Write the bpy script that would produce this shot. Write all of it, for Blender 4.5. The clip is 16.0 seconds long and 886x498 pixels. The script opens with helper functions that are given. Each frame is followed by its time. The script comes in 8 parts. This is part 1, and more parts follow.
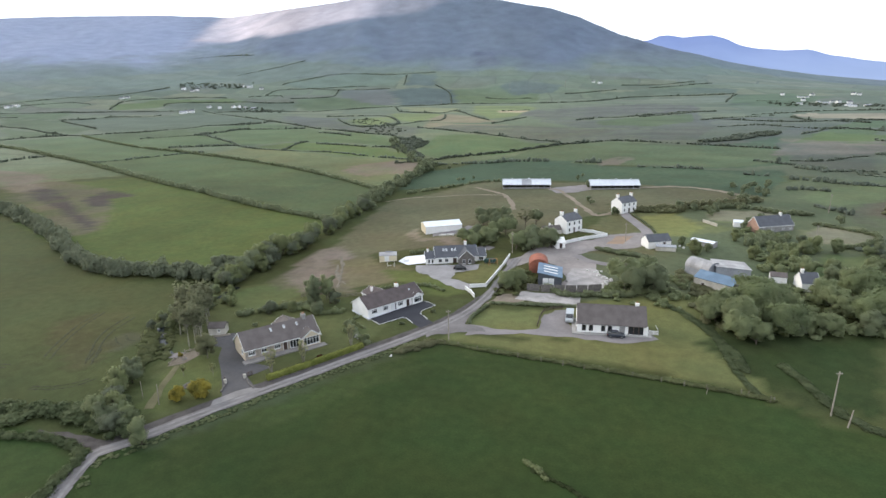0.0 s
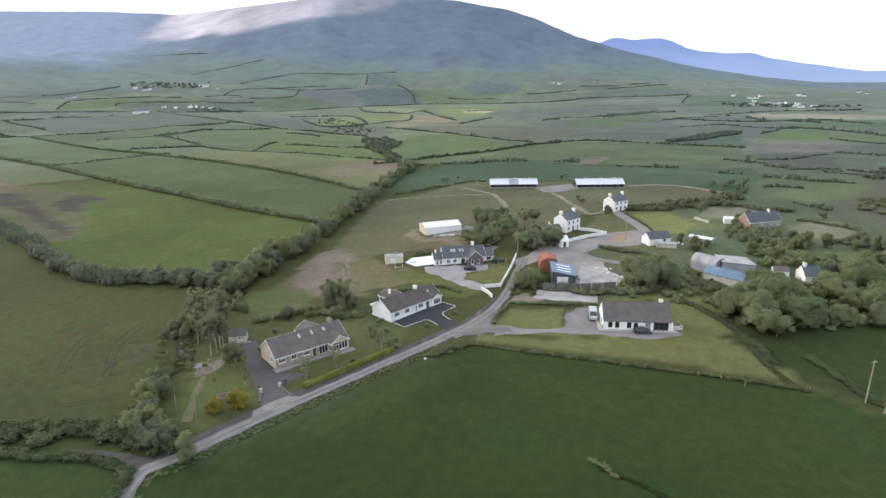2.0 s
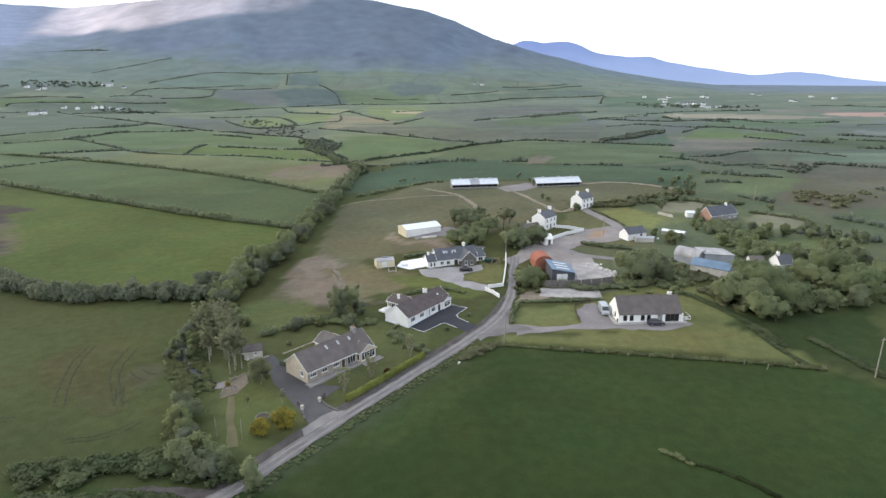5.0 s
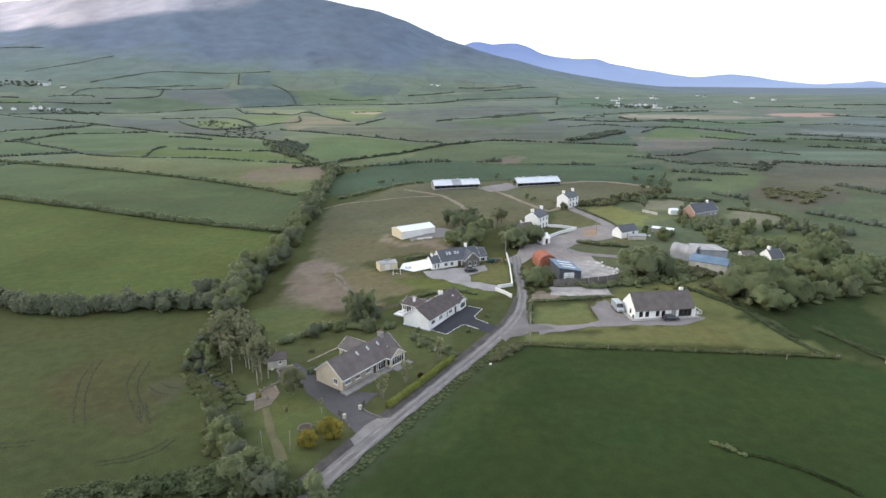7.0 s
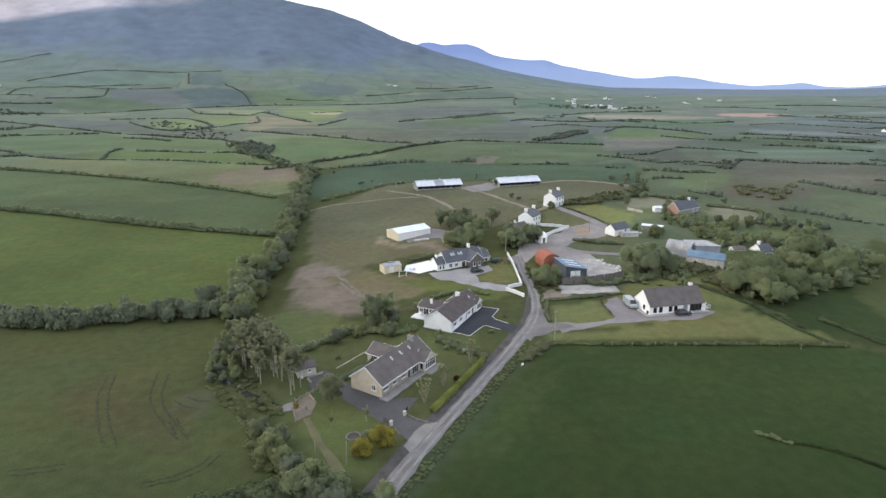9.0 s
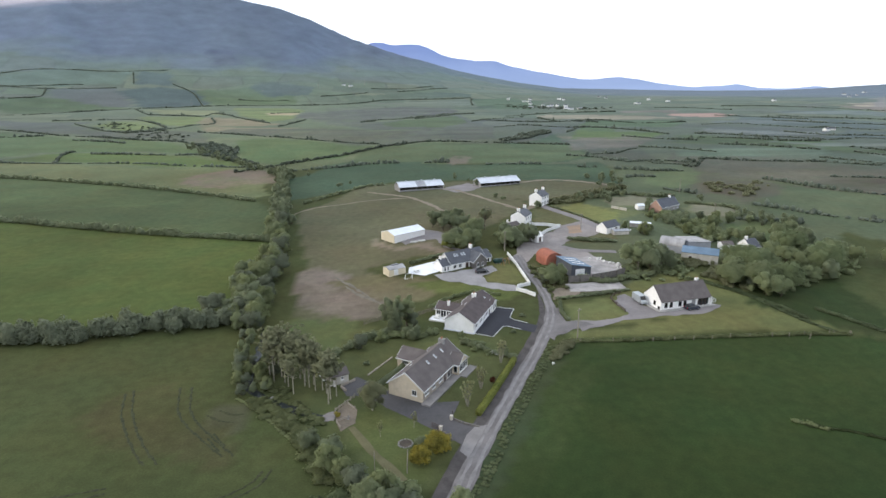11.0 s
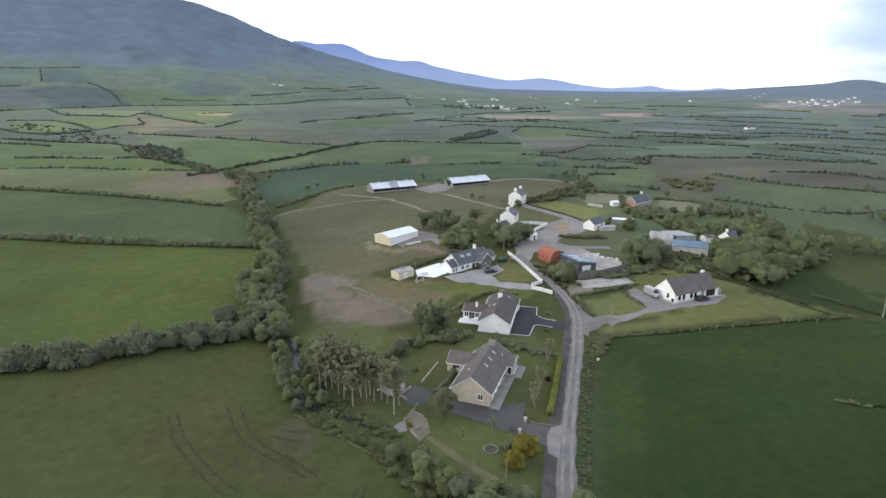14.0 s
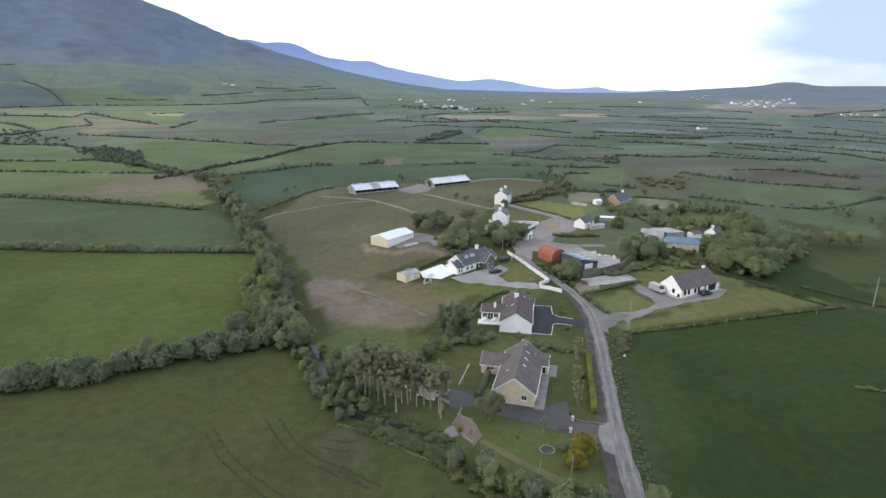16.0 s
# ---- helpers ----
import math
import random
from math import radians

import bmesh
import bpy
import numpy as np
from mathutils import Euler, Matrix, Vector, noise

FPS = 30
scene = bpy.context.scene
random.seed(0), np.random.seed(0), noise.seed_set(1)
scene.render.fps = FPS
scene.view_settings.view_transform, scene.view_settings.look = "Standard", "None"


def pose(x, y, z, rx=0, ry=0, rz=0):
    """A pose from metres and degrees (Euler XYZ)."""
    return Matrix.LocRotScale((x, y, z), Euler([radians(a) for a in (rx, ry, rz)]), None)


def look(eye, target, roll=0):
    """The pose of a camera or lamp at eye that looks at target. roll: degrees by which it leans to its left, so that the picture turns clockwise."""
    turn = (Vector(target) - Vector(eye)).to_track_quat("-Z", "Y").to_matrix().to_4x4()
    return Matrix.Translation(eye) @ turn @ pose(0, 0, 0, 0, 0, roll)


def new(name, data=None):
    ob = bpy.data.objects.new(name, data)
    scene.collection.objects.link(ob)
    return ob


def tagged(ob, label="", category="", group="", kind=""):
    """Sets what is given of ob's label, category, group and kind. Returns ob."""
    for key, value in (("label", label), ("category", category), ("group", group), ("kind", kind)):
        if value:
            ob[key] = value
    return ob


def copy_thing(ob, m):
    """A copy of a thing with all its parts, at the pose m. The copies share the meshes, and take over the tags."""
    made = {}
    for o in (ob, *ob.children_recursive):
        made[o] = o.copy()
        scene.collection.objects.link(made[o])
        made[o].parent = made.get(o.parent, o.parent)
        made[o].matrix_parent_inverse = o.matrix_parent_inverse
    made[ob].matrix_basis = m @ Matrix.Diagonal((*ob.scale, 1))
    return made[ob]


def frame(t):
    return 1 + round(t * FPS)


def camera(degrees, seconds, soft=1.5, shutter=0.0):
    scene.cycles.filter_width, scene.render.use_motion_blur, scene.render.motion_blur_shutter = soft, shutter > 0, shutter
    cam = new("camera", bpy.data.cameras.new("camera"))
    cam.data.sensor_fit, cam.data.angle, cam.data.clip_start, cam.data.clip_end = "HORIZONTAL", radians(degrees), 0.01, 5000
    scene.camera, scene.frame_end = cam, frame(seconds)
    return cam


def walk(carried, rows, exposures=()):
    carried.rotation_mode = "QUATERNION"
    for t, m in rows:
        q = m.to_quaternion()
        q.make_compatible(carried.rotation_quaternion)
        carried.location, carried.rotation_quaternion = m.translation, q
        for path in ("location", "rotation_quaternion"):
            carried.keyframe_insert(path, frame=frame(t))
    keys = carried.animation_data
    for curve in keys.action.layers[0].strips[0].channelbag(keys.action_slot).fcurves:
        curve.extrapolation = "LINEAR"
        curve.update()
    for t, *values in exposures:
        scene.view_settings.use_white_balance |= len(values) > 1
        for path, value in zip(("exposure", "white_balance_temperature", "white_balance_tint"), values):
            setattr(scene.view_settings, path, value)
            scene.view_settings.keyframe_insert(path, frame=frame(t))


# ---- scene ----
# ---------------------------------------------------------------- camera
cam = camera(75.2, 16.0)
ROWS = [
    (0.0, 70.00, 0.00, 59.64, 74.486, 0.944, 20.346),
    (0.5, 65.99, -1.17, 59.65, 74.479, 0.925, 19.110),
    (1.0, 61.38, -2.40, 59.71, 74.466, 0.895, 18.004),
    (1.5, 57.24, -3.49, 59.74, 74.469, 0.844, 17.007),
    (2.0, 52.98, -4.49, 59.79, 74.445, 0.742, 15.896),
    (2.5, 49.07, -5.25, 59.84, 74.452, 0.704, 14.560),
    (3.0, 44.82, -6.01, 59.90, 74.432, 0.638, 13.203),
    (3.5, 40.81, -6.64, 59.89, 74.438, 0.579, 11.976),
    (4.0, 36.33, -7.19, 59.96, 74.428, 0.577, 10.343),
    (6.5, 14.57, -8.20, 59.95, 74.450, 0.312, 3.717),
    (7.0, 10.05, -8.17, 59.94, 74.453, 0.303, 2.435),
    (7.5, 5.94, -8.03, 59.98, 74.439, 0.288, 1.233),
    (8.0, 1.29, -7.79, 59.94, 74.455, 0.224, -0.062),
    (8.5, -2.87, -7.50, 59.97, 74.461, 0.174, -1.196),
    (9.0, -7.37, -7.08, 59.97, 74.464, 0.120, -2.460),
    (11.5, -29.09, -3.47, 59.97, 74.492, -0.044, -8.773),
    (12.0, -33.56, -2.39, 59.93, 74.479, -0.129, -10.068),
    (12.5, -37.68, -1.31, 59.88, 74.498, -0.203, -11.222),
    (13.0, -42.05, -0.03, 59.85, 74.507, -0.227, -12.504),
    (13.5, -46.06, 1.20, 59.84, 74.506, -0.227, -13.675),
    (14.0, -50.40, 2.68, 59.75, 74.526, -0.260, -15.008),
    (14.5, -54.38, 4.13, 59.73, 74.528, -0.301, -16.160),
    (15.0, -58.59, 5.74, 59.68, 74.551, -0.345, -17.483),
    (15.5, -62.52, 7.37, 59.57, 74.589, -0.436, -18.667),
    (16.0, -66.67, 9.19, 59.49, 74.599, -0.482, -19.990),
]
walk(cam, [(t, pose(x, y, z, rx, ry, rz)) for t, x, y, z, rx, ry, rz in ROWS], [(0, 0.18, 6480, 10), (4, 0.16, 6450, 10), (8, 0.1, 6420, 10), (12, 0.0, 6350, 10), (16, -0.06, 6300, 10)])

# ---------------------------------------------------------------- light
world = bpy.data.worlds.new("sky")
scene.world = world
world.use_nodes = True
SUN_AZ, SUN_EL = -78.0, 19.0          # degrees clockwise from +y, above the horizon


def build_sky():
    nt = world.node_tree
    n, l = nt.nodes, nt.links
    n.clear()
    out = n.new("ShaderNodeOutputWorld")
    sky = n.new("ShaderNodeTexSky")
    sky.sky_type, sky.sun_disc = "NISHITA", False
    sky.sun_elevation, sky.sun_rotation = radians(SUN_EL), radians(SUN_AZ)
    bg = n.new("ShaderNodeBackground")
    bg.inputs["Strength"].default_value = 0.10
    l.new(sky.outputs[0], bg.inputs["Color"])
    # bright thin overcast, torn open towards the east
    cloud = n.new("ShaderNodeBackground")
    cloud.inputs["Strength"].default_value = 1.62
    geo = n.new("ShaderNodeTexCoord")
    mp = n.new("ShaderNodeMapping")
    mp.inputs["Scale"].default_value = (1.6, 1.6, 6.0)
    noi = n.new("ShaderNodeTexNoise")
    noi.inputs["Scale"].default_value, noi.inputs["Detail"].default_value = 1.6, 5.0
    l.new(geo.outputs["Generated"], mp.inputs["Vector"])
    l.new(mp.outputs[0], noi.inputs["Vector"])
    sep = n.new("ShaderNodeSeparateXYZ")
    l.new(geo.outputs["Generated"], sep.inputs[0])
    east = n.new("ShaderNodeMapRange")
    east.inputs["From Min"].default_value, east.inputs["From Max"].default_value = 0.60, 0.80
    east.inputs["To Min"].default_value, east.inputs["To Max"].default_value = 0.45, -0.12
    l.new(sep.outputs["X"], east.inputs["Value"])
    add = n.new("ShaderNodeMath")
    l.new(noi.outputs["Fac"], add.inputs[0])
    l.new(east.outputs[0], add.inputs[1])
    cov = n.new("ShaderNodeMapRange")
    cov.interpolation_type = "SMOOTHSTEP"
    cov.inputs["From Min"].default_value, cov.inputs["From Max"].default_value = 0.38, 0.66
    l.new(add.outputs[0], cov.inputs["Value"])
    ramp = n.new("ShaderNodeMix")
    ramp.data_type = "RGBA"
    ramp.inputs["A"].default_value = (0.42, 0.515, 0.67, 1)
    ramp.inputs["B"].default_value = (0.90, 0.96, 1.06, 1)
    l.new(cov.outputs[0], ramp.inputs["Factor"])
    l.new(ramp.outputs["Result"], cloud.inputs["Color"])
    mix = n.new("ShaderNodeMixShader")
    mix.inputs["Fac"].default_value = 0.85
    l.new(bg.outputs[0], mix.inputs[1])
    l.new(cloud.outputs[0], mix.inputs[2])
    l.new(mix.outputs[0], out.inputs["Surface"])


build_sky()
sun = new("sun", bpy.data.lights.new("sun", "SUN"))
sun.data.energy, sun.data.angle, sun.data.color = 1.65, radians(22), (1.0, 0.87, 0.68)
sun.matrix_world = look((0, 0, 0), (-math.sin(radians(SUN_AZ)) * math.cos(radians(SUN_EL)), -math.cos(radians(SUN_AZ)) * math.cos(radians(SUN_EL)), -math.sin(radians(SUN_EL))))

# ---------------------------------------------------------------- materials
MATS = {}


def mat(name, col, col2=None, scale=1.0, rough=0.85, bump=0.0, bscale=None, metal=0.0, vary=0.0, detail=6.0, third=None, spec=0.3):
    """A two-tone procedural surface: coarse stains, fine grain, bump, and a per-object shift."""
    if name in MATS:
        return MATS[name]
    m = bpy.data.materials.new(name)
    m.use_nodes = True
    nt = m.node_tree
    n, l = nt.nodes, nt.links
    b = n["Principled BSDF"]
    b.inputs["Roughness"].default_value, b.inputs["Metallic"].default_value = rough, metal
    b.inputs["Specular IOR Level"].default_value = spec
    col2 = col2 or tuple(c * 0.75 for c in col)
    tc = n.new("ShaderNodeTexCoord")
    big = n.new("ShaderNodeTexNoise")
    big.inputs["Scale"].default_value, big.inputs["Detail"].default_value = scale, detail
    fine = n.new("ShaderNodeTexNoise")
    fine.inputs["Scale"].default_value, fine.inputs["Detail"].default_value = scale * 9, 4.0
    l.new(tc.outputs["Object"], big.inputs["Vector"])
    l.new(tc.outputs["Object"], fine.inputs["Vector"])
    av = n.new("ShaderNodeMath")
    av.operation = "MULTIPLY_ADD"
    av.inputs[1].default_value, av.inputs[2].default_value = 0.45, -0.22
    l.new(fine.outputs["Fac"], av.inputs[0])
    sm = n.new("ShaderNodeMath")
    l.new(big.outputs["Fac"], sm.inputs[0])
    l.new(av.outputs[0], sm.inputs[1])
    ramp = n.new("ShaderNodeValToRGB")
    e = ramp.color_ramp.elements
    e[0].position, e[1].position = 0.33, 0.66
    e[0].color, e[1].color = (*col2, 1), (*col, 1)
    if third:
        x = e.new(0.8)
        x.color = (*third, 1)
    l.new(sm.outputs[0], ramp.inputs[0])
    last = ramp.outputs[0]
    if vary:
        info = n.new("ShaderNodeObjectInfo")
        isl = n.new("ShaderNodeNewGeometry")
        s2 = n.new("ShaderNodeMath")
        l.new(info.outputs["Random"], s2.inputs[0])
        l.new(isl.outputs["Random Per Island"], s2.inputs[1])
        mr = n.new("ShaderNodeMapRange")
        mr.inputs["From Max"].default_value = 2.0
        mr.inputs["To Min"].default_value, mr.inputs["To Max"].default_value = 1 - vary, 1 + vary
        l.new(s2.outputs[0], mr.inputs["Value"])
        hs = n.new("ShaderNodeHueSaturation")
        l.new(mr.outputs[0], hs.inputs["Value"])
        l.new(last, hs.inputs["Color"])
        last = hs.outputs[0]
    l.new(last, b.inputs["Base Color"])
    if bump:
        bn = n.new("ShaderNodeTexNoise")
        bn.inputs["Scale"].default_value, bn.inputs["Detail"].default_value = bscale or scale * 6, 5.0
        l.new(tc.outputs["Object"], bn.inputs["Vector"])
        bp = n.new("ShaderNodeBump")
        bp.inputs["Strength"].default_value, bp.inputs["Distance"].default_value = bump, 0.1
        l.new(bn.outputs["Fac"], bp.inputs["Height"])
        l.new(bp.outputs[0], b.inputs["Normal"])
    MATS[name] = m
    return m


def leafmat(name, dark, light, vary=0.24):
    """Leaves: two-tone, and letting a part of the light through."""
    fresh = name not in MATS
    m = mat(name, light, dark, 0.35, 0.75, 0.0, vary=vary, spec=0.12)
    if fresh:
        n, l = m.node_tree.nodes, m.node_tree.links
        b, out = n["Principled BSDF"], n["Material Output"]
        tr = n.new("ShaderNodeBsdfTranslucent")
        mix = n.new("ShaderNodeMixShader")
        mix.inputs["Fac"].default_value = 0.55
        l.new(b.inputs["Base Color"].links[0].from_socket, tr.inputs["Color"])
        l.new(b.outputs[0], mix.inputs[1])
        l.new(tr.outputs[0], mix.inputs[2])
        l.new(mix.outputs[0], out.inputs["Surface"])
    return m


WHITE = mat("white_render", (0.84, 0.83, 0.81), (0.76, 0.75, 0.72), 0.6, 0.9, 0.15, 8)
CREAM = mat("cream_pebbledash", (0.60, 0.51, 0.38), (0.50, 0.425, 0.32), 0.8, 0.95, 0.3, 20)
TRIM = mat("white_trim", (0.78, 0.78, 0.77), (0.68, 0.68, 0.66), 0.8, 0.5)
SLATE = mat("brown_grey_tiles", (0.128, 0.110, 0.104), (0.095, 0.081, 0.077), 0.5, 0.8, 0.3, 9)
SLATE2 = mat("blue_grey_slate", (0.085, 0.09, 0.104), (0.062, 0.066, 0.077), 0.5, 0.55, 0.2, 9)
GLASS = mat("window_glass", (0.02, 0.023, 0.026), (0.012, 0.014, 0.016), 0.4, 0.08, spec=0.6)
TARMAC = mat("tarmac", (0.085, 0.081, 0.083), (0.062, 0.06, 0.061), 0.15, 0.9, 0.2, 12)

# ---------------------------------------------------------------- terrain
PLAIN_Y = (-3000, 0, 90, 110, 130, 150, 175, 210, 260, 310, 400, 500, 600, 750, 850, 950, 1050, 1300, 5000)
PLAIN_Z = (-3, -1, -0.2, 0.2, 0.6, 1.2, 2.2, 4, 6, 7.2, 9.3, 12.0, 15.0, 19.0, 22.5, 28, 34, 44, 62)
# the ring of hills: azimuth clockwise from +y, elevation of the crest seen from 60 m up, distance of the crest
HILL_AZ = (-100, -75, -60, -52, -44, -38, -32, -26, -20, -13, -10, -8, -6, -4, -2, 0, 2.5, 5, 7.5, 10, 14, 18, 24, 30, 36, 40, 41.7, 44.8, 46.4, 47.2, 48, 49, 49.9, 50.7, 51.6, 55.3, 58, 62, 80, 100)
HILL_EL = (3, 4.5, 5.4, 6.1, 6.5, 6.5, 7.4, 8.2, 8.5, 7.9, 7.35, 6.95, 6.32, 5.47, 4.6, 3.98, 3.15, 2.56, 1.86, 1.31, 0.61, 0.11, 0, -0.15, -0.1, 0.12, 0.26, 0.46, 0.58, 0.68, 0.86, 0.93, 0.86, 0.66, 0.6, 0.62, 0.62, 0.65, 0.7, 0.7)
HILL_D = (2600, 2600, 2600, 2600, 2500, 2350, 2050, 1950, 1900, 1850, 1820, 1800, 1775, 1750, 1700, 1650, 1625, 1600, 1600, 1600, 1650, 1700, 2300, 2600, 2800, 2800, 2780, 2740, 2720, 2710, 2700, 2700, 2700, 2680, 2650, 2550, 2500, 2500, 2500, 2500)


def plain(x, y):
    z = np.interp(y + 0.15 * np.abs(x) * np.clip(y / 300, 0, 1), PLAIN_Y, PLAIN_Z)
    return z + np.clip(0.05 * np.minimum(0, x + 5), -1.6, 0) * np.clip((y - 110) / 50, 0, 1) * np.clip((700 - y) / 300, 0, 1)


def ground_z(x, y):
    x, y = np.asarray(x, float), np.asarray(y, float)
    z = plain(x, y)
    r, a = np.hypot(x, y), np.degrees(np.arctan2(x, y))
    d = np.interp(a, HILL_AZ, HILL_D)
    top = 60 + d * np.tan(np.radians(np.interp(a, HILL_AZ, HILL_EL)))
    base = plain(d * np.sin(np.radians(a)), d * np.cos(np.radians(a)))
    r0 = np.interp(a, (-60, -30, -10, 0, 15, 30), (1000, 1030, 1060, 1100, 1200, 1500))
    s = np.clip((r - r0) / (d - r0), 0, 1)
    rise = s ** 1.5 * (1.25 - 0.25 * s)
    over = np.clip((r - d) / 1500, 0, 1)
    lift = (top - base) * np.where(r < d, rise, 1 - over * over * (3 - 2 * over))
    return np.where(y > 0, z + lift, z)


def gz(x, y):
    return float(ground_z(x, y))


def mesh_from(name, verts, faces, mats, mi=None, smooth=False):
    me = bpy.data.meshes.new(name)
    me.from_pydata([tuple(v) for v in verts], [], [tuple(f) for f in faces])
    for m in (mats if isinstance(mats, (list, tuple)) else [mats]):
        me.materials.append(m)
    if mi is not None:
        me.polygons.foreach_set("material_index", np.asarray(mi, np.int32))
    if smooth:
        me.polygons.foreach_set("use_smooth", np.ones(len(me.polygons), bool))
    me.update()
    return me


def inside(px, py, poly):
    """Which of the points lie in the polygon."""
    res = np.zeros(px.shape, bool)
    n = len(poly)
    for i in range(n):
        (x0, y0), (x1, y1) = poly[i], poly[(i + 1) % n]
        if y0 == y1:
            continue
        c = ((py < y0) != (py < y1)) & (px < (x1 - x0) * (py - y0) / (y1 - y0) + x0)
        res ^= c
    return res


FIELDS = []      # (polygon, colour, how ragged)


def field(poly, col, ragged=0.0):
    FIELDS.append((poly, col, ragged))


def soup(name, V, F, mats, mi=None, smooth=True, normals=None):
    """A mesh from arrays of vertices and triangles."""
    me = bpy.data.meshes.new(name)
    V, F = np.asarray(V, np.float32), np.asarray(F, np.int32)
    me.vertices.add(len(V))
    me.vertices.foreach_set("co", V.ravel())
    me.loops.add(F.size)
    me.loops.foreach_set("vertex_index", F.ravel())
    me.polygons.add(len(F))
    me.polygons.foreach_set("loop_start", np.arange(0, F.size, 3, dtype=np.int32))
    for m in (mats if isinstance(mats, (list, tuple)) else [mats]):
        me.materials.append(m)
    if mi is not None:
        me.polygons.foreach_set("material_index", np.asarray(mi, np.int32))
    me.polygons.foreach_set("use_smooth", np.full(len(F), smooth))
    me.update()
    if normals is None:
        me.validate()
    else:
        me.normals_split_custom_set_from_vertices(np.asarray(normals, np.float32).tolist())
    return me


def ticks(*spans):
    """Coordinates in spans of (start, end, step)."""
    out = []
    for a, b, s in spans:
        out += list(np.arange(a, b - 1e-6, s))
    return np.array(out + [spans[-1][1]])


# ---------------------------------------------------------------- fields
G_PASTURE = (0.0568, 0.0675, 0.0245)
G_BRIGHT = (0.076, 0.100, 0.029)
G_MID = (0.108, 0.130, 0.066)
G_DARK = (0.0308, 0.0500, 0.0142)
G_COOL = (0.073, 0.094, 0.042)
G_BROWN = (0.104, 0.103, 0.058)
G_SOIL = (0.180, 0.156, 0.122)
G_SCRUB = (0.114, 0.116, 0.082)
G_LAWN = (0.117, 0.129, 0.050)

# green paddocks round the farms
field([(51.0, 209.1), (100.9, 310.2), (139.7, 366.7), (301.4, 382.6), (148.6, 174.8), (104.4, 175.9), (55.3, 156.9), (37.4, 152.7)], (0.092, 0.110, 0.060))
# near the road
field([(-14.8, 66.9), (2.9, 92.3), (16.1, 111.3), (24.1, 121.6), (58.0, 120.0), (94.3, 115.4), (101.1, 110.4)] + [(300, 100), (420, 60), (420, -160), (-60, -160)], G_DARK)
field([(-13.0, 66.0), (-5.4, 78.5), (4.2, 94.0), (14.0, 109.0), (21.0, 118.5), (24.1, 121.6), (34.0, 119.0), (26.0, 108.0), (14.0, 92.0), (4.0, 76.0), (-2.0, 60.0)], (0.041, 0.060, 0.019), 1.0)
field([(-17.0, 66.0), (-9.0, 79.0), (0.0, 92.5), (14.2, 112.0), (22.5, 122.6), (25.5, 119.5), (17.0, 108.5), (5.0, 91.0), (-3.0, 77.5), (-11.0, 63.0)], (0.050, 0.065, 0.030), 0.6)
field([(86.6, 141.3), (92.5, 117.9), (98.5, 120.9), (112.7, 115.1), (121.0, 144.2), (103.0, 134.6), (92.0, 135.4)] + [(240, 90)], (0.031, 0.046, 0.015))
field([(-22.0, 46.9), (-17.2, 51.6), (-20.2, 59.9), (-28.9, 62.3), (-43.5, 60.8)] + [(-160, 30), (-100, -100), (-60, -100)], (0.040, 0.064, 0.019))
field([(23.4, 126.2), (47.1, 129.2), (70.0, 135.3), (92.9, 135.7), (95.5, 125.3), (95.1, 116.6), (58.5, 121.2), (24.2, 122.3)], G_LAWN)
field([(59.5, 159.1), (79.6, 166.1), (87.1, 151.8), (94.4, 135.7), (70.0, 135.3), (38.4, 129.4), (25.4, 129.5), (28.5, 144.4), (46.3, 148.3)], G_LAWN)
field([(-44.9, 144.7), (-19.3, 131.5), (8.9, 125.1), (6.3, 110.0), (-6.8, 90.4), (-18.1, 71.2), (-26.3, 74.1), (-32.4, 91.5), (-47.4, 106.0), (-51.7, 136.5)], (0.080, 0.092, 0.036))
field([(-27.7, 97.4), (-13.4, 88.7), (-16.7, 74.9), (-22.4, 74.0), (-29.2, 88.7)], (0.090, 0.106, 0.037))
field([(-49.0, 139.4), (-34.8, 145.5), (-27.2, 138.6), (-35.6, 122.7), (-47.0, 128.0)], (0.086, 0.108, 0.042))
# the brown field and its bare corner
field([(-45.1, 143.7), (-44.7, 185.1), (-57.6, 270.0), (-28.5, 327.1), (34.4, 323.2), (50.3, 263.0), (27.4, 229.8), (6.2, 204.2), (7.3, 193.8), (-11.3, 190.0), (-25.9, 181.6), (-19.8, 169.7), (-8.6, 159.8), (-25.8, 143.3), (-36.6, 140.8)], G_BROWN)
field([(-48.2, 181.6), (-42.5, 189.8), (-33.8, 181.9), (-24.5, 169.0), (-16.4, 155.2), (-14.3, 142.7), (-27.0, 138.9), (-37.6, 145.4), (-43.9, 150.3), (-47.0, 164.0)], (0.150, 0.130, 0.098), 0.5)
field([(-48.2, 181.6), (-42.5, 189.8), (-33.8, 181.9), (-16.4, 155.2), (-37.6, 145.4), (-43.9, 150.3), (-47.0, 164.0)], G_SOIL, 1.0)
field([(-25.0, 176.1), (0.4, 163.5), (-8.6, 150.5), (-17.9, 145.9), (-28.9, 161.2), (-36.7, 171.3)], (0.124, 0.117, 0.064), 0.5)
field([(-9.2, 165.3), (12.7, 160.0), (19.9, 154.7), (14.1, 146.2), (-6.3, 154.9), (-15.0, 164.5)], (0.085, 0.11, 0.035))
field([(-22.3, 217.5), (-18.9, 221.8), (-19.2, 212.7), (-16.1, 207.3), (-10.5, 202.7), (-12.8, 199.5), (-18.7, 204.0), (-22.2, 209.3)], (0.19, 0.165, 0.12), 1.0)
field([(-10.5, 202.7), (-3.3, 208.9), (4.9, 195.7), (1.8, 191.8), (-5.5, 201.0)], (0.17, 0.15, 0.11), 1.0)
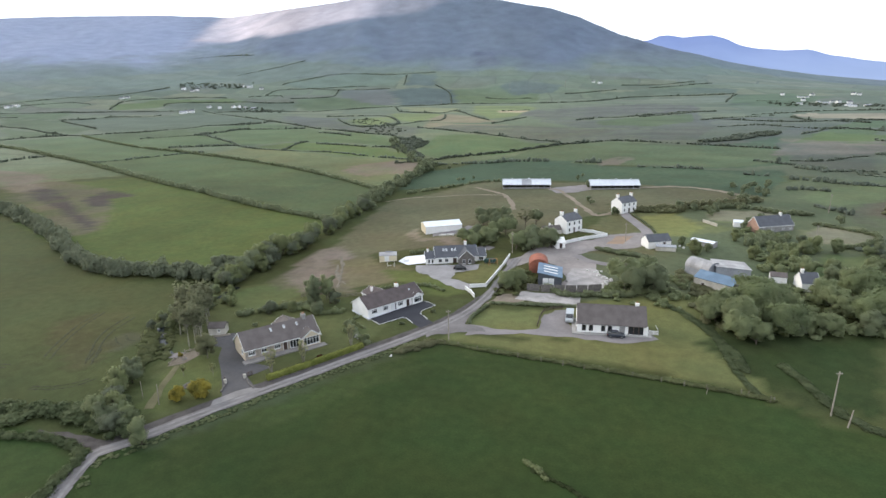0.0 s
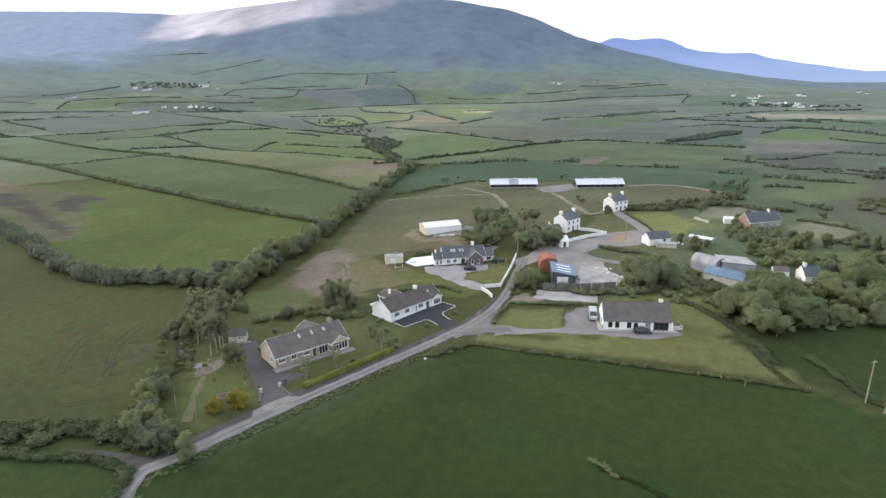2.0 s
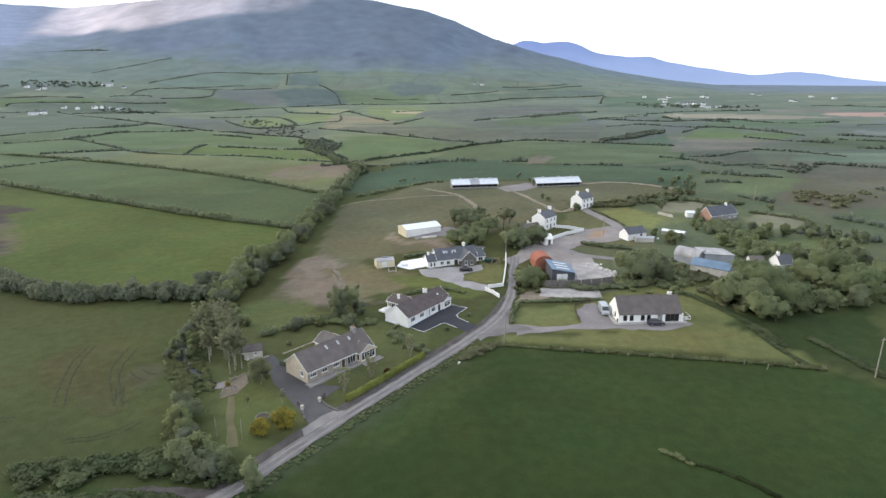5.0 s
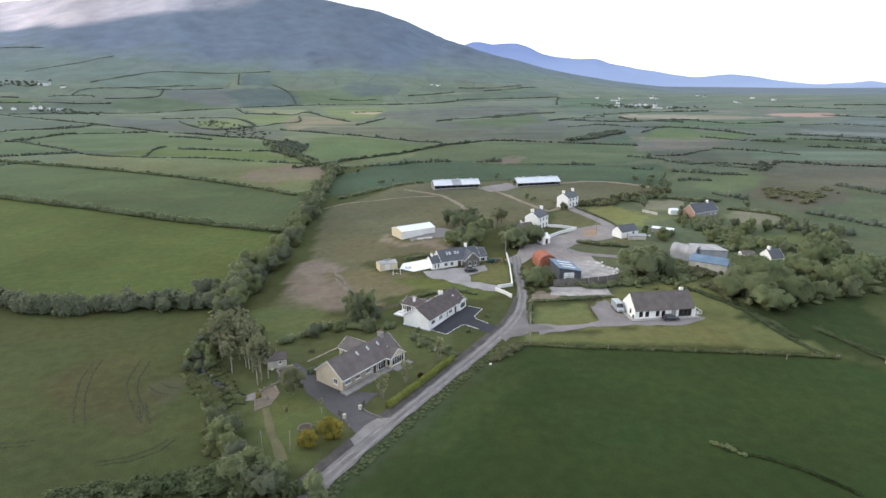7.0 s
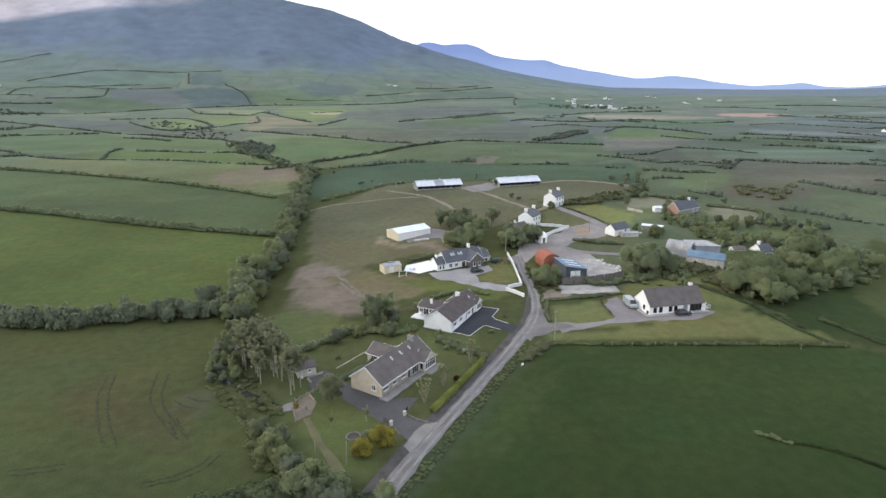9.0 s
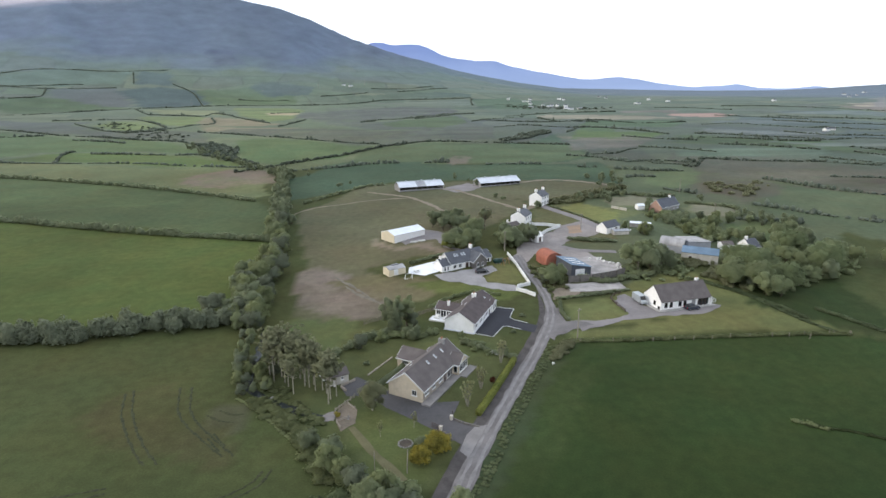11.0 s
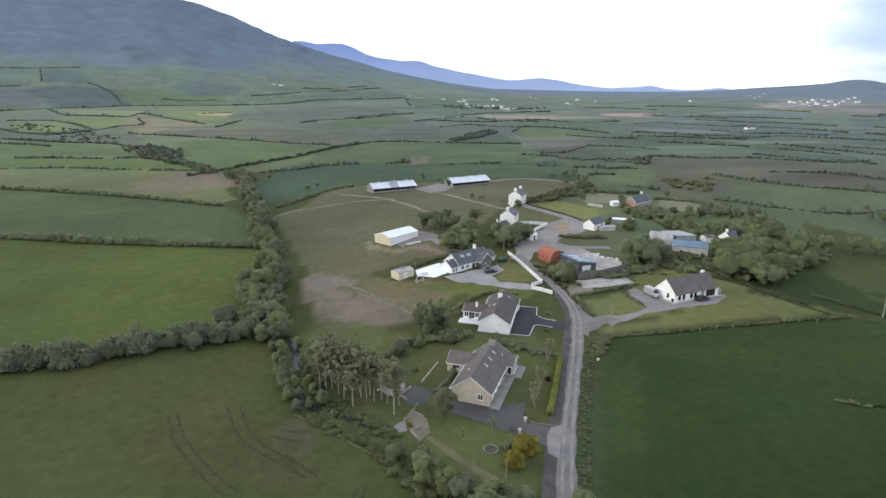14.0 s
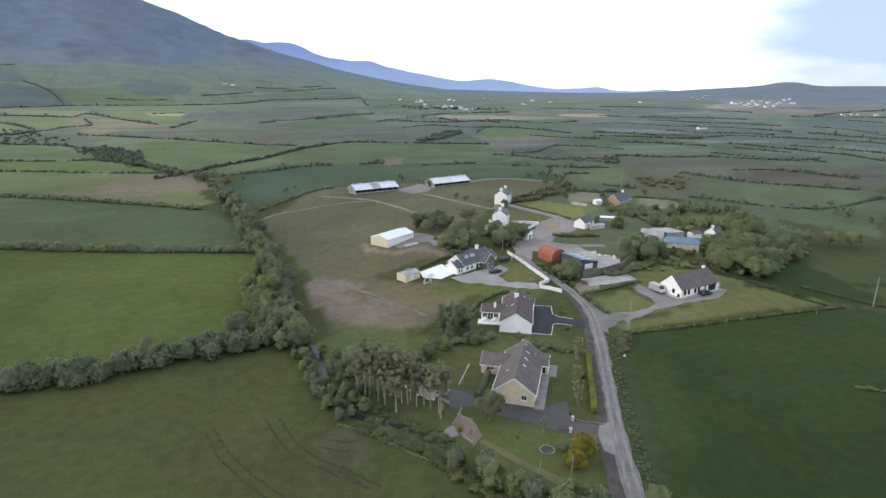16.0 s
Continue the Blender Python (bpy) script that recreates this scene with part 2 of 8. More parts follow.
# west of the tree line
field([(-152.3, 155.7), (-118.2, 142.9), (-88.7, 142.6), (-66.5, 147.7), (-57.1, 192.9), (-62.8, 220.7), (-128.0, 240.7), (-215.1, 275.1), (-269.1, 294.1), (-297.9, 247.6), (-210.9, 175.0)], G_BRIGHT)
field([(-356.8, 265.4), (-311.7, 269.0), (-244.2, 251.2), (-196.1, 217.5), (-161.1, 178.4), (-168.4, 167.9), (-231.1, 200.1), (-279.7, 215.0)], (0.105, 0.098, 0.058), 0.9)
field([(-313.3, 243.9), (-288.0, 240.6), (-244.8, 226.2), (-175.3, 188.7), (-168.0, 178.4), (-221.2, 205.1), (-268.9, 220.5)], (0.062, 0.052, 0.045), 0.4)
field([(-227.7, 223.2), (-235.7, 247.9), (-208.0, 242.9), (-215.1, 230.4), (-197.7, 217.1), (-205.0, 211.5)], (0.060, 0.051, 0.044), 0.4)
field([(-403.9, 296.1), (-336.8, 283.2), (-293.9, 244.8), (-291.4, 222.7)], (0.150, 0.128, 0.094), 0.6)
field([(-64.9, 224.3), (-129.8, 242.9), (-221.8, 281.7), (-311.8, 317.4), (-306.2, 402.2), (-223.4, 366.0), (-146.0, 333.9), (-83.9, 295.6), (-58.6, 234.4)], G_COOL)
field([(-593.8, 417.9), (-317.4, 322.2), (-311.5, 401.1), (-398.3, 441.3), (-553.5, 485.4), (-630.4, 441.7)], G_MID)
field([(-301.1, 410.2), (-302.1, 440.8), (-203.7, 421.2), (-99.0, 395.2), (-72.6, 302.3), (-83.9, 295.6), (-147.2, 334.4), (-227.5, 371.2)], (0.125, 0.14, 0.066))
field([(-133.7, 344.8), (-137.1, 378.6), (-122.6, 396.0), (-93.6, 387.9), (-77.4, 341.3), (-102.7, 324.7)], (0.165, 0.135, 0.10), 0.8)
field([(-66.7, 289.6), (-78.3, 352.6), (-40.9, 404.4), (7.3, 406.2), (93.2, 388.6), (137.1, 396.1), (118.5, 310.1), (61.0, 325.8), (7.5, 332.7), (-28.5, 327.1)], (0.056, 0.085, 0.050))
field([(-57.5, 390.1), (-10.0, 506.9), (97.7, 516.7), (174.0, 589.6), (146.7, 420.5), (93.3, 393.1), (37.3, 408.2), (-0.8, 407.6)], (0.066, 0.098, 0.054))
field([(58.8, 261.6), (75.1, 262.2), (97.7, 241.8), (85.2, 233.2), (68.9, 235.1)], (0.118, 0.131, 0.060))
field([(31.9, 318.8), (61.0, 325.8), (118.5, 310.1), (80.0, 281.9), (53.8, 263.9), (41.2, 288.9)], G_BROWN)
field([(88.9, 268.8), (108.9, 270.3), (105.0, 255.2), (90.2, 251.5)], (0.13, 0.15, 0.07))
field([(119.6, 247.0), (140.3, 256.6), (145.5, 245.3), (130.8, 230.8), (120.6, 231.8)], (0.14, 0.155, 0.08))
# the far plain
field([(253.7, 420.3), (299.6, 379.6), (352.2, 346.0), (409.1, 311.9), (378.3, 291.6), (319.9, 330.1), (254.6, 361.7), (226.0, 384.9)], G_SCRUB)
field([(181.5, 317.2), (205.4, 297.9), (239.0, 281.1), (317.1, 251.1), (273.4, 222.1), (234.5, 249.3), (212.0, 268.3), (166.0, 263.4), (153.1, 281.1)], (0.105, 0.103, 0.07))
field([(163.6, 260.7), (197.7, 242.9), (262.6, 215.0), (219.6, 186.3), (173.4, 213.7), (151.2, 234.5)], (0.078, 0.098, 0.052))
# pale paddocks round the brick house
field([(91.2, 274.8), (119.7, 277.9), (116.8, 262.4), (108.2, 251.9), (87.4, 256.1)], (0.180, 0.178, 0.118))
field([(130.0, 255.9), (145.5, 243.0), (135.8, 228.1), (122.6, 230.3), (121.1, 241.8)], (0.180, 0.178, 0.118))
field([(122.2, 216.6), (140.9, 214.4), (127.7, 189.9), (113.3, 193.4)], (0.09, 0.12, 0.05))
field([(-56.6, 101.8), (-50.4, 102.1), (-48.2, 97.7), (-51.0, 89.7), (-55.9, 93.6)], (0.07, 0.073, 0.040))


# fields of the far plain and the lower slopes
field([(-503, 608), (-441, 662), (-421, 672), (-314, 601), (-192, 547), (-156, 482), (-241, 484), (-287, 495), (-305, 457), (-356, 494), (-412, 527)], (0.088, 0.122, 0.054))
field([(-293, 442), (-281, 486), (-154, 466), (-105, 408), (-156, 417), (-219, 432), (-279, 440)], (0.094, 0.128, 0.046))
field([(-408, 522), (-363, 493), (-320, 463), (-368, 429), (-421, 442), (-482, 464), (-466, 487), (-427, 525)], (0.088, 0.122, 0.054))
field([(-591, 497), (-553, 526), (-491, 595), (-427, 525), (-466, 487), (-482, 464)], (0.080, 0.108, 0.048))
field([(-627, 442), (-579, 487), (-477, 460), (-361, 422), (-301, 406), (-356, 338), (-390, 347), (-498, 389)], (0.088, 0.122, 0.054))
field([(-827, 573), (-613, 506), (-619, 476), (-640, 451)], (0.080, 0.108, 0.048))
field([(-818, 663), (-772, 716), (-714, 759), (-673, 792), (-682, 822), (-524, 743), (-447, 694), (-508, 608), (-559, 532), (-640, 571)], (0.088, 0.112, 0.06))
field([(-958, 661), (-878, 720), (-828, 665), (-928, 641)], (0.088, 0.122, 0.054))
field([(-923, 637), (-822, 661), (-640, 571), (-604, 507), (-747, 558), (-843, 583)], (0.080, 0.108, 0.048))
field([(-353, 335), (-306, 405), (-234, 382), (-172, 360), (-110, 316), (-119, 291), (-201, 275), (-286, 305)], (0.080, 0.108, 0.048))
field([(-868, 808), (-830, 884), (-729, 938), (-668, 929), (-794, 860), (-784, 830), (-834, 771)], (0.094, 0.128, 0.046))
field([(-790, 856), (-662, 920), (-573, 936), (-526, 865), (-663, 829), (-779, 832)], (0.088, 0.112, 0.06))
field([(-594, 968), (-531, 1008), (-418, 1026), (-384, 953), (-493, 867), (-555, 909)], (0.080, 0.108, 0.048))
field([(-546, 1057), (-450, 1095), (-383, 973), (-456, 983), (-520, 1011)], (0.092, 0.102, 0.072))
field([(-447, 1087), (-378, 1128), (-327, 1122), (-276, 1022), (-365, 964)], (0.06, 0.08, 0.058))
field([(-327, 1122), (-227, 1185), (-150, 1143), (-139, 1037), (-272, 1011)], (0.080, 0.108, 0.048))
field([(-686, 1066), (-598, 1151), (-459, 1190), (-452, 1126), (-550, 1064), (-620, 1049)], (0.098, 0.128, 0.07))
field([(-432, 1132), (-454, 1191), (-393, 1220), (-376, 1140)], (0.066, 0.086, 0.062))
field([(-250, 1180), (-200, 1218), (-118, 1213), (-129, 1148), (-199, 1117)], (0.06, 0.08, 0.058), 0.7)
field([(-67, 1161), (54, 1218), (195, 1259), (190, 1198), (56, 1157), (-56, 1079)], (0.088, 0.112, 0.06))
field([(56, 1145), (178, 1170), (162, 1025), (115, 975), (23, 1032)], (0.118, 0.138, 0.075))
field([(188, 1177), (280, 1198), (311, 1099), (234, 921), (161, 967)], (0.088, 0.122, 0.054))
field([(-332, 713), (-346, 775), (-302, 778), (-258, 702), (-271, 647)], (0.118, 0.148, 0.056))
field([(-321, 840), (-241, 828), (-210, 766), (-242, 704), (-273, 735)], (0.118, 0.148, 0.056))
field([(-362, 943), (-239, 929), (-222, 855), (-312, 868)], (0.15, 0.166, 0.075), 0.3)
field([(-230, 979), (-124, 962), (-114, 819), (-144, 763), (-206, 856)], (0.118, 0.148, 0.056))
field([(-237, 829), (-167, 787), (-122, 723), (-181, 709), (-222, 723)], (0.165, 0.15, 0.105), 0.4)
field([(-163, 894), (-121, 906), (-112, 871), (-156, 868)], (0.25, 0.225, 0.15))
field([(-219, 715), (-176, 694), (-101, 686), (-122, 636), (-165, 644), (-201, 647)], (0.165, 0.15, 0.105), 0.7)
field([(-497, 792), (-372, 754), (-301, 659), (-244, 657), (-200, 641), (-154, 538), (-191, 558), (-286, 604), (-390, 666)], (0.092, 0.102, 0.072), 0.5)
field([(-112, 906), (-41, 956), (33, 1010), (117, 966), (111, 873), (20, 806), (-19, 772), (-91, 802), (-114, 819)], (0.088, 0.094, 0.068), 0.8)
field([(-97, 792), (-4, 765), (118, 857), (113, 761), (195, 796), (125, 676), (64, 649), (-30, 658)], (0.092, 0.102, 0.072), 0.6)
field([(-3, 750), (55, 813), (110, 842), (106, 739), (58, 668), (3, 688)], (0.080, 0.108, 0.048), 0.2)
field([(130, 746), (200, 788), (197, 751), (159, 696), (121, 689)], (0.115, 0.128, 0.078))
field([(-191, 628), (-144, 603), (-69, 555), (-13, 515), (19, 533), (-28, 646), (-100, 679), (-173, 686)], (0.090, 0.096, 0.066), 0.7)
field([(-28, 646), (65, 643), (124, 663), (103, 557), (19, 533)], (0.088, 0.094, 0.068), 0.7)
field([(-132, 485), (-137, 565), (-102, 570), (-12, 511), (-44, 457), (-89, 408), (-117, 437)], (0.088, 0.122, 0.054))
field([(-11, 507), (11, 516), (29, 530), (97, 513), (158, 492), (145, 432), (99, 398), (58, 401), (32, 407), (2, 413), (-31, 407), (-40, 451)], (0.086, 0.112, 0.056))
field([(31, 418), (41, 436), (53, 435), (49, 405), (37, 398)], (0.16, 0.14, 0.105), 0.8)
field([(190, 690), (224, 654), (188, 600), (140, 536), (101, 517), (103, 553), (133, 587), (175, 614)], (0.092, 0.102, 0.072), 0.6)
field([(224, 654), (261, 639), (238, 560), (197, 577), (188, 600)], (0.080, 0.108, 0.048))
field([(165, 562), (196, 573), (232, 537), (224, 509), (198, 526), (166, 546)], (0.165, 0.15, 0.105), 0.6)
field([(165, 538), (196, 519), (220, 496), (192, 395), (173, 394), (150, 407), (152, 436)], (0.088, 0.094, 0.068), 0.7)
field([(95, 384), (58, 387), (11, 393), (33, 336), (92, 339), (122, 336), (129, 366)], (0.062, 0.092, 0.052))
field([(219, 827), (294, 833), (409, 779), (353, 748), (227, 779)], (0.25, 0.225, 0.15), 0.2)
field([(426, 832), (504, 830), (521, 790), (463, 771), (420, 797)], (0.34, 0.23, 0.17), 0.2)
field([(275, 752), (398, 732), (324, 640), (228, 666)], (0.088, 0.122, 0.054))
field([(204, 626), (292, 587), (241, 526), (178, 540)], (0.094, 0.128, 0.046))
field([(369, 889), (463, 886), (451, 848), (355, 861)], (0.15, 0.135, 0.105), 0.3)
field([(233, 445), (237, 409), (262, 392), (273, 373), (279, 349), (298, 326), (328, 318), (376, 291), (300, 240), (286, 254), (251, 263), (239, 281), (231, 296), (212, 306), (203, 333), (188, 350), (193, 378)], (0.094, 0.094, 0.066), 0.8)
field([(245, 491), (308, 462), (342, 427), (364, 385), (411, 344), (408, 312), (379, 293), (331, 320), (284, 354), (265, 395), (225, 459)], (0.088, 0.108, 0.068), 0.2)
field([(286, 556), (403, 491), (392, 443), (404, 391), (360, 419), (311, 466), (250, 499)], (0.080, 0.108, 0.048), 0.2)
field([(499, 582), (550, 513), (535, 434), (459, 507), (416, 505)], (0.088, 0.108, 0.084), 0.4)
field([(774, 700), (923, 655), (657, 478), (670, 532), (656, 602)], (0.088, 0.108, 0.084), 0.3)
field([(375, 655), (496, 598), (416, 505), (369, 538), (321, 574)], (0.092, 0.102, 0.072), 0.4)
field([(509, 792), (600, 708), (656, 602), (543, 589), (434, 689)], (0.088, 0.108, 0.084), 0.4)
# eastern hillside: the sunlight on it is put into these pale colours
field([(777, 913), (964, 954), (1160, 954), (1330, 928), (1016, 717), (904, 753), (768, 783)], (0.185, 0.160, 0.125), 0.5)
field([(840, 965), (974, 1008), (992, 951), (892, 887), (804, 898)], (0.30, 0.26, 0.18), 0.5)
field([(204, 297), (246, 259), (294, 236), (185, 164), (170, 195), (154, 234)], (0.086, 0.108, 0.06), 0.1)
field([(161, 302), (187, 313), (209, 302), (187, 271), (152, 248), (141, 270)], (0.094, 0.094, 0.066), 0.8)
field([(239.1, 417.3), (287.7, 388.4), (315.6, 334.3), (362.3, 299.4), (291.8, 248.2), (272.1, 295.8), (222.7, 343.0)], (0.100, 0.102, 0.068), 0.8)
field([(183.1, 339.8), (222.6, 321.7), (176.6, 268.5), (153.7, 283.0)], (0.100, 0.102, 0.068), 0.8)
field([(-58.4, 103.1), (-50.9, 97.3), (-50.5, 85.4), (-60.6, 92.1)], (0.052, 0.058, 0.028), 1.0)
field([(82.1, 136.5), (93.3, 148.6), (124.1, 153.6), (105.1, 111.5), (93.3, 121.2), (91.4, 127.6)], (0.036, 0.049, 0.018), 0.4)
field([(-78.1, 105.2), (-67.8, 110.8), (-58.5, 102.1), (-51.9, 94.7), (-46.9, 83.9), (-52.4, 83.1), (-70.2, 89.3), (-80.2, 98.2)], (0.064, 0.064, 0.027), 0.7)
field([(88.0, 130.0), (101.6, 139.2), (122.4, 150.1), (113.7, 119.4), (101.6, 121.9), (94.3, 119.6)], (0.031, 0.046, 0.015))
field([(354, 618), (407, 585), (455, 554), (433, 531), (383, 555), (332, 586)], (0.145, 0.160, 0.112), 0.3)
field([(342, 504), (390, 477), (444, 471), (477, 433), (458, 418), (422, 450), (375, 461)], (0.138, 0.155, 0.105), 0.3)
field([(371, 416), (390, 391), (408, 367), (394, 356), (376, 378), (357, 403)], (0.135, 0.155, 0.10), 0.2)
field([(432, 726), (545, 717), (584, 691), (510, 676), (410, 693)], (0.13, 0.148, 0.112), 0.3)
field([(617, 845), (736, 840), (791, 770), (755, 737), (684, 785), (588, 809)], (0.135, 0.155, 0.115), 0.3)
field([(483, 407), (508, 379), (459, 346), (447, 381)], (0.130, 0.150, 0.10), 0.2)
field([(215, 381), (261, 342), (252, 333), (206, 368)], (0.150, 0.135, 0.095), 0.9)
field([(254, 319), (308, 289), (347, 272), (334, 263), (276, 284), (242, 307)], (0.078, 0.070, 0.052), 0.9)
field([(209, 359), (248, 323), (240, 315), (200, 347)], (0.080, 0.074, 0.052), 0.9)
# lawns and verges round the yard
field([(10.9, 162.7), (18.1, 180.9), (22.7, 191.5), (23.8, 163.7), (19.2, 159.5)], G_LAWN)
field([(47.1, 252.6), (60.3, 259.0), (64.5, 238.5), (59.3, 223.1), (48.5, 221.9), (43.7, 230.0)], (0.112, 0.116, 0.056), 0.4)
field([(52.1, 210.3), (64.0, 214.6), (73.3, 211.0), (68.7, 198.1), (51.4, 200.2)], (0.106, 0.106, 0.056), 0.4)
field([(27.2, 177.8), (32.3, 182.1), (35.9, 159.4), (33.5, 150.4), (25.6, 152.9)], (0.080, 0.086, 0.040), 0.4)
field([(58.2, 252.1), (74.9, 263.3), (84.7, 244.5), (79.4, 228.4), (66.6, 228.1)], (0.152, 0.164, 0.060))
field([(219, 394), (248, 385), (293, 368), (327, 334), (305, 307), (236, 303), (201, 320), (194, 347)], (0.106, 0.104, 0.074), 1.0)
field([(171, 312), (193, 292), (171, 261), (153, 277)], (0.1, 0.092, 0.064), 1.0)
field([(166, 354), (190, 344), (172, 308), (144, 292), (132, 308)], (0.108, 0.138, 0.068), 0.4)
field([(194, 286), (229, 270), (258, 248), (263, 229), (222, 199), (191, 214), (170, 241)], (0.096, 0.118, 0.064), 0.5)
field([(135, 221), (157, 212), (143, 199), (121, 205)], (0.104, 0.128, 0.056), 0.2)
field([(186, 556), (258, 541), (213, 469), (140, 451)], (0.135, 0.125, 0.096), 0.8)
# sunlit hillside by the far village, its brightness put into the colour
field([(1060, 1140), (1258, 1104), (993, 870), (812, 874)], (0.215, 0.2, 0.165), 0.4)
field([(236, 446), (377, 464), (325, 402), (216, 409)], (0.11, 0.14, 0.085), 0.3)
HEATHER = [([(-363.6, 1383.9), (-330.0, 1392.1), (-285.2, 1342.2), (-282.0, 1306.4), (-332.0, 1296.2)], (0.075, 0.085, 0.115)), ([(-248.4, 1200.1), (-176.9, 1238.8), (-120.2, 1182.2), (-195.3, 1133.6)], (0.085, 0.105, 0.10)), ([(-433.9, 1107.7), (-378.9, 1162.2), (-301.9, 1068.0), (-391.0, 972.5)], (0.095, 0.125, 0.115))]


def vnoise(x, y, scale, seed):
    """Smooth noise from -1 to 1 with features of about that many metres."""
    rs = np.random.RandomState(seed)
    T = rs.uniform(-1, 1, (64, 64))
    u, v = x / scale, y / scale
    i, j = np.floor(u).astype(int), np.floor(v).astype(int)
    fu, fv = u - i, v - j
    fu, fv = fu * fu * (3 - 2 * fu), fv * fv * (3 - 2 * fv)
    g00, g10, g01, g11 = T[i % 64, j % 64], T[(i + 1) % 64, j % 64], T[i % 64, (j + 1) % 64], T[(i + 1) % 64, (j + 1) % 64]
    return (g00 * (1 - fu) + g10 * fu) * (1 - fv) + (g01 * (1 - fu) + g11 * fu) * fv


def build_ground():
    xs = ticks((-5000, -2400, 100), (-2400, -1000, 25), (-1000, -260, 10), (-260, -110, 4), (-110, 130, 2.5), (130, 260, 4), (260, 1000, 10), (1000, 2400, 25), (2400, 5000, 100))
    ys = ticks((-5000, -500, 150), (-500, -60, 22), (-60, 40, 5), (40, 330, 2.5), (330, 560, 5), (560, 1500, 11), (1500, 2600, 26), (2600, 5000, 100))
    X, Y = np.meshgrid(xs, ys)
    Z = ground_z(X, Y)
    r = np.hypot(X, Y)
    rough = vnoise(X, Y, 170, 1) + 0.6 * vnoise(X, Y, 70, 2) + 0.35 * vnoise(X, Y, 30, 3)
    az = np.degrees(np.arctan2(X, Y))
    # spurs and gullies running down the slopes
    spur = vnoise(az * 16, r * 0.16, 60, 31) + 0.45 * vnoise(az * 42, r * 0.25, 60, 32)
    crest = np.clip(np.abs(np.interp(az, HILL_AZ, HILL_D) - r) / 350, 0.1, 1)
    Z += spur * np.clip((Z - 70) / 160, 0, 1) * np.clip(np.abs(Y) / 400, 0, 1) * 7.0 * crest
    # field borders wander a little, more so far away
    wander = np.clip(r / 60, 0.6, 9.0)
    FX, FY = X + wander * vnoise(X, Y, 40, 5), Y + wander * vnoise(X, Y, 40, 6)
    nx, ny = len(xs), len(ys)
    V = np.stack([X, Y, Z], -1).reshape(-1, 3)
    i = (np.arange(ny - 1)[:, None] * nx + np.arange(nx - 1)[None]).ravel()
    F = np.concatenate([np.stack([i, i + 1, i + nx + 1], -1), np.stack([i, i + nx + 1, i + nx], -1)])
    col = np.empty((ny, nx, 4))
    col[:] = (*G_PASTURE, 0.0)
    a = np.degrees(np.arctan2(X, Y))
    wild = np.clip((r - np.where(X > 90, 330, 420)) / 120, 0, 1)
    mid = (r > 400) & (Y > 0)
    col[mid] = (*G_MID, 0.0)
    east = mid & (X > 60) & (r < 800)
    col[east] = (0.090, 0.106, 0.064, 0.0)
    wild = np.where(east, wild * np.clip((r - 450) / 350, 0.55, 1), wild)
    # farthest land: blue-grey haze put into the base colour
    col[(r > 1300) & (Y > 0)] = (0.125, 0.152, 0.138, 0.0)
    ragged = vnoise(X, Y, 11, 41) + 0.7 * vnoise(X, Y, 5, 42)
    for poly, c, rag in FIELDS:
        m = inside(FX, FY, poly)
        k = (m * np.clip(1 + rag * (0.75 * ragged - 0.1), 0, 1))[..., None]
        col[..., :3] = col[..., :3] * (1 - k) + np.array(c) * k
        wild = np.where(m, wild * min(rag * 0.4, 1.0), wild)
    # grazing, damp and growth make uneven patches
    near = np.clip((900 - r) / 400, 0, 1)
    worn = 1 + near * (0.10 * vnoise(X, Y, 46, 51) + 0.08 * vnoise(X * 0.4, Y, 17, 52) + 0.05 * vnoise(X, Y, 7, 53))
    dry = near * (0.045 * vnoise(X, Y, 33, 54) + 0.04 * vnoise(X, Y, 12, 55))
    col[..., 0] *= worn * (1 + dry)
    col[..., 1] *= worn
    col[..., 2] *= worn * (1 - 0.5 * dry)
    # the trodden ground round the houses is drier
    homely = np.exp(-((X - 25) / 65) ** 2 - ((Y - 165) / 80) ** 2)[..., None]
    col[..., :3] *= np.array((0.872, 0.872, 0.885)) + np.array((0.065, 0.0, -0.01)) * homely
    # rushes and heath lie in long thin strips
    strips = vnoise(X * 0.13, Y + 0.12 * X, 12, 61) + 0.6 * vnoise(X * 0.3, Y - 0.08 * X, 22, 62)
    weight = np.clip((r - 350) / 200, 0, 1) * np.where(X > 40, 1.0, 0.45) * (Y > 0)
    col[..., :3] *= (1 + 0.16 * weight * np.clip(strips, -1.2, 1.0))[..., None]
    scrub = (0.5 * weight * np.clip((-strips - 0.75) / 0.25, 0, 1))[..., None]
    col[..., :3] = col[..., :3] * (1 - scrub) + np.array((0.052, 0.062, 0.046)) * scrub
    tan = np.clip((col[..., 0] / np.maximum(col[..., 1], 1e-4) - 0.9) / 0.15, 0, 1)[..., None]      # bare ground and heath take less of the blue haze
    # ground grows paler and bluer with distance: haze put into the colour
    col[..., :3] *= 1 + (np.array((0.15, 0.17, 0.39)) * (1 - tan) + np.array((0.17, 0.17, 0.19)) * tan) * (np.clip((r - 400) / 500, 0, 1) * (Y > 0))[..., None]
    # sun through a cloud gap on the plain, put into the colour
    sun_gap = np.exp(-((az + 13) / 13) ** 2) * np.clip((r - 400) / 160, 0, 1) * np.clip((1500 - r) / 300, 0, 1)
    col[..., :3] *= 1 + np.array((0.30, 0.25, 0.12)) * sun_gap[..., None]
    # hill pasture, then heather moor on the upper slopes
    up = Y > 0
    hill = np.clip((Z - 46 + 14 * vnoise(X, Y, 200, 7)) / 40, 0, 1) * up
    climb = 45 * np.exp(-((a + 39) / 6.0) ** 2)          # fields reach higher at the mouth of the valley
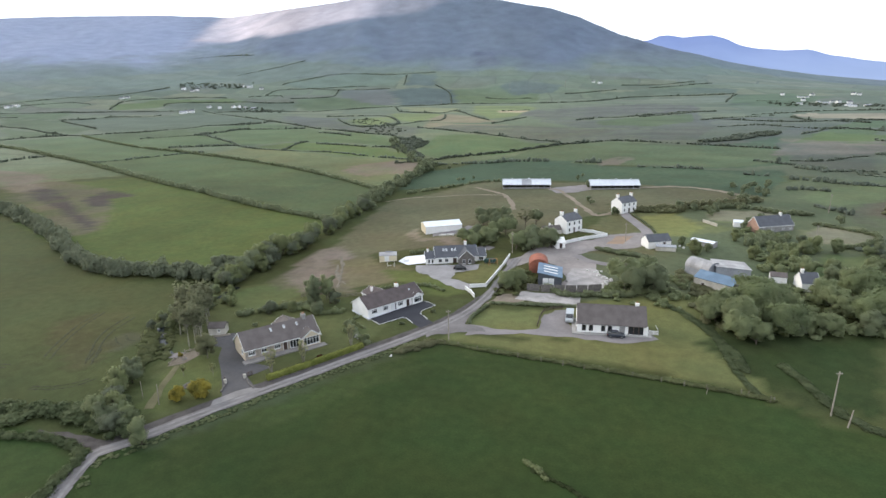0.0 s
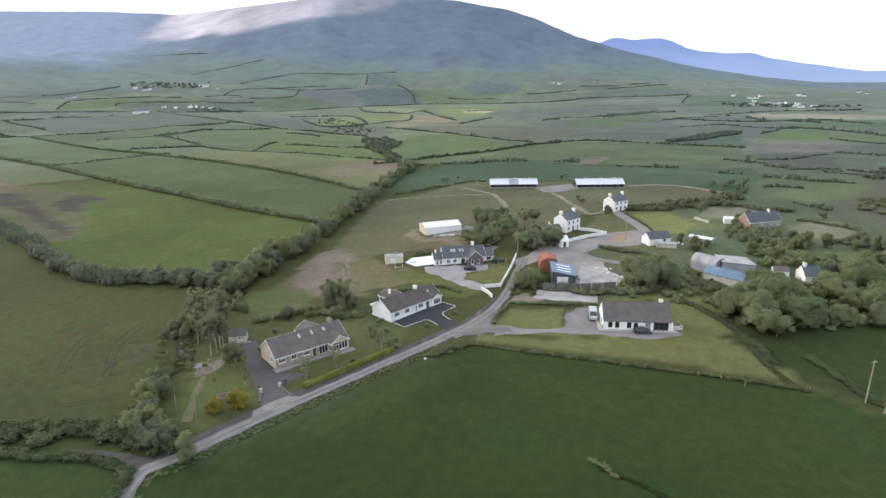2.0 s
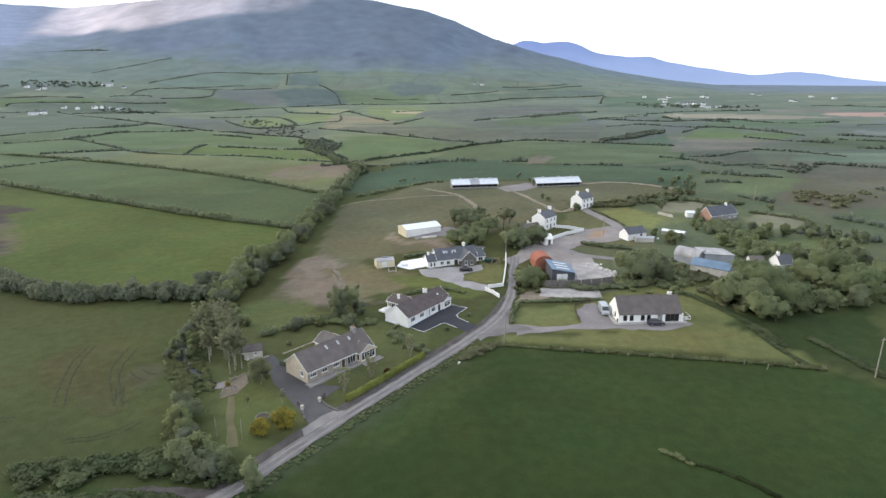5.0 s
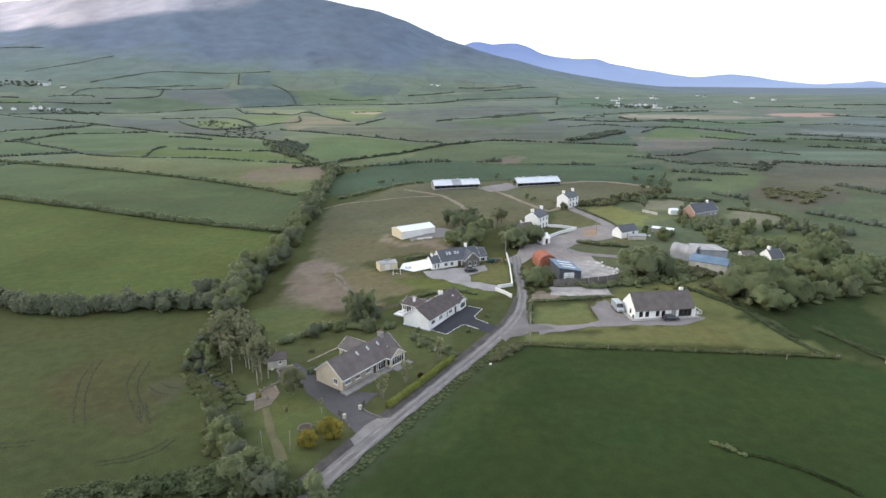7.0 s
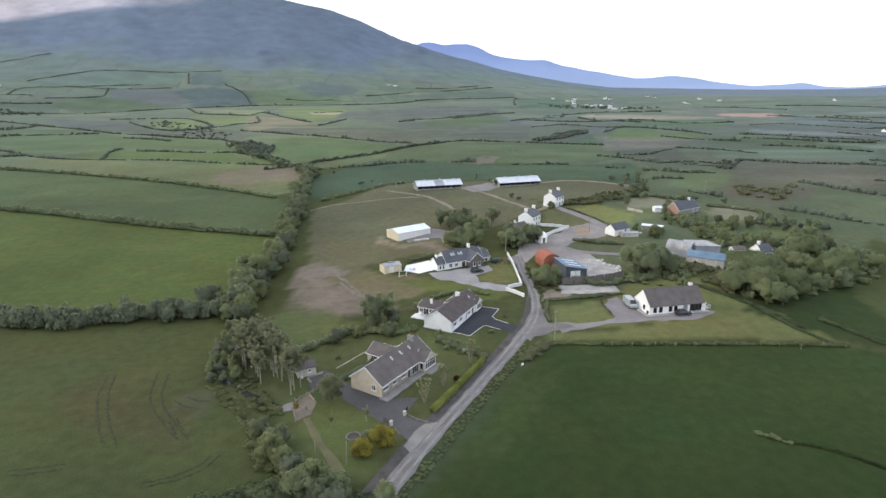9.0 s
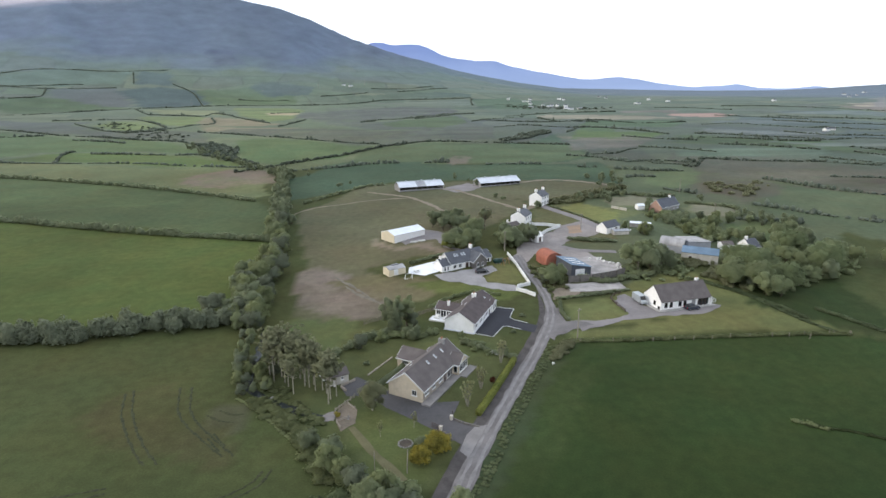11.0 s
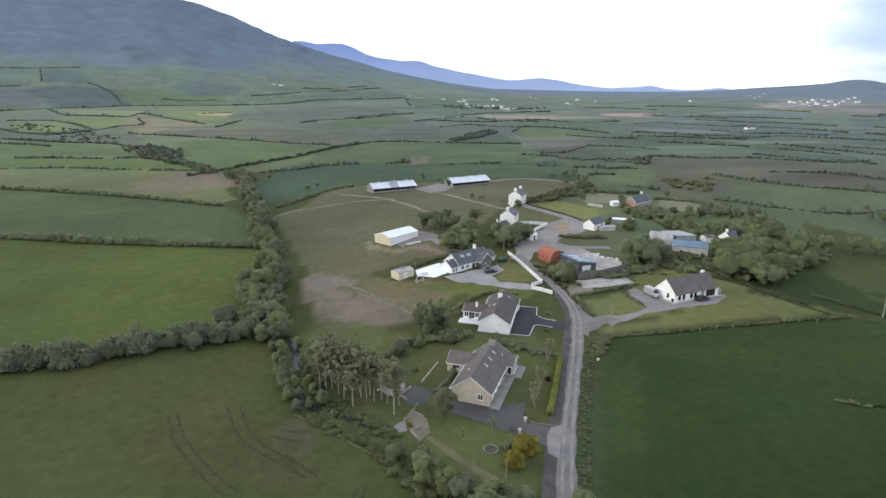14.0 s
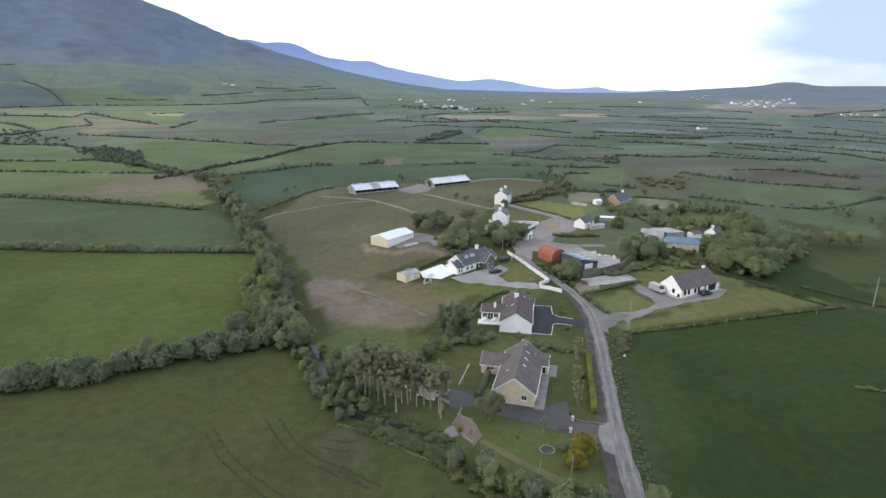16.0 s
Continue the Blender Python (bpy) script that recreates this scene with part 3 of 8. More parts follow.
    moor = np.clip((Z - 100 - climb + 25 * vnoise(X, Y, 230, 8) + 15 * vnoise(X, Y, 90, 9) + 8 * vnoise(X, Y, 36, 10)) / 46, 0, 1) * up
    tone = np.clip(0.5 + 0.16 * rough, 0, 1)[..., None]
    # blue-grey haze is part of these colours, palest towards the western hill
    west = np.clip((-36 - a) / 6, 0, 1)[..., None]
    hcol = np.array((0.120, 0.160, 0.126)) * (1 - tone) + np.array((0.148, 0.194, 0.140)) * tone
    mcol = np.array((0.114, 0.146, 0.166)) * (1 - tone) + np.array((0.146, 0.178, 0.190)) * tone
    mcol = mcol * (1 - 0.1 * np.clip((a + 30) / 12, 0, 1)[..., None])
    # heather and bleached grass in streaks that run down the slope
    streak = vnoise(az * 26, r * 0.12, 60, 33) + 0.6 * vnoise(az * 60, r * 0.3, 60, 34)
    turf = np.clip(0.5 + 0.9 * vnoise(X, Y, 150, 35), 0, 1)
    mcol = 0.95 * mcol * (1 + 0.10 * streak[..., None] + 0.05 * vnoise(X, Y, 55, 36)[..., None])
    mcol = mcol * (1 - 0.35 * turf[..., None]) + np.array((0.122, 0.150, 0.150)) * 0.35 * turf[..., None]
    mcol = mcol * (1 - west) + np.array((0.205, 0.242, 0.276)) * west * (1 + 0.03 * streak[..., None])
    # low eastern hills: heath, with blue-grey haze put into the colour
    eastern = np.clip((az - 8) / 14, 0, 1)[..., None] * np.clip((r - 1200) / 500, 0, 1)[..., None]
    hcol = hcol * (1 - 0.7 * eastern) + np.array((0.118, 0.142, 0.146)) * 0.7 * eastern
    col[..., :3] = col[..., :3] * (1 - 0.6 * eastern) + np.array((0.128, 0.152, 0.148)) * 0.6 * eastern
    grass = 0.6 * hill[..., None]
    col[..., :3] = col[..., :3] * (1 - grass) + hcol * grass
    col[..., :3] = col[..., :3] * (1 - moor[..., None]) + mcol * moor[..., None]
    # dark heather beds
    for poly, c in HEATHER:
        k = (inside(FX, FY, poly) * 0.38)[..., None]
        col[..., :3] = col[..., :3] * (1 - k) + np.array(c) * k
    wild = wild * np.clip((2100 - r) / 900, 0.3, 1) * np.clip((r - 600) / 900, 0.3, 0.75)
    wild = wild * (1 - moor) * (1 - 0.5 * hill)
    # western shoulder: sunlit patch put into the colour, outlined from the camera's start
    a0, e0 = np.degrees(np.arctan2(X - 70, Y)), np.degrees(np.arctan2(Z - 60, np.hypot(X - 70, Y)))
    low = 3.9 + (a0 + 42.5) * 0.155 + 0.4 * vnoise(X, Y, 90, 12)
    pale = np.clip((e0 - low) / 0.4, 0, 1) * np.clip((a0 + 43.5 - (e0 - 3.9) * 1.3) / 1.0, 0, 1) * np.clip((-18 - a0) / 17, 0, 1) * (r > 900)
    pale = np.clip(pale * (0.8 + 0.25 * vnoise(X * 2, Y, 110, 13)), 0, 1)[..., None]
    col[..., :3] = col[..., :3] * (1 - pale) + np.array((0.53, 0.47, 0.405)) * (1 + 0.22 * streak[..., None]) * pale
    # more haze put into the colour: bluer with distance, extra in the east
    east_haze = (np.clip((r - 350) / 150, 0, 1) * np.clip((X - 80) / 80, 0, 1))[..., None]
    col[..., :3] *= 1 + np.array((-0.035, 0.0, 0.06)) * east_haze
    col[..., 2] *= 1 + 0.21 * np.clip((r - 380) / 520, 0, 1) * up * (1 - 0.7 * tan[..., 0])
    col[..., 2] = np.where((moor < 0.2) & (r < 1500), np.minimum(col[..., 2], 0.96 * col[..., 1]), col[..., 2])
    col[..., 3] = wild
    # ground
    m = bpy.data.materials.new("grassland")
    m.use_nodes = True
    n, l = m.node_tree.nodes, m.node_tree.links
    b = n["Principled BSDF"]
    b.inputs["Roughness"].default_value, b.inputs["Specular IOR Level"].default_value = 0.95, 0.1
    at = n.new("ShaderNodeVertexColor")
    at.layer_name = "cover"
    tc = n.new("ShaderNodeTexCoord")

    def noise_at(scale, detail=6.0):
        t = n.new("ShaderNodeTexNoise")
        t.inputs["Scale"].default_value, t.inputs["Detail"].default_value = scale, detail
        l.new(tc.outputs["Object"], t.inputs["Vector"])
        return t.outputs["Fac"]

    def remap(v, a0, a1, b0, b1):
        t = n.new("ShaderNodeMapRange")
        for k, w in zip(("From Min", "From Max", "To Min", "To Max"), (a0, a1, b0, b1)):
            t.inputs[k].default_value = w
        l.new(v, t.inputs["Value"])
        return t.outputs[0]

    def maths(op, u, v):
        t = n.new("ShaderNodeMath")
        t.operation = op
        for k, w in enumerate((u, v)):
            if isinstance(w, (int, float)):
                t.inputs[k].default_value = w
            else:
                l.new(w, t.inputs[k])
        return t.outputs[0]

    # patchwork of small fields over the far plain, with dark hedge lines
    wn = n.new("ShaderNodeTexNoise")
    wn.inputs["Scale"].default_value, wn.inputs["Detail"].default_value = 0.0042, 1.0
    l.new(tc.outputs["Object"], wn.inputs["Vector"])
    warp = n.new("ShaderNodeVectorMath")
    warp.operation = "MULTIPLY_ADD"
    warp.inputs[1].default_value = (150, 170, 0)
    l.new(wn.outputs["Color"], warp.inputs[0])
    l.new(tc.outputs["Object"], warp.inputs[2])
    mp = n.new("ShaderNodeMapping")
    mp.inputs["Rotation"].default_value = (0, 0, radians(-9))
    l.new(warp.outputs[0], mp.inputs["Vector"])
    br = n.new("ShaderNodeTexBrick")
    br.offset, br.offset_frequency, br.squash, br.squash_frequency = 0.37, 2, 0.62, 3
    for k, w in (("Scale", 1.0), ("Mortar Size", 2.4), ("Mortar Smooth", 0.4), ("Brick Width", 125.0), ("Row Height", 48.0)):
        br.inputs[k].default_value = w
    br.inputs["Color1"].default_value, br.inputs["Color2"].default_value = (0, 0, 0, 1), (1, 1, 1, 1)
    br.inputs["Mortar"].default_value = (0.5, 0.5, 0.5, 1)
    l.new(mp.outputs[0], br.inputs["Vector"])
    cell = n.new("ShaderNodeValToRGB")
    cell.color_ramp.interpolation = "CONSTANT"
    e = cell.color_ramp.elements
    # field tones lean to blue, with the haze of distance mixed in
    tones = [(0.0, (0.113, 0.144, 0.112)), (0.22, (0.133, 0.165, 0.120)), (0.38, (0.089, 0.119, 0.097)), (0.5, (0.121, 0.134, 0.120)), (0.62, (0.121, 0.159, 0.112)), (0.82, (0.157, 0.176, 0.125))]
    e[0].position, e[0].color = 0.0, (*tones[0][1], 1)
    e[1].position, e[1].color = tones[1][0], (*tones[1][1], 1)
    for p, c in tones[2:]:
        x = e.new(p)
        x.color = (*c, 1)
    sp = n.new("ShaderNodeSeparateColor")
    l.new(br.outputs["Color"], sp.inputs[0])
    l.new(sp.outputs[0], cell.inputs[0])
    line = maths("MULTIPLY", remap(br.outputs["Fac"], 0.2, 0.9, 0, 1), remap(noise_at(0.012, 2), 0.4, 0.6, 0.15, 0.85))
    mixl = n.new("ShaderNodeMix")
    mixl.data_type = "RGBA"
    mixl.inputs["B"].default_value = (0.056, 0.068, 0.058, 1)
    l.new(line, mixl.inputs["Factor"])
    l.new(cell.outputs[0], mixl.inputs["A"])
    # brown heath in long thin strips
    hm = n.new("ShaderNodeMapping")
    hm.inputs["Scale"].default_value = (1 / 150, 1 / 30, 0)
    l.new(warp.outputs[0], hm.inputs["Vector"])
    hn = n.new("ShaderNodeTexNoise")
    hn.inputs["Scale"].default_value, hn.inputs["Detail"].default_value = 1.0, 5.0
    l.new(hm.outputs[0], hn.inputs["Vector"])
    mixh = n.new("ShaderNodeMix")
    mixh.data_type = "RGBA"
    mixh.inputs["B"].default_value = (0.098, 0.098, 0.08, 1)
    l.new(remap(hn.outputs["Fac"], 0.52, 0.66, 0, 0.4), mixh.inputs["Factor"])
    l.new(mixl.outputs["Result"], mixh.inputs["A"])
    mixw = n.new("ShaderNodeMix")
    mixw.data_type = "RGBA"
    l.new(at.outputs["Alpha"], mixw.inputs["Factor"])
    l.new(at.outputs["Color"], mixw.inputs["A"])
    l.new(mixh.outputs["Result"], mixw.inputs["B"])
    # tone: wide patches, tufts and fine grass
    f = maths("MULTIPLY", remap(noise_at(0.03, 6), 0.3, 0.7, 0.89, 1.11), remap(noise_at(0.4, 5), 0.3, 0.7, 0.87, 1.13))
    f = maths("MULTIPLY", f, remap(noise_at(3.0, 3), 0.3, 0.7, 0.88, 1.12))
    hs = n.new("ShaderNodeHueSaturation")
    l.new(f, hs.inputs["Value"])
    l.new(remap(noise_at(0.09, 4), 0.3, 0.7, 0.485, 0.512), hs.inputs["Hue"])
    l.new(mixw.outputs["Result"], hs.inputs["Color"])
    l.new(hs.outputs[0], b.inputs["Base Color"])
    bp = n.new("ShaderNodeBump")
    bp.inputs["Strength"].default_value, bp.inputs["Distance"].default_value = 0.5, 0.15
    l.new(noise_at(2.2, 5), bp.inputs["Height"])
    l.new(bp.outputs[0], b.inputs["Normal"])
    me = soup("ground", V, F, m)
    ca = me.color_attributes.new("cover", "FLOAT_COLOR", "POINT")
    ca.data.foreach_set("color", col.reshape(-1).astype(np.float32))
    return tagged(new("ground", me), "patchwork of green pasture rising into moorland hills", "ground", kind="structure")


build_ground()

# ---------------------------------------------------------------- building blocks


def smooth_path(pts, step):
    """Points about a step apart along a gently rounded line."""
    P = np.array(pts, float)
    out = []
    for k in range(len(P) - 1):
        p0, p1, p2, p3 = P[max(k - 1, 0)], P[k], P[k + 1], P[min(k + 2, len(P) - 1)]
        n = max(1, int(np.hypot(*(p2 - p1)) / step))
        for t in np.arange(n) / n:
            out.append(0.5 * (2 * p1 + (p2 - p0) * t + (2 * p0 - 5 * p1 + 4 * p2 - p3) * t * t + (3 * p1 - p0 - 3 * p2 + p3) * t ** 3))
    out.append(P[-1])
    return np.array(out)


def ribbon(name, pts, width, material, label, lift=0.05, category="road", kind="structure", step=2.0, wobble=0.15, cols=6):
    """A draped strip with a slightly uneven edge."""
    rs = random.Random(len(pts) * 7 + int(np.max(width) * 10))
    P = smooth_path(pts, step)
    T = np.gradient(P, axis=0)
    T /= np.maximum(np.linalg.norm(T, axis=1), 1e-6)[:, None]
    N = np.stack([-T[:, 1], T[:, 0]], -1)
    V, F = [], []
    for i, (p, nn) in enumerate(zip(P, N)):
        w = width if np.isscalar(width) else np.interp(i / (len(P) - 1), np.linspace(0, 1, len(width)), width)
        for k in range(cols + 1):
            o = (k / cols - 0.5) * w
            if k in (0, cols):
                o += rs.uniform(-wobble, wobble)
            x, y = p + nn * o
            V.append((x, y, gz(x, y) + lift + 0.05 * (1 - (2 * k / cols - 1) ** 2)))
    c = cols + 1
    for i in range(len(P) - 1):
        for k in range(cols):
            F.append((i * c + k, i * c + k + 1, (i + 1) * c + k + 1, (i + 1) * c + k))
    return tagged(new(name, mesh_from(name, V, F, material, smooth=True)), label, category, kind=kind)


def patch(name, poly, material, label, lift=0.04, category="ground", kind="structure", cell=2.0, edge=0.0):
    """A polygon laid over the ground, cut fine enough to follow it."""
    if edge:
        fine = []
        for (x0, y0), (x1, y1) in zip(poly, poly[1:] + poly[:1]):
            n = max(1, int(math.hypot(x1 - x0, y1 - y0) / 1.3))
            for k in range(n):
                x, y = x0 + (x1 - x0) * k / n, y0 + (y1 - y0) * k / n
                fine.append((x + edge * float(vnoise(np.array(x), np.array(y), 2.6, 21)), y + edge * float(vnoise(np.array(x), np.array(y), 2.6, 22))))
        poly = fine
    bm = bmesh.new()
    f = bm.faces.new([bm.verts.new((x, y, 0)) for x, y in poly])
    f.normal_update()
    if f.normal.z < 0:
        f.normal_flip()
    P = np.array(poly)
    for ax in (0, 1):
        for v in np.arange(P[:, ax].min() + cell, P[:, ax].max(), cell):
            co, no = [0, 0, 0], [0, 0, 0]
            co[ax], no[ax] = v, 1
            bmesh.ops.bisect_plane(bm, geom=bm.verts[:] + bm.edges[:] + bm.faces[:], plane_co=co, plane_no=no)
    for v in bm.verts:
        v.co.z = gz(v.co.x, v.co.y) + lift
    me = bpy.data.meshes.new(name)
    bm.to_mesh(me)
    bm.free()
    me.materials.append(material)
    return tagged(new(name, me), label, category, kind=kind)


def part(name, bm, material, parent, label="", at=None):
    me = bpy.data.meshes.new(name)
    bm.to_mesh(me)
    bm.free()
    me.materials.append(material)
    ob = new(name, me)
    ob.parent = parent
    if at is not None:
        ob.matrix_basis = at
    return tagged(ob, label)


def box(bm, x0, x1, y0, y1, z0, z1, m=None):
    """Adds a box; m moves it."""
    r = bmesh.ops.create_cube(bm, size=1)["verts"]
    for v in r:
        v.co = Vector(((x0 + x1) / 2 + v.co.x * (x1 - x0), (y0 + y1) / 2 + v.co.y * (y1 - y0), (z0 + z1) / 2 + v.co.z * (z1 - z0)))
    if m is not None:
        bmesh.ops.transform(bm, matrix=m, verts=r)
    return r


def boxes(*dims):
    bm = bmesh.new()
    for d in dims:
        box(bm, *d)
    return bm


def prism(bm, outline, y0, y1):
    """Extrudes an outline in x and z along y."""
    a = [bm.verts.new((x, y0, z)) for x, z in outline]
    b = [bm.verts.new((x, y1, z)) for x, z in outline]
    n = len(outline)
    bm.faces.new(a)
    bm.faces.new(b[::-1])
    for i in range(n):
        bm.faces.new((a[(i + 1) % n], a[i], b[i], b[(i + 1) % n]))
    bmesh.ops.recalc_face_normals(bm, faces=bm.faces[:])
    return bm


def empty(name, m, label, category, group=""):
    ob = new(name)
    ob.matrix_basis = m
    return tagged(ob, label, category, group)


QUARTER = pose(0, 0, 0, 0, 0, 90)


def gable_block(parent, L, D, eave, ridge, wall, roof, trim, x=0.0, y=0.0, turn=0, over=0.35, verge=0.2, base=-0.6, names=("wall", "roof")):
    """Walls with two gables (ends at x = -L/2, L/2), a two-slope roof with thickness, fascia and ridge."""
    m = pose(x, y, 0, 0, 0, turn)
    bm = bmesh.new()
    prism(bm, [(-D / 2, base), (D / 2, base), (D / 2, eave), (0, ridge - 0.12), (-D / 2, eave)], -L / 2, L / 2)
    bmesh.ops.transform(bm, matrix=m @ QUARTER, verts=bm.verts[:])
    part(names[0], bm, wall, parent)
    s = (ridge - eave) / (D / 2)
    for side in (1, -1):
        bm = bmesh.new()
        ox, oz = side * (D / 2 + over), eave - s * over
        prism(bm, [(0, ridge), (ox, oz), (ox, oz - 0.14), (0, ridge - 0.16)], -L / 2 - verge, L / 2 + verge)
        bmesh.ops.transform(bm, matrix=m @ QUARTER, verts=bm.verts[:])
        part(names[1], bm, roof, parent)
        if trim:
            bm = boxes((-L / 2 - verge, L / 2 + verge, side * (D / 2 + over), side * (D / 2 + over + 0.11), oz - 0.16, oz - 0.02))
            bmesh.ops.transform(bm, matrix=m @ pose(0, 0, 0, 0, 0, 180), verts=bm.verts[:])
            part("gutter", bm, trim, parent)
            for end in (1, -1):
                bm = bmesh.new()
                y0 = end * (L / 2 + verge)
                prism(bm, [(0, ridge + 0.02), (ox, oz + 0.02), (ox, oz - 0.2), (0, ridge - 0.2)], *sorted((y0, y0 + end * 0.05)))
                bmesh.ops.transform(bm, matrix=m @ QUARTER, verts=bm.verts[:])
                part("bargeboard", bm, trim, parent)
    bm = bmesh.new()
    prism(bm, [(-0.16, ridge - 0.08), (0, ridge + 0.06), (0.16, ridge - 0.08)], -L / 2 - verge, L / 2 + verge)
    bmesh.ops.transform(bm, matrix=m @ QUARTER, verts=bm.verts[:])
    part("ridge_tiles", bm, roof, parent)


def window(parent, x, z, w, h, y, face=0, bars=2, name="window", sill=True, frame_mat=None, transom=False):
    """A window on the wall that lies at distance y from the middle, looking to face degrees (0: front, -y)."""
    m = pose(0, 0, 0, 0, 0, face)
    fm = frame_mat or TRIM
    f = 0.09
    dims = [(x - w / 2, x + w / 2, -y - 0.05, -y + 0.02, z, z + f), (x - w / 2, x + w / 2, -y - 0.05, -y + 0.02, z + h - f, z + h)]
    for k in range(bars + 1):
        c = x - w / 2 + f / 2 + (w - f) * k / bars
        dims.append((c - f / 2, c + f / 2, -y - 0.055, -y + 0.02, z + f, z + h - f))
    if transom:
        dims.append((x - w / 2, x + w / 2, -y - 0.053, -y + 0.02, z + h * 0.68, z + h * 0.68 + 0.07))
    bm = boxes(*dims)
    bmesh.ops.transform(bm, matrix=m, verts=bm.verts[:])
    fr = part(name, bm, fm, parent)
    for k in range(bars):
        a, b = x - w / 2 + (w - f) * k / bars + f, x - w / 2 + (w - f) * (k + 1) / bars
        bm = boxes((a, b, -y - 0.02, -y + 0.015, z + f, z + h - f))
        bmesh.ops.transform(bm, matrix=m, verts=bm.verts[:])
        part("pane", bm, GLASS, fr)
    if sill:
        bm = boxes((x - w / 2 - 0.1, x + w / 2 + 0.1, -y - 0.16, -y + 0.02, z - 0.1, z))
        bmesh.ops.transform(bm, matrix=m, verts=bm.verts[:])
        part("sill", bm, TRIM, fr)


def chimney(parent, x, y, z0, z1, w=0.9, d=0.6, material=None, pots=2):
    bm = boxes((x - w / 2, x + w / 2, y - d / 2, y + d / 2, z0, z1), (x - w / 2 - 0.06, x + w / 2 + 0.06, y - d / 2 - 0.06, y + d / 2 + 0.06, z1 - 0.22, z1 - 0.08))
    c = part("chimney", bm, material or WHITE, parent)
    for k in range(pots):
        bm = bmesh.new()
        bmesh.ops.create_cone(bm, cap_ends=True, segments=10, radius1=0.14, radius2=0.11, depth=0.4)
        bmesh.ops.translate(bm, verts=bm.verts[:], vec=(x + (k - (pots - 1) / 2) * 0.4, y, z1 + 0.19))
        part("chimney_pot", bm, TERRACOTTA, c)


def skylight(parent, x, t, D, eave, ridge, w=0.7, h=1.0, side=-1):
    """A roof window at share t up the slope of a block along x."""
    s = math.atan2(ridge - eave, D / 2)
    y, z = side * D / 2 * (1 - t), eave + (ridge - eave) * t
    m = pose(x, y, z, -math.degrees(s) * side, 0, 0)
    bm = boxes((-w / 2, w / 2, -h / 2, h / 2, -0.05, 0.07))
    bmesh.ops.transform(bm, matrix=m, verts=bm.verts[:])
    fr = part("skylight", bm, TRIM, parent)
    bm = boxes((-w / 2 + 0.07, w / 2 - 0.07, -h / 2 + 0.07, h / 2 - 0.07, 0.05, 0.085))
    bmesh.ops.transform(bm, matrix=m, verts=bm.verts[:])
    part("pane", bm, SKYGLASS, fr)


TERRACOTTA = mat("terracotta", (0.36, 0.16, 0.08), (0.28, 0.12, 0.07), 2, 0.8)
SKYGLASS = mat("roof_glass", (0.30, 0.33, 0.36), (0.25, 0.28, 0.31), 0.5, 0.12, spec=0.8)

# ---------------------------------------------------------------- surfaces of roofs, walls and yards
METAL = mat("galvanised_sheet", (0.60, 0.63, 0.67), (0.48, 0.51, 0.55), 0.25, 0.45, 0.1, 3, metal=0.2)
METAL_DARK = mat("weathered_sheet", (0.33, 0.34, 0.36), (0.24, 0.25, 0.27), 0.3, 0.6, 0.1, 3)
RUST = mat("rust_red_sheet", (0.34, 0.12, 0.075), (0.22, 0.085, 0.058), 0.5, 0.85, 0.15, 4, third=(0.40, 0.19, 0.13))
BLUE = mat("blue_painted_sheet", (0.14, 0.21, 0.29), (0.10, 0.155, 0.22), 0.3, 0.55, 0.1, 4)
STONE = mat("dark_stone_facing", (0.17, 0.155, 0.14), (0.09, 0.082, 0.078), 2.2, 0.9, 0.5, 5)
NAVYWALL = mat("dark_slate_cladding", (0.085, 0.092, 0.105), (0.06, 0.066, 0.076), 0.5, 0.8, 0.1, 4)
METAL_MID = mat("dull_grey_sheet", (0.40, 0.39, 0.39), (0.24, 0.235, 0.235), 0.3, 0.6, 0.1, 3)
BLOCK = mat("weathered_white_wall", (0.55, 0.52, 0.46), (0.36, 0.33, 0.28), 0.5, 0.9, 0.3, 6)
GREYWALL = mat("grey_render", (0.30, 0.29, 0.28), (0.21, 0.205, 0.20), 0.5, 0.9, 0.2, 8)
BRICK = mat("orange_brick", (0.40, 0.25, 0.19), (0.31, 0.195, 0.15), 1.5, 0.9, 0.3, 10)
CONCRETE = mat("pale_concrete", (0.36, 0.35, 0.33), (0.26, 0.25, 0.235), 0.25, 0.9, 0.2, 6)
PAVING = mat("white_paving", (0.74, 0.75, 0.78), (0.66, 0.67, 0.70), 0.3, 0.8, 0.1, 6)
GRAVEL = mat("grey_gravel", (0.218, 0.200, 0.198), (0.160, 0.147, 0.145), 0.12, 0.95, 0.4, 8)
DIRT = mat("grey_brown_dirt", (0.262, 0.236, 0.222), (0.178, 0.16, 0.152), 0.10, 0.95, 0.4, 5)
LANE = mat("dusty_lane", (0.168, 0.156, 0.153), (0.116, 0.107, 0.105), 0.22, 0.95, 0.3, 6)
TRACK = mat("pale_wheel_track", (0.225, 0.214, 0.210), (0.150, 0.142, 0.139), 0.45, 0.95, 0.3, 6)
ASPHALT_NEW = mat("fresh_black_asphalt", (0.034, 0.035, 0.042), (0.026, 0.027, 0.033), 0.25, 0.85, 0.15, 10)
DARKSOIL = mat("dark_soil", (0.075, 0.062, 0.05), (0.045, 0.038, 0.03), 0.5, 0.95, 0.5, 4)
SOIL = mat("bare_soil", (0.225, 0.185, 0.14), (0.15, 0.125, 0.092), 0.10, 0.95, 0.5, 4)
TRODDEN = mat("trodden_grass", (0.044, 0.050, 0.020), (0.020, 0.024, 0.010), 1.6, 0.95, 0.6, 3)
GRITTY = mat("grey_brown_grit", (0.21, 0.175, 0.135), (0.13, 0.11, 0.085), 0.3, 0.95, 0.4, 5)
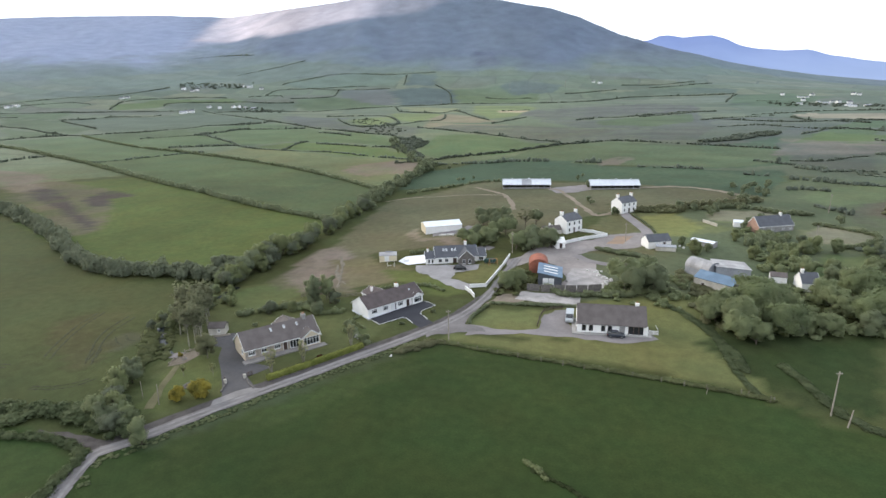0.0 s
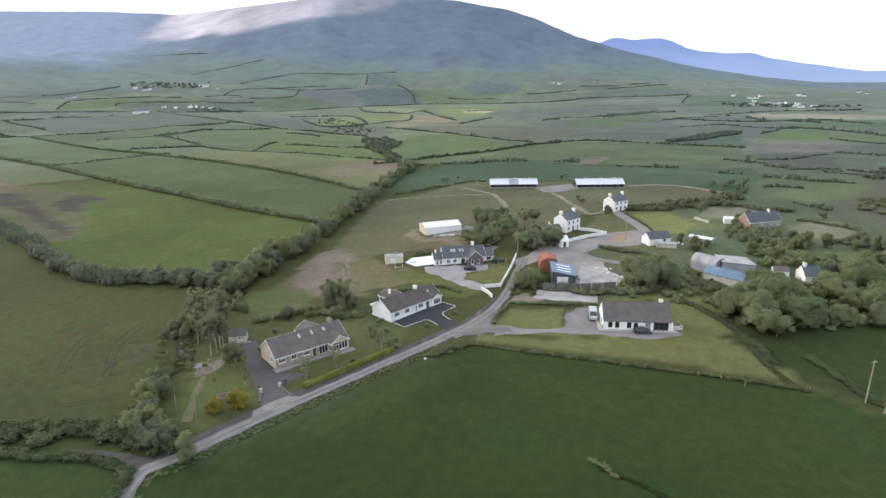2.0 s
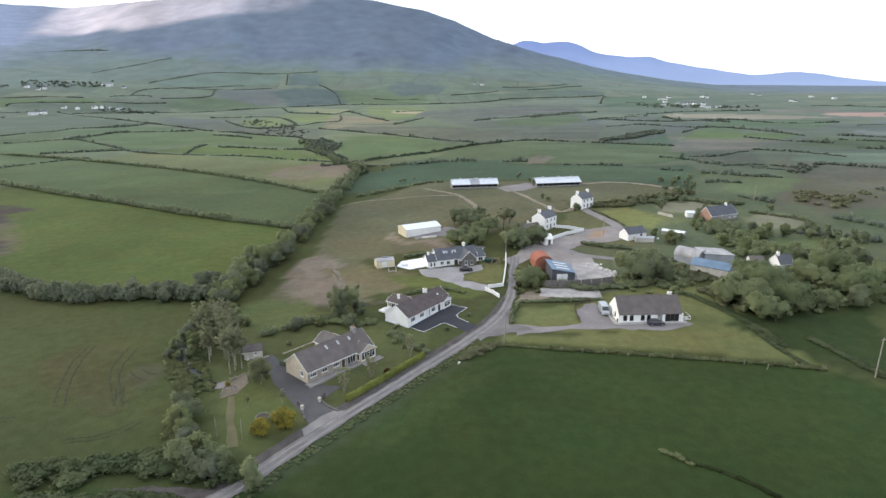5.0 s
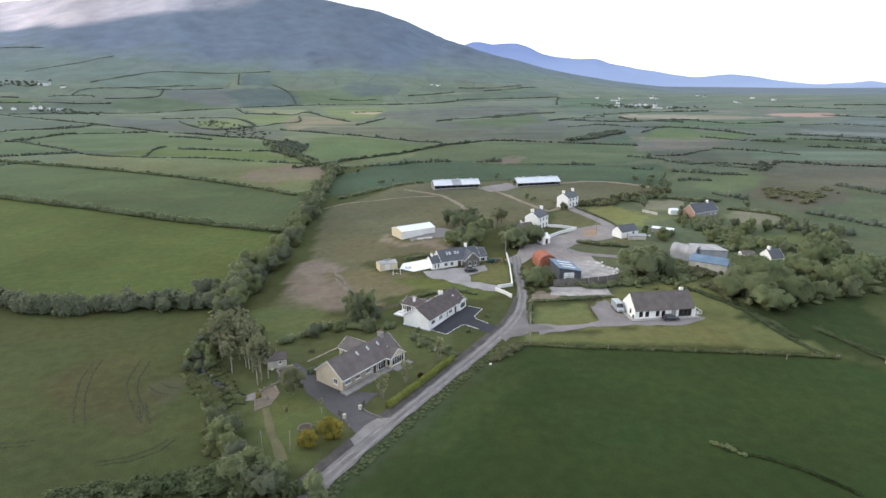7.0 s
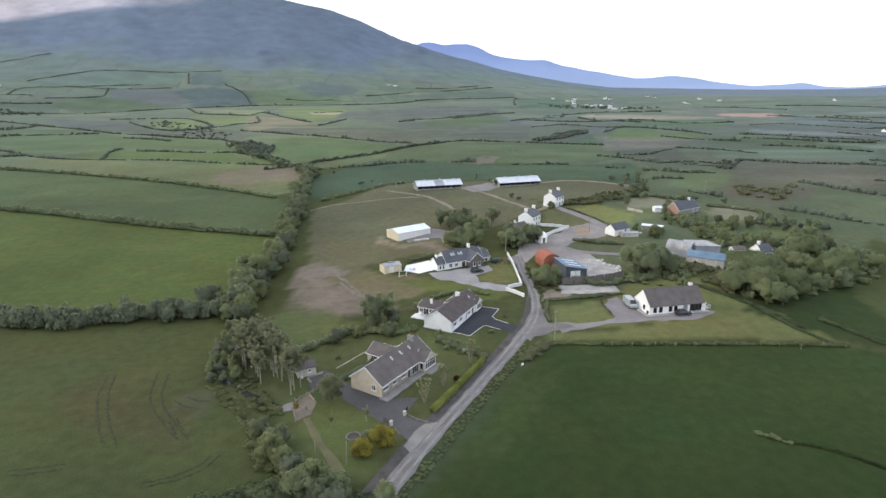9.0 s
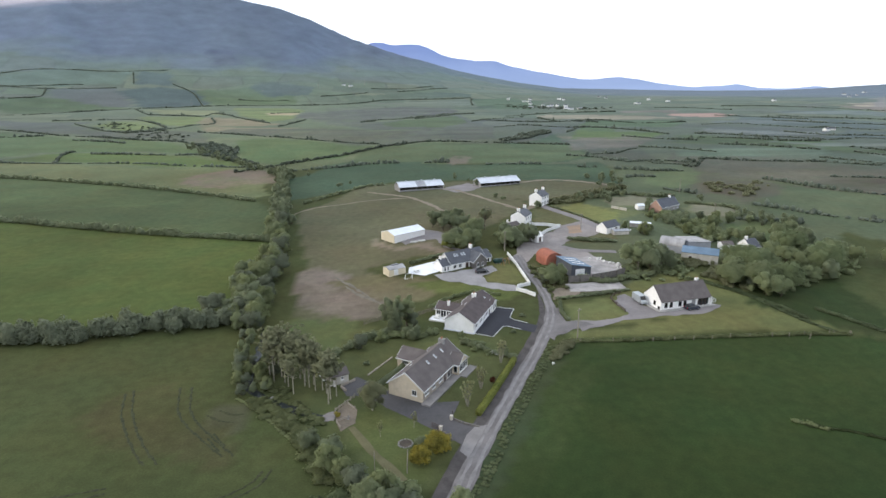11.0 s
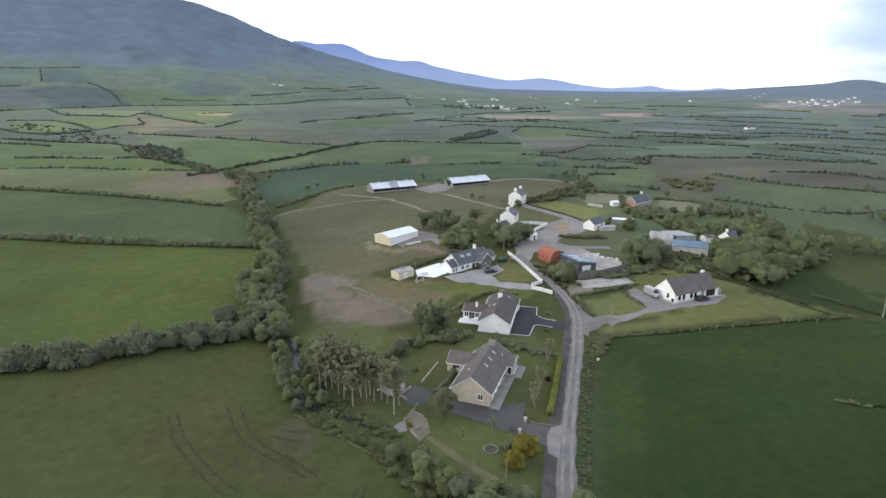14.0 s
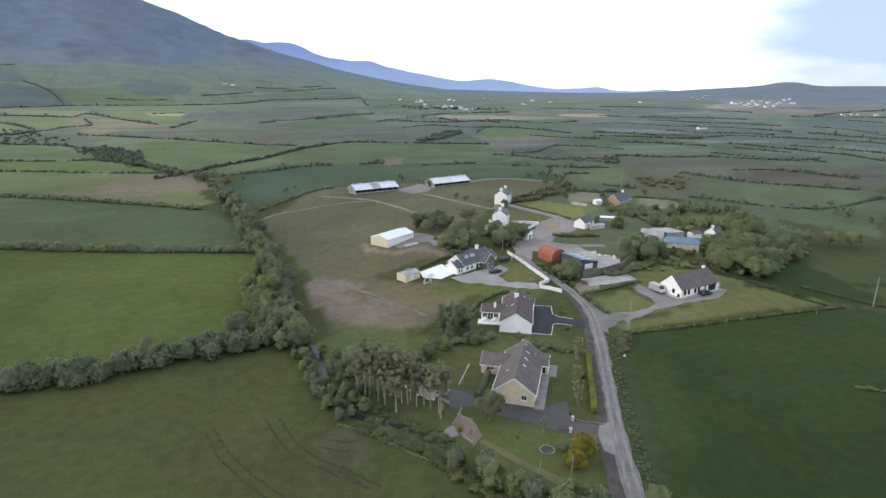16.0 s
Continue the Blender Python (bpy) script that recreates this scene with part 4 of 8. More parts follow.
PALEGRASS = mat("worn_pale_grass", (0.128, 0.118, 0.062), (0.094, 0.088, 0.044), 0.3, 0.95, 0.4, 5)
RUT = mat("churned_earth", (0.165, 0.145, 0.112), (0.112, 0.098, 0.075), 0.5, 0.95, 0.4, 5)
PALEGRAVEL = mat("pale_gravel", (0.275, 0.265, 0.265), (0.205, 0.197, 0.197), 0.2, 0.95, 0.4, 8)
YARDSLAB = mat("pale_rubble", (0.38, 0.355, 0.34), (0.24, 0.225, 0.215), 0.35, 0.95, 0.4, 5)
PATHSTONE = mat("grey_path_slabs", (0.245, 0.230, 0.220), (0.175, 0.164, 0.155), 0.4, 0.92, 0.2, 6)
ENTRANCE = mat("worn_concrete", (0.225, 0.212, 0.205), (0.165, 0.155, 0.15), 0.3, 0.95, 0.3, 6)
SHOULDER = mat("gritty_tarmac", (0.078, 0.070, 0.067), (0.046, 0.041, 0.039), 0.5, 0.95, 0.3, 6)
ROOF_BROWN = mat("dark_brown_tiles", (0.098, 0.079, 0.076), (0.070, 0.056, 0.055), 0.6, 0.8, 0.3, 9)
GREYSTONE = mat("grey_brown_stone", (0.40, 0.35, 0.29), (0.26, 0.225, 0.185), 1.6, 0.95, 0.5, 6)
CLAY = mat("orange_clay", (0.30, 0.205, 0.135), (0.22, 0.165, 0.125), 0.2, 0.95, 0.4, 4)
WOOD = mat("grey_timber", (0.22, 0.19, 0.155), (0.14, 0.12, 0.1), 2.0, 0.9, 0.2, 12)
DARKFRAME = mat("dark_brown_frame", (0.07, 0.045, 0.035), (0.05, 0.034, 0.028), 1.0, 0.5)
POLEWOOD = mat("pale_pole_wood", (0.34, 0.30, 0.25), (0.24, 0.21, 0.175), 1.0, 0.9, 0.2, 12)
WATER = mat("stream_water", (0.03, 0.034, 0.034), (0.02, 0.024, 0.024), 0.3, 0.22, 0.5, 2, spec=0.14)
ROCK = mat("grey_rock", (0.27, 0.26, 0.245), (0.16, 0.152, 0.14), 0.8, 0.9, 0.5, 4)
PALEROCK = mat("pale_rock", (0.68, 0.67, 0.64), (0.5, 0.48, 0.45), 0.8, 0.9, 0.4, 4)

# ---------------------------------------------------------------- houses


def opening_door(parent, x, w, h, y, material, face=0, name="door", z=0.05):
    m = pose(0, 0, 0, 0, 0, face)
    bm = boxes((x - w / 2 - 0.08, x - w / 2, -y - 0.06, -y + 0.02, z, z + h + 0.08), (x + w / 2, x + w / 2 + 0.08, -y - 0.06, -y + 0.02, z, z + h + 0.08), (x - w / 2, x + w / 2, -y - 0.06, -y + 0.02, z + h, z + h + 0.08))
    bmesh.ops.transform(bm, matrix=m, verts=bm.verts[:])
    d = part(name, bm, TRIM, parent)
    bm = boxes((x - w / 2, x + w / 2, -y - 0.03, -y + 0.015, z, z + h))
    bmesh.ops.transform(bm, matrix=m, verts=bm.verts[:])
    part("door_leaf", bm, material, d)


def plinth(parent, L, D, w=0.9, material=None, h=0.12):
    bm = boxes((-L / 2 - w, L / 2 + w, -D / 2 - w, D / 2 + w, -0.5, h))
    part("footpath", bm, material or CONCRETE, parent, "pale concrete path around the walls")


def cream_bungalow():
    L, D, e, r = 18.2, 8.0, 2.65, 5.6
    ob = empty("bungalow", pose(-13.5, 106.7, 0.25, 0, 0, 55.6), "cream rendered bungalow with brown tiled roof and three skylights", "house")
    gable_block(ob, L, D, e, r, CREAM, SLATE, TRIM)
    window(ob, 2.0, 0.95, 1.1, 1.2, L / 2, -90, 2)
    for x, w in ((-7.6, 1.6), (-4.7, 1.3), (-1.5, 1.5)):
        window(ob, x, 0.95, w, 1.15, D / 2, 0, 3 if w > 1.4 else 2, transom=True)
    opening_door(ob, 0.4, 0.95, 2.05, D / 2, DARKFRAME)
    window(ob, 2.7, 0.1, 2.3, 2.1, D / 2, 0, 3, "patio_door", False)
    # glazed bay under its own small gable
    gable_block(ob, 2.6, 4.6, 2.55, 4.1, CREAM, SLATE, TRIM, 6.4, -4.2, 90, over=0.25, names=("bay_wall", "bay_roof"))
    window(ob, 6.4, 0.5, 3.9, 1.9, 5.5, 0, 5, "bay_window", True, transom=True)
    window(ob, 4.75, 0.5, 0.9, 1.9, -4.1, -90, 1, "bay_window", False)
    # rear wing
    gable_block(ob, 6.0, 5.4, 2.35, 3.9, CREAM, SLATE, TRIM, 4.6, 5.6, 90, names=("wing_wall", "wing_roof"))
    window(ob, -6.6, 0.95, 1.6, 1.2, -1.9, -90, 3)
    part("front_facing", boxes((-L / 2 + 0.03, L / 2 - 0.03, -D / 2 - 0.018, -D / 2 + 0.01, -0.3, e - 0.03)), GREYSTONE, ob, "grey-brown stone facing of the front")
    chimney(ob, 6.8, 0.0, 5.2, 6.5, 0.8, 1.3, GREYWALL, 2)
    for x in (-1.8, 1.4, 4.6):
        skylight(ob, x, 0.72, D, e, r, 0.42, 0.9)
    skylight(ob, -3.2, 0.45, D, e, r, 0.5, 0.5, 1)
    bm = boxes((-9.9, 8.9, -6.0, -4.02, -0.4, 0.1), (4.0, 9.6, -7.4, -5.55, -0.4, 0.095))
    part("footpath", bm, PATHSTONE, ob, "grey paved path along the front")
    return ob


def white_bungalow():
    L, D, e, r = 18.6, 7.8, 2.6, 5.0
    ob = empty("bungalow", pose(1.5, 137.4, 0.85, 0, 0, 61), "white rendered bungalow with brown tiled roof beside black drive", "house")
    gable_block(ob, L, D, e, r, WHITE, ROOF_BROWN, TRIM)
    for x, w in ((-7.3, 1.7), (-3.6, 1.6), (1.4, 1.7)):
        window(ob, x, 0.8, w, 1.25, D / 2, 0, 3, transom=True)
    opening_door(ob, -1.1, 1.0, 2.05, D / 2, TRIM)
    window(ob, -0.2, 0.1, 0.5, 2.1, D / 2, 0, 1, "side_light", False)
    opening_door(ob, 4.0, 1.0, 2.05, D / 2, DARKFRAME)
    gable_block(ob, 1.0, 3.6, 2.5, 3.4, WHITE, ROOF_BROWN, TRIM, 7.2, -3.9, 90, over=0.2, names=("bay_wall", "bay_roof"))
    window(ob, 7.2, 0.6, 2.6, 1.6, 4.4, 0, 4, "bay_window", transom=True)
    # glazed rear wing
    gable_block(ob, 6.2, 5.6, 2.45, 3.6, WHITE, ROOF_BROWN, TRIM, 0.2, 6.1, 90, names=("wing_wall", "wing_roof"))
    window(ob, -6.9, 0.12, 1.6, 2.05, 2.6, -90, 2, "glazed_door", False)
    for y in (5.4, 8.35):
        window(ob, -y, 0.75, 1.2, 1.35, 2.6, -90, 2, "wing_window")
    window(ob, -0.2, 0.75, 4.4, 1.35, 9.2, 180, 4, "wing_window", transom=True)
    chimney(ob, 3.2, 0.3, 4.6, 5.9, 0.7, 1.1, WHITE, 2)
    chimney(ob, -1.6, 5.8, 3.3, 4.6, 0.55, 0.55, WHITE, 1)
    skylight(ob, 6.2, 0.55, D, e, r, 0.5, 0.6)
    skylight(ob, -1.4, 0.7, D, e, r, 0.6, 0.8, 1)
    plinth(ob, L, D, 0.16, PAVING, 0.1)
    part("patio", boxes((-5.4, -2.6, 3.95, 9.8, -0.5, 0.1)), PAVING, ob, "white paved patio")
    part("patio_kerb", boxes((-5.55, -5.4, 3.95, 9.95, -0.5, 0.22), (-5.4, -2.6, 9.8, 9.95, -0.5, 0.22)), TRIM, ob, "low white kerb of the patio")
    return ob


def lawn_bungalow():
    L, D, e, r = 16.6, 7.8, 2.7, 6.2
    ob = empty("bungalow", pose(61.8, 140.4, 1.0, 0, 0, 9.5), "white bungalow with a plain brown roof and dark windows", "house")
    gable_block(ob, L, D, e, r, WHITE, SLATE, None, over=0.3, verge=0.05)
    for x in (-6.6, -4.9, -2.0, -0.4):
        window(ob, x, 0.6, 1.0, 1.5, D / 2, 0, 1, frame_mat=DARKFRAME)
    opening_door(ob, 2.5, 1.3, 2.1, D / 2, GREYWALL)
    # sheltered porch: dark glazed recess between white piers
    bm = boxes((4.0, 7.5, -D / 2 - 0.03, -D / 2 + 0.02, 0.25, 2.3))
    part("porch_glazing", bm, GLASS, ob)
    for x in (4.0, 5.2, 6.4, 7.55):
        bm = boxes((x - 0.09, x + 0.09, -D / 2 - 0.12, -D / 2 + 0.01, 0.1, 2.45))
        part("porch_post", bm, DARKFRAME if x < 7.5 else TRIM, ob)
    bm = boxes((8.1, 8.45, -D / 2 - 0.35, -D / 2 + 0.1, 0, 2.5))
    part("pier", bm, WHITE, ob)
    window(ob, 1.2, 0.8, 0.9, 1.3, L / 2, -90, 1, frame_mat=DARKFRAME)
    window(ob, 3.1, 0.05, 0.9, 1.0, L / 2, -90, 1, frame_mat=DARKFRAME, sill=False)
    chimney(ob, 6.2, 0.2, 5.8, 6.9, 0.9, 0.6, WHITE, 1)
    plinth(ob, L, D, 1.1, CONCRETE, 0.14)
    # glass rail of the side terrace
    for x in (8.9, 10.0, 11.1):
        bm = boxes((x - 0.05, x + 0.05, -2.9, -2.8, -0.3, 1.0))
        part("rail_post", bm, TRIM, ob)
    bm = boxes((8.9, 11.1, -2.88, -2.82, 0.95, 1.03), (11.05, 11.12, -2.88, 0.6, 0.95, 1.03))
    part("rail", bm, TRIM, ob)
    bm = boxes((8.4, 11.2, -2.9, 1.5, -0.5, 0.1))
    part("terrace", bm, CONCRETE, ob)
    return ob


def stone_gable_house():
    L, D, e, r = 14.4, 7.2, 2.7, 5.6
    ob = empty("dormer_house", pose(6.3, 181.3, 2.0, 0, 0, 26.7), "white house with slate roof and dark stone front gable", "house")
    gable_block(ob, L, D, e, r, WHITE, SLATE2, TRIM)
    gable_block(ob, 3.4, 5.0, 2.4, 4.2, WHITE, SLATE2, TRIM, -8.8, -0.9, 0, names=("wing_wall", "wing_roof"))
    gable_block(ob, 5.2, 5.4, 2.8, 5.3, STONE, SLATE2, TRIM, 3.2, -3.4, 90, names=("porch_wall", "porch_roof"))
    gable_block(ob, 3.4, 5.4, 2.4, 4.4, WHITE, SLATE2, TRIM, 8.6, -0.3, 0, names=("annex_wall", "annex_roof"))
    window(ob, -9.4, 0.5, 0.7, 1.5, 3.4, 0, 1)
    window(ob, -8.2, 0.5, 0.7, 1.5, 3.4, 0, 1)
    for x in (-5.6, -3.4):
        window(ob, x, 0.8, 1.2, 1.2, D / 2, 0, 2)
    opening_door(ob, -0.6, 1.2, 2.1, D / 2, DARKFRAME)
    for x in (2.2, 4.2):
        window(ob, x, 0.6, 0.9, 1.5, 6.0, 0, 1)
    window(ob, 8.6, 0.7, 1.6, 1.3, 3.0, 0, 2)
    for x in (-4.2, -3.2, -1.2, -0.2):
        skylight(ob, x, 0.62, D, e, r, 0.6, 1.0)
    chimney(ob, 3.6, 0.3, 5.0, 6.9, 0.8, 0.9, WHITE, 2)
    chimney(ob, -9.6, -0.9, 3.6, 5.0, 0.6, 0.7, WHITE, 1)
    plinth(ob, L + 6, D, 0.5, CONCRETE, 0.08)
    return ob


def farmhouse(x, y, z, rot, L, D, e, r, label, annex=True):
    ob = empty("farmhouse", pose(x, y, z, 0, 0, rot), label, "house")
    gable_block(ob, L, D, e, r, WHITE, SLATE2, None, over=0.2, verge=0.02)
    for k in (-1, 0, 1):
        window(ob, k * L * 0.31, 3.1, 0.95, 1.3, D / 2, 0, 1)
        if k:
            window(ob, k * L * 0.31, 0.8, 0.95, 1.35, D / 2, 0, 1)
    opening_door(ob, 0.0, 1.0, 2.1, D / 2, DARKFRAME)
    for k in (-1, 1):
        chimney(ob, k * (L / 2 - 0.45), 0.0, r - 0.6, r + 1.1, 0.8, 1.2, WHITE, 2)
    if annex:
        bm = bmesh.new()
        prism(bm, [(-L / 2 - 2.4, -0.5), (-L / 2 + 0.01, -0.5), (-L / 2 + 0.01, 2.5), (-L / 2 - 2.4, 1.9)], -0.5, D / 2 + 1.2)
        part("annex", bm, WHITE, ob, "white lean-to at the gable")
        bm = boxes((-L / 2 - 2.3, -L / 2 - 1.7, D / 2 + 0.4, D / 2 + 1.0, 1.7, 3.6))
        part("annex_chimney", bm, WHITE, ob)
    return ob


def ridged(bm, x0, x1, y0, y1, z, slope, n):
    """A corrugated sheet as one skin with thickness, ribs running along y."""
    xs = np.linspace(x0, x1, 2 * n + 1)
    prism(bm, [(x, z + slope * (x - x0) + (0.05 if k % 2 else 0.0)) for k, x in enumerate(xs)] + [(x, z + slope * (x - x0) - 0.08) for x in xs[::-1]], y0, y1)


def white_store():
    ob = empty("storage_shed", pose(-11.6, 215.6, 3.5, 0, 0, 35), "long white metal storage shed in a brown field", "shed")
    L, D, e, r = 15.2, 8.4, 3.1, 4.3
    gable_block(ob, L, D, e, r, WHITE, METAL_PALE, TRIM, over=0.1, verge=0.05)
    for k in range(16):
        x = -L / 2 + 0.4 + k * (L - 0.8) / 15
        bm = boxes((x - 0.04, x + 0.04, -D / 2 - 0.035, -D / 2 + 0.005, 0.0, e - 0.15))
        part("wall_rib", bm, TRIM, ob)
    bm = bmesh.new()
    prism(bm, [(-D / 2 + 0.03, -0.3), (D / 2 - 0.03, -0.3), (D / 2 - 0.03, e - 0.06), (0, r - 0.26), (-D / 2 + 0.03, e - 0.06)], L / 2 - 0.01, L / 2 + 0.035)
    bmesh.ops.transform(bm, matrix=QUARTER, verts=bm.verts[:])
    part("gable_sheet", bm, CREAM_METAL, ob, "cream metal sheeting of the gable")
    return ob


METAL_PALE = mat("white_sheet_roof", (0.72, 0.75, 0.80), (0.62, 0.65, 0.70), 0.25, 0.5, 0.1, 3)
CREAM_METAL = mat("cream_sheet", (0.66, 0.58, 0.42), (0.58, 0.51, 0.37), 0.4, 0.6)


def cattle_shed(x, y, z, rot, L, label, pale_end):
    """Long low shed, open in front, with a translucent band in its roof."""
    ob = empty("cattle_shed", pose(x, y, z, 0, 0, rot), label, "shed", "long cattle sheds on the hill")
    D, e, r = 9.0, 2.5, 4.6
    part("back_wall", boxes((-L / 2, L / 2, D / 2 - 0.2, D / 2, -0.6, e)), GREYWALL, ob)
    for s in (-1, 1):
        bm = bmesh.new()
        prism(bm, [(-D / 2, -0.6), (D / 2, -0.6), (D / 2, e), (0, r - 0.15), (-D / 2, e)], *sorted((s * L / 2, s * (L / 2 - 0.2))))
        bmesh.ops.transform(bm, matrix=QUARTER, verts=bm.verts[:])
        part("end_wall", bm, BLOCK if s < 0 and pale_end else GREYWALL, ob)
    n = 8
    for k in range(n + 1):
        px = -L / 2 + 0.2 + k * (L - 0.4) / n
        part("post", boxes((px - 0.12, px + 0.12, -D / 2 + 0.05, -D / 2 + 0.3, -0.6, e - 0.02)), METAL_DARK, ob)
    part("feed_barrier", boxes((-L / 2, L / 2, -D / 2 + 0.1, -D / 2 + 0.25, -0.6, 0.75)), GREYWALL, ob)
    sl = (r - e) / (D / 2)
    for side in (-1, 1):
        for k in range(10):
            a, b = -L / 2 - 0.3 + k * (L + 0.6) / 10, -L / 2 - 0.3 + (k + 1) * (L + 0.6) / 10 - 0.03
            bm = bmesh.new()
            oy = side * (D / 2 + 0.5)
            prism(bm, [(0, r), (oy, e - 0.5 * sl), (oy, e - 0.5 * sl - 0.1), (0, r - 0.12)], a, b)
            bmesh.ops.transform(bm, matrix=QUARTER, verts=bm.verts[:])
            part("roof_sheet", bm, METAL_DARK if (k in (4, 5) and side < 0 and pale_end) else METAL, ob)
    for k in (-0.3, 0.05, 0.35):
        part("roof_vent", boxes((k * L - 0.35, k * L + 0.35, -0.35, 0.35, r - 0.1, r + 0.55)), METAL, ob)
    part("ridge_cap", boxes((-L / 2 - 0.3, L / 2 + 0.3, -0.3, 0.3, r - 0.06, r + 0.12)), METAL, ob)
    return ob


def barrel_barn(x, y, z, rot, W, L, e, top, material, wall, label):
    """Round-roofed barn: curved sheet on side walls, arched gables; axis along local y, gable to -y."""
    ob = empty("round_roof_barn", pose(x, y, z, 0, 0, rot), label, "barn")
    n = 14
    arc = [(-math.cos(math.pi * k / n) * W / 2, e + math.sin(math.pi * k / n) * (top - e)) for k in range(n + 1)]
    bm = bmesh.new()
    prism(bm, [(-W / 2 + 0.08, -0.6), (W / 2 - 0.08, -0.6)] + [(px * 0.975, pz - 0.1) for px, pz in arc[::-1]], -L / 2 + 0.15, L / 2 - 0.15)
    part("wall", bm, wall, ob)
    for k in range(5):
        a, b = -L / 2 + k * L / 5, -L / 2 + (k + 1) * L / 5 - 0.02
        bm = bmesh.new()
        prism(bm, arc + [(px * 0.98, pz - 0.07) for px, pz in arc[::-1]], a, b)
        part("roof_sheet", bm, material, ob)
    return ob


def mono_shed(x, y, z, rot, W, L, zl, zr, roof, wall, label, door=True, lights=3):
    """Mono-pitch shed, front to -y, roof falling from left (zl) to right (zr)."""
    ob = empty("farm_shed", pose(x, y, z, 0, 0, rot), label, "shed")
    bm = bmesh.new()
    prism(bm, [(-W / 2, -0.6), (W / 2, -0.6), (W / 2, zr), (-W / 2, zl)], -L / 2, L / 2)
    part("wall", bm, wall, ob)
    bm = bmesh.new()
    ridged(bm, -W / 2 - 0.25, W / 2 + 0.25, -L / 2 - 0.25, L / 2 + 0.25, zl + 0.1, (zr - zl) / W, 18)
    part("roof", bm, roof, ob)
    for k in range(lights):
        cy = -L * 0.28 + k * L * 0.26
        m = pose(0, cy, (zl + zr) / 2 + 0.16, 0, math.degrees(math.atan2(zl - zr, W)), 0)
        bm = boxes((-W * 0.28, W * 0.34, -0.4, 0.4, 0.0, 0.05))
        bmesh.ops.transform(bm, matrix=m, verts=bm.verts[:])
        part("roof_light", bm, TRIM, ob)
    if door:
        for s in (-1, 1):
            bm = boxes((s * 0.85 - 0.8 - 0.4, s * 0.85 + 0.8 - 0.4, -L / 2 - 0.07, -L / 2 + 0.01, 0, 2.5))
            d = part("door", bm, TRIM, ob)
            part("door_brace", boxes((s * 0.85 - 0.75 - 0.4, s * 0.85 + 0.75 - 0.4, -L / 2 - 0.1, -L / 2 - 0.06, 1.15, 1.3)), METAL, d)
    return ob


def on_line(a, b, depth):
    """Middle, bearing and length of a block whose front runs from a to b."""
    (x0, y0), (x1, y1) = a, b
    t = math.atan2(y1 - y0, x1 - x0)
    return (x0 + x1) / 2 - math.sin(t) * depth / 2, (y0 + y1) / 2 + math.cos(t) * depth / 2, math.degrees(t), math.hypot(x1 - x0, y1 - y0)


def block_house(name, line, depth, e, r, wall, roof, trim, label, category, wins=(), pots=(), dark_door=None):
    x, y, rot, L = on_line(*line, depth)
    ob = empty(name, pose(x, y, gz(x, y), 0, 0, rot), label, category)
    gable_block(ob, L, depth, e, r, wall, roof, trim, over=0.2, verge=0.08, base=-1.0)
    for wx in wins:
        window(ob, wx * L, 0.8, 1.0, 1.1, depth / 2, 0, 1)
    for cx in pots:
        chimney(ob, cx * L, 0.0, r - 0.5, r + 0.9, 0.7, 0.9, wall if wall is not BRICK else WHITE, 1)
    if dark_door is not None:
        opening_door(ob, dark_door * L, 1.0, 1.9, depth / 2, DARKFRAME)
    return ob


cream_bungalow()
white_bungalow()
lawn_bungalow()
stone_gable_house()
farmhouse(38.5, 225.1, 4.6, 57, 9.0, 6.2, 5.2, 7.3, "white two-storey farmhouse with slate roof beside trees")
farmhouse(57.2, 262.0, 6.1, 50, 9.0, 6.2, 4.9, 7.0, "white two-storey farmhouse at the end of a lane", False)
white_store()
cattle_shed(3.2, 309.0, 7.1, 15, 25.5, "long metal cattle shed with pale roof", True)
cattle_shed(48.5, 317.0, 7.3, 17, 25.5, "long metal cattle shed with blue-grey roof", False)
barrel_barn(36.0, 178.6, 2.3, 12, 6.2, 7.4, 2.3, 4.7, RUST, RUST, "rust-red round-roofed hay barn in the farmyard")
mono_shed(41.4, 169.6, 2.0, 9, 7.0, 10.5, 4.2, 2.9, BLUE, NAVYWALL, "blue-roofed farm shed with white doors")
barrel_barn(85.4, 186.4, 3.0, 48, 6.0, 8.6, 2.4, 5.0, METAL_MID, METAL_DARK, "grey round-roofed barn half hidden by trees")
mono_shed(93.0, 186.6, 3.1, 8, 9.5, 8.0, 4.2, 3.5, METAL_MID, METAL_DARK, "grey metal shed beside the round barn", False, 0)
block_house("outbuilding", [(82.4, 175.2), (92.0, 168.6)], 6.0, 3.3, 4.8, BLOCK, BLUE, None, "whitewashed stone outbuilding with blue sheet roof", "outbuilding", dark_door=-0.25)
block_house("barn", [(69.0, 208.1), (76.5, 212.6)], 5.0, 2.5, 4.4, WHITE, SLATE2, None, "small white gabled barn beside the lane", "barn", dark_door=0.2)
block_house("outbuilding", [(71.5, 206.7), (78.1, 207.0)], 3.0, 1.6, 2.0, BLOCK, METAL_DARK, None, "low roofless stone outbuilding beside the barn", "outbuilding")
brick_house = block_house("brick_house", [(107.2, 237.0), (120.0, 244.8)], 6.5, 2.4, 5.6, BRICK, SLATE2, TRIM, "orange brick house with slate roof and skylights", "house", (-0.35, -0.1, 0.2, 0.4), (0.25,))
part("front_wall", boxes((-7.4, 7.4, -3.30, -3.24, -0.8, 2.3)), GREYWALL, brick_house, "grey rendered front wall")
block_house("cottage", [(110.7, 178.9), (115.2, 179.6)], 6.0, 2.3, 4.7, WHITE, SLATE2, TRIM, "white cottage with slate roof among trees", "house", (0.05, 0.3), (-0.35,))
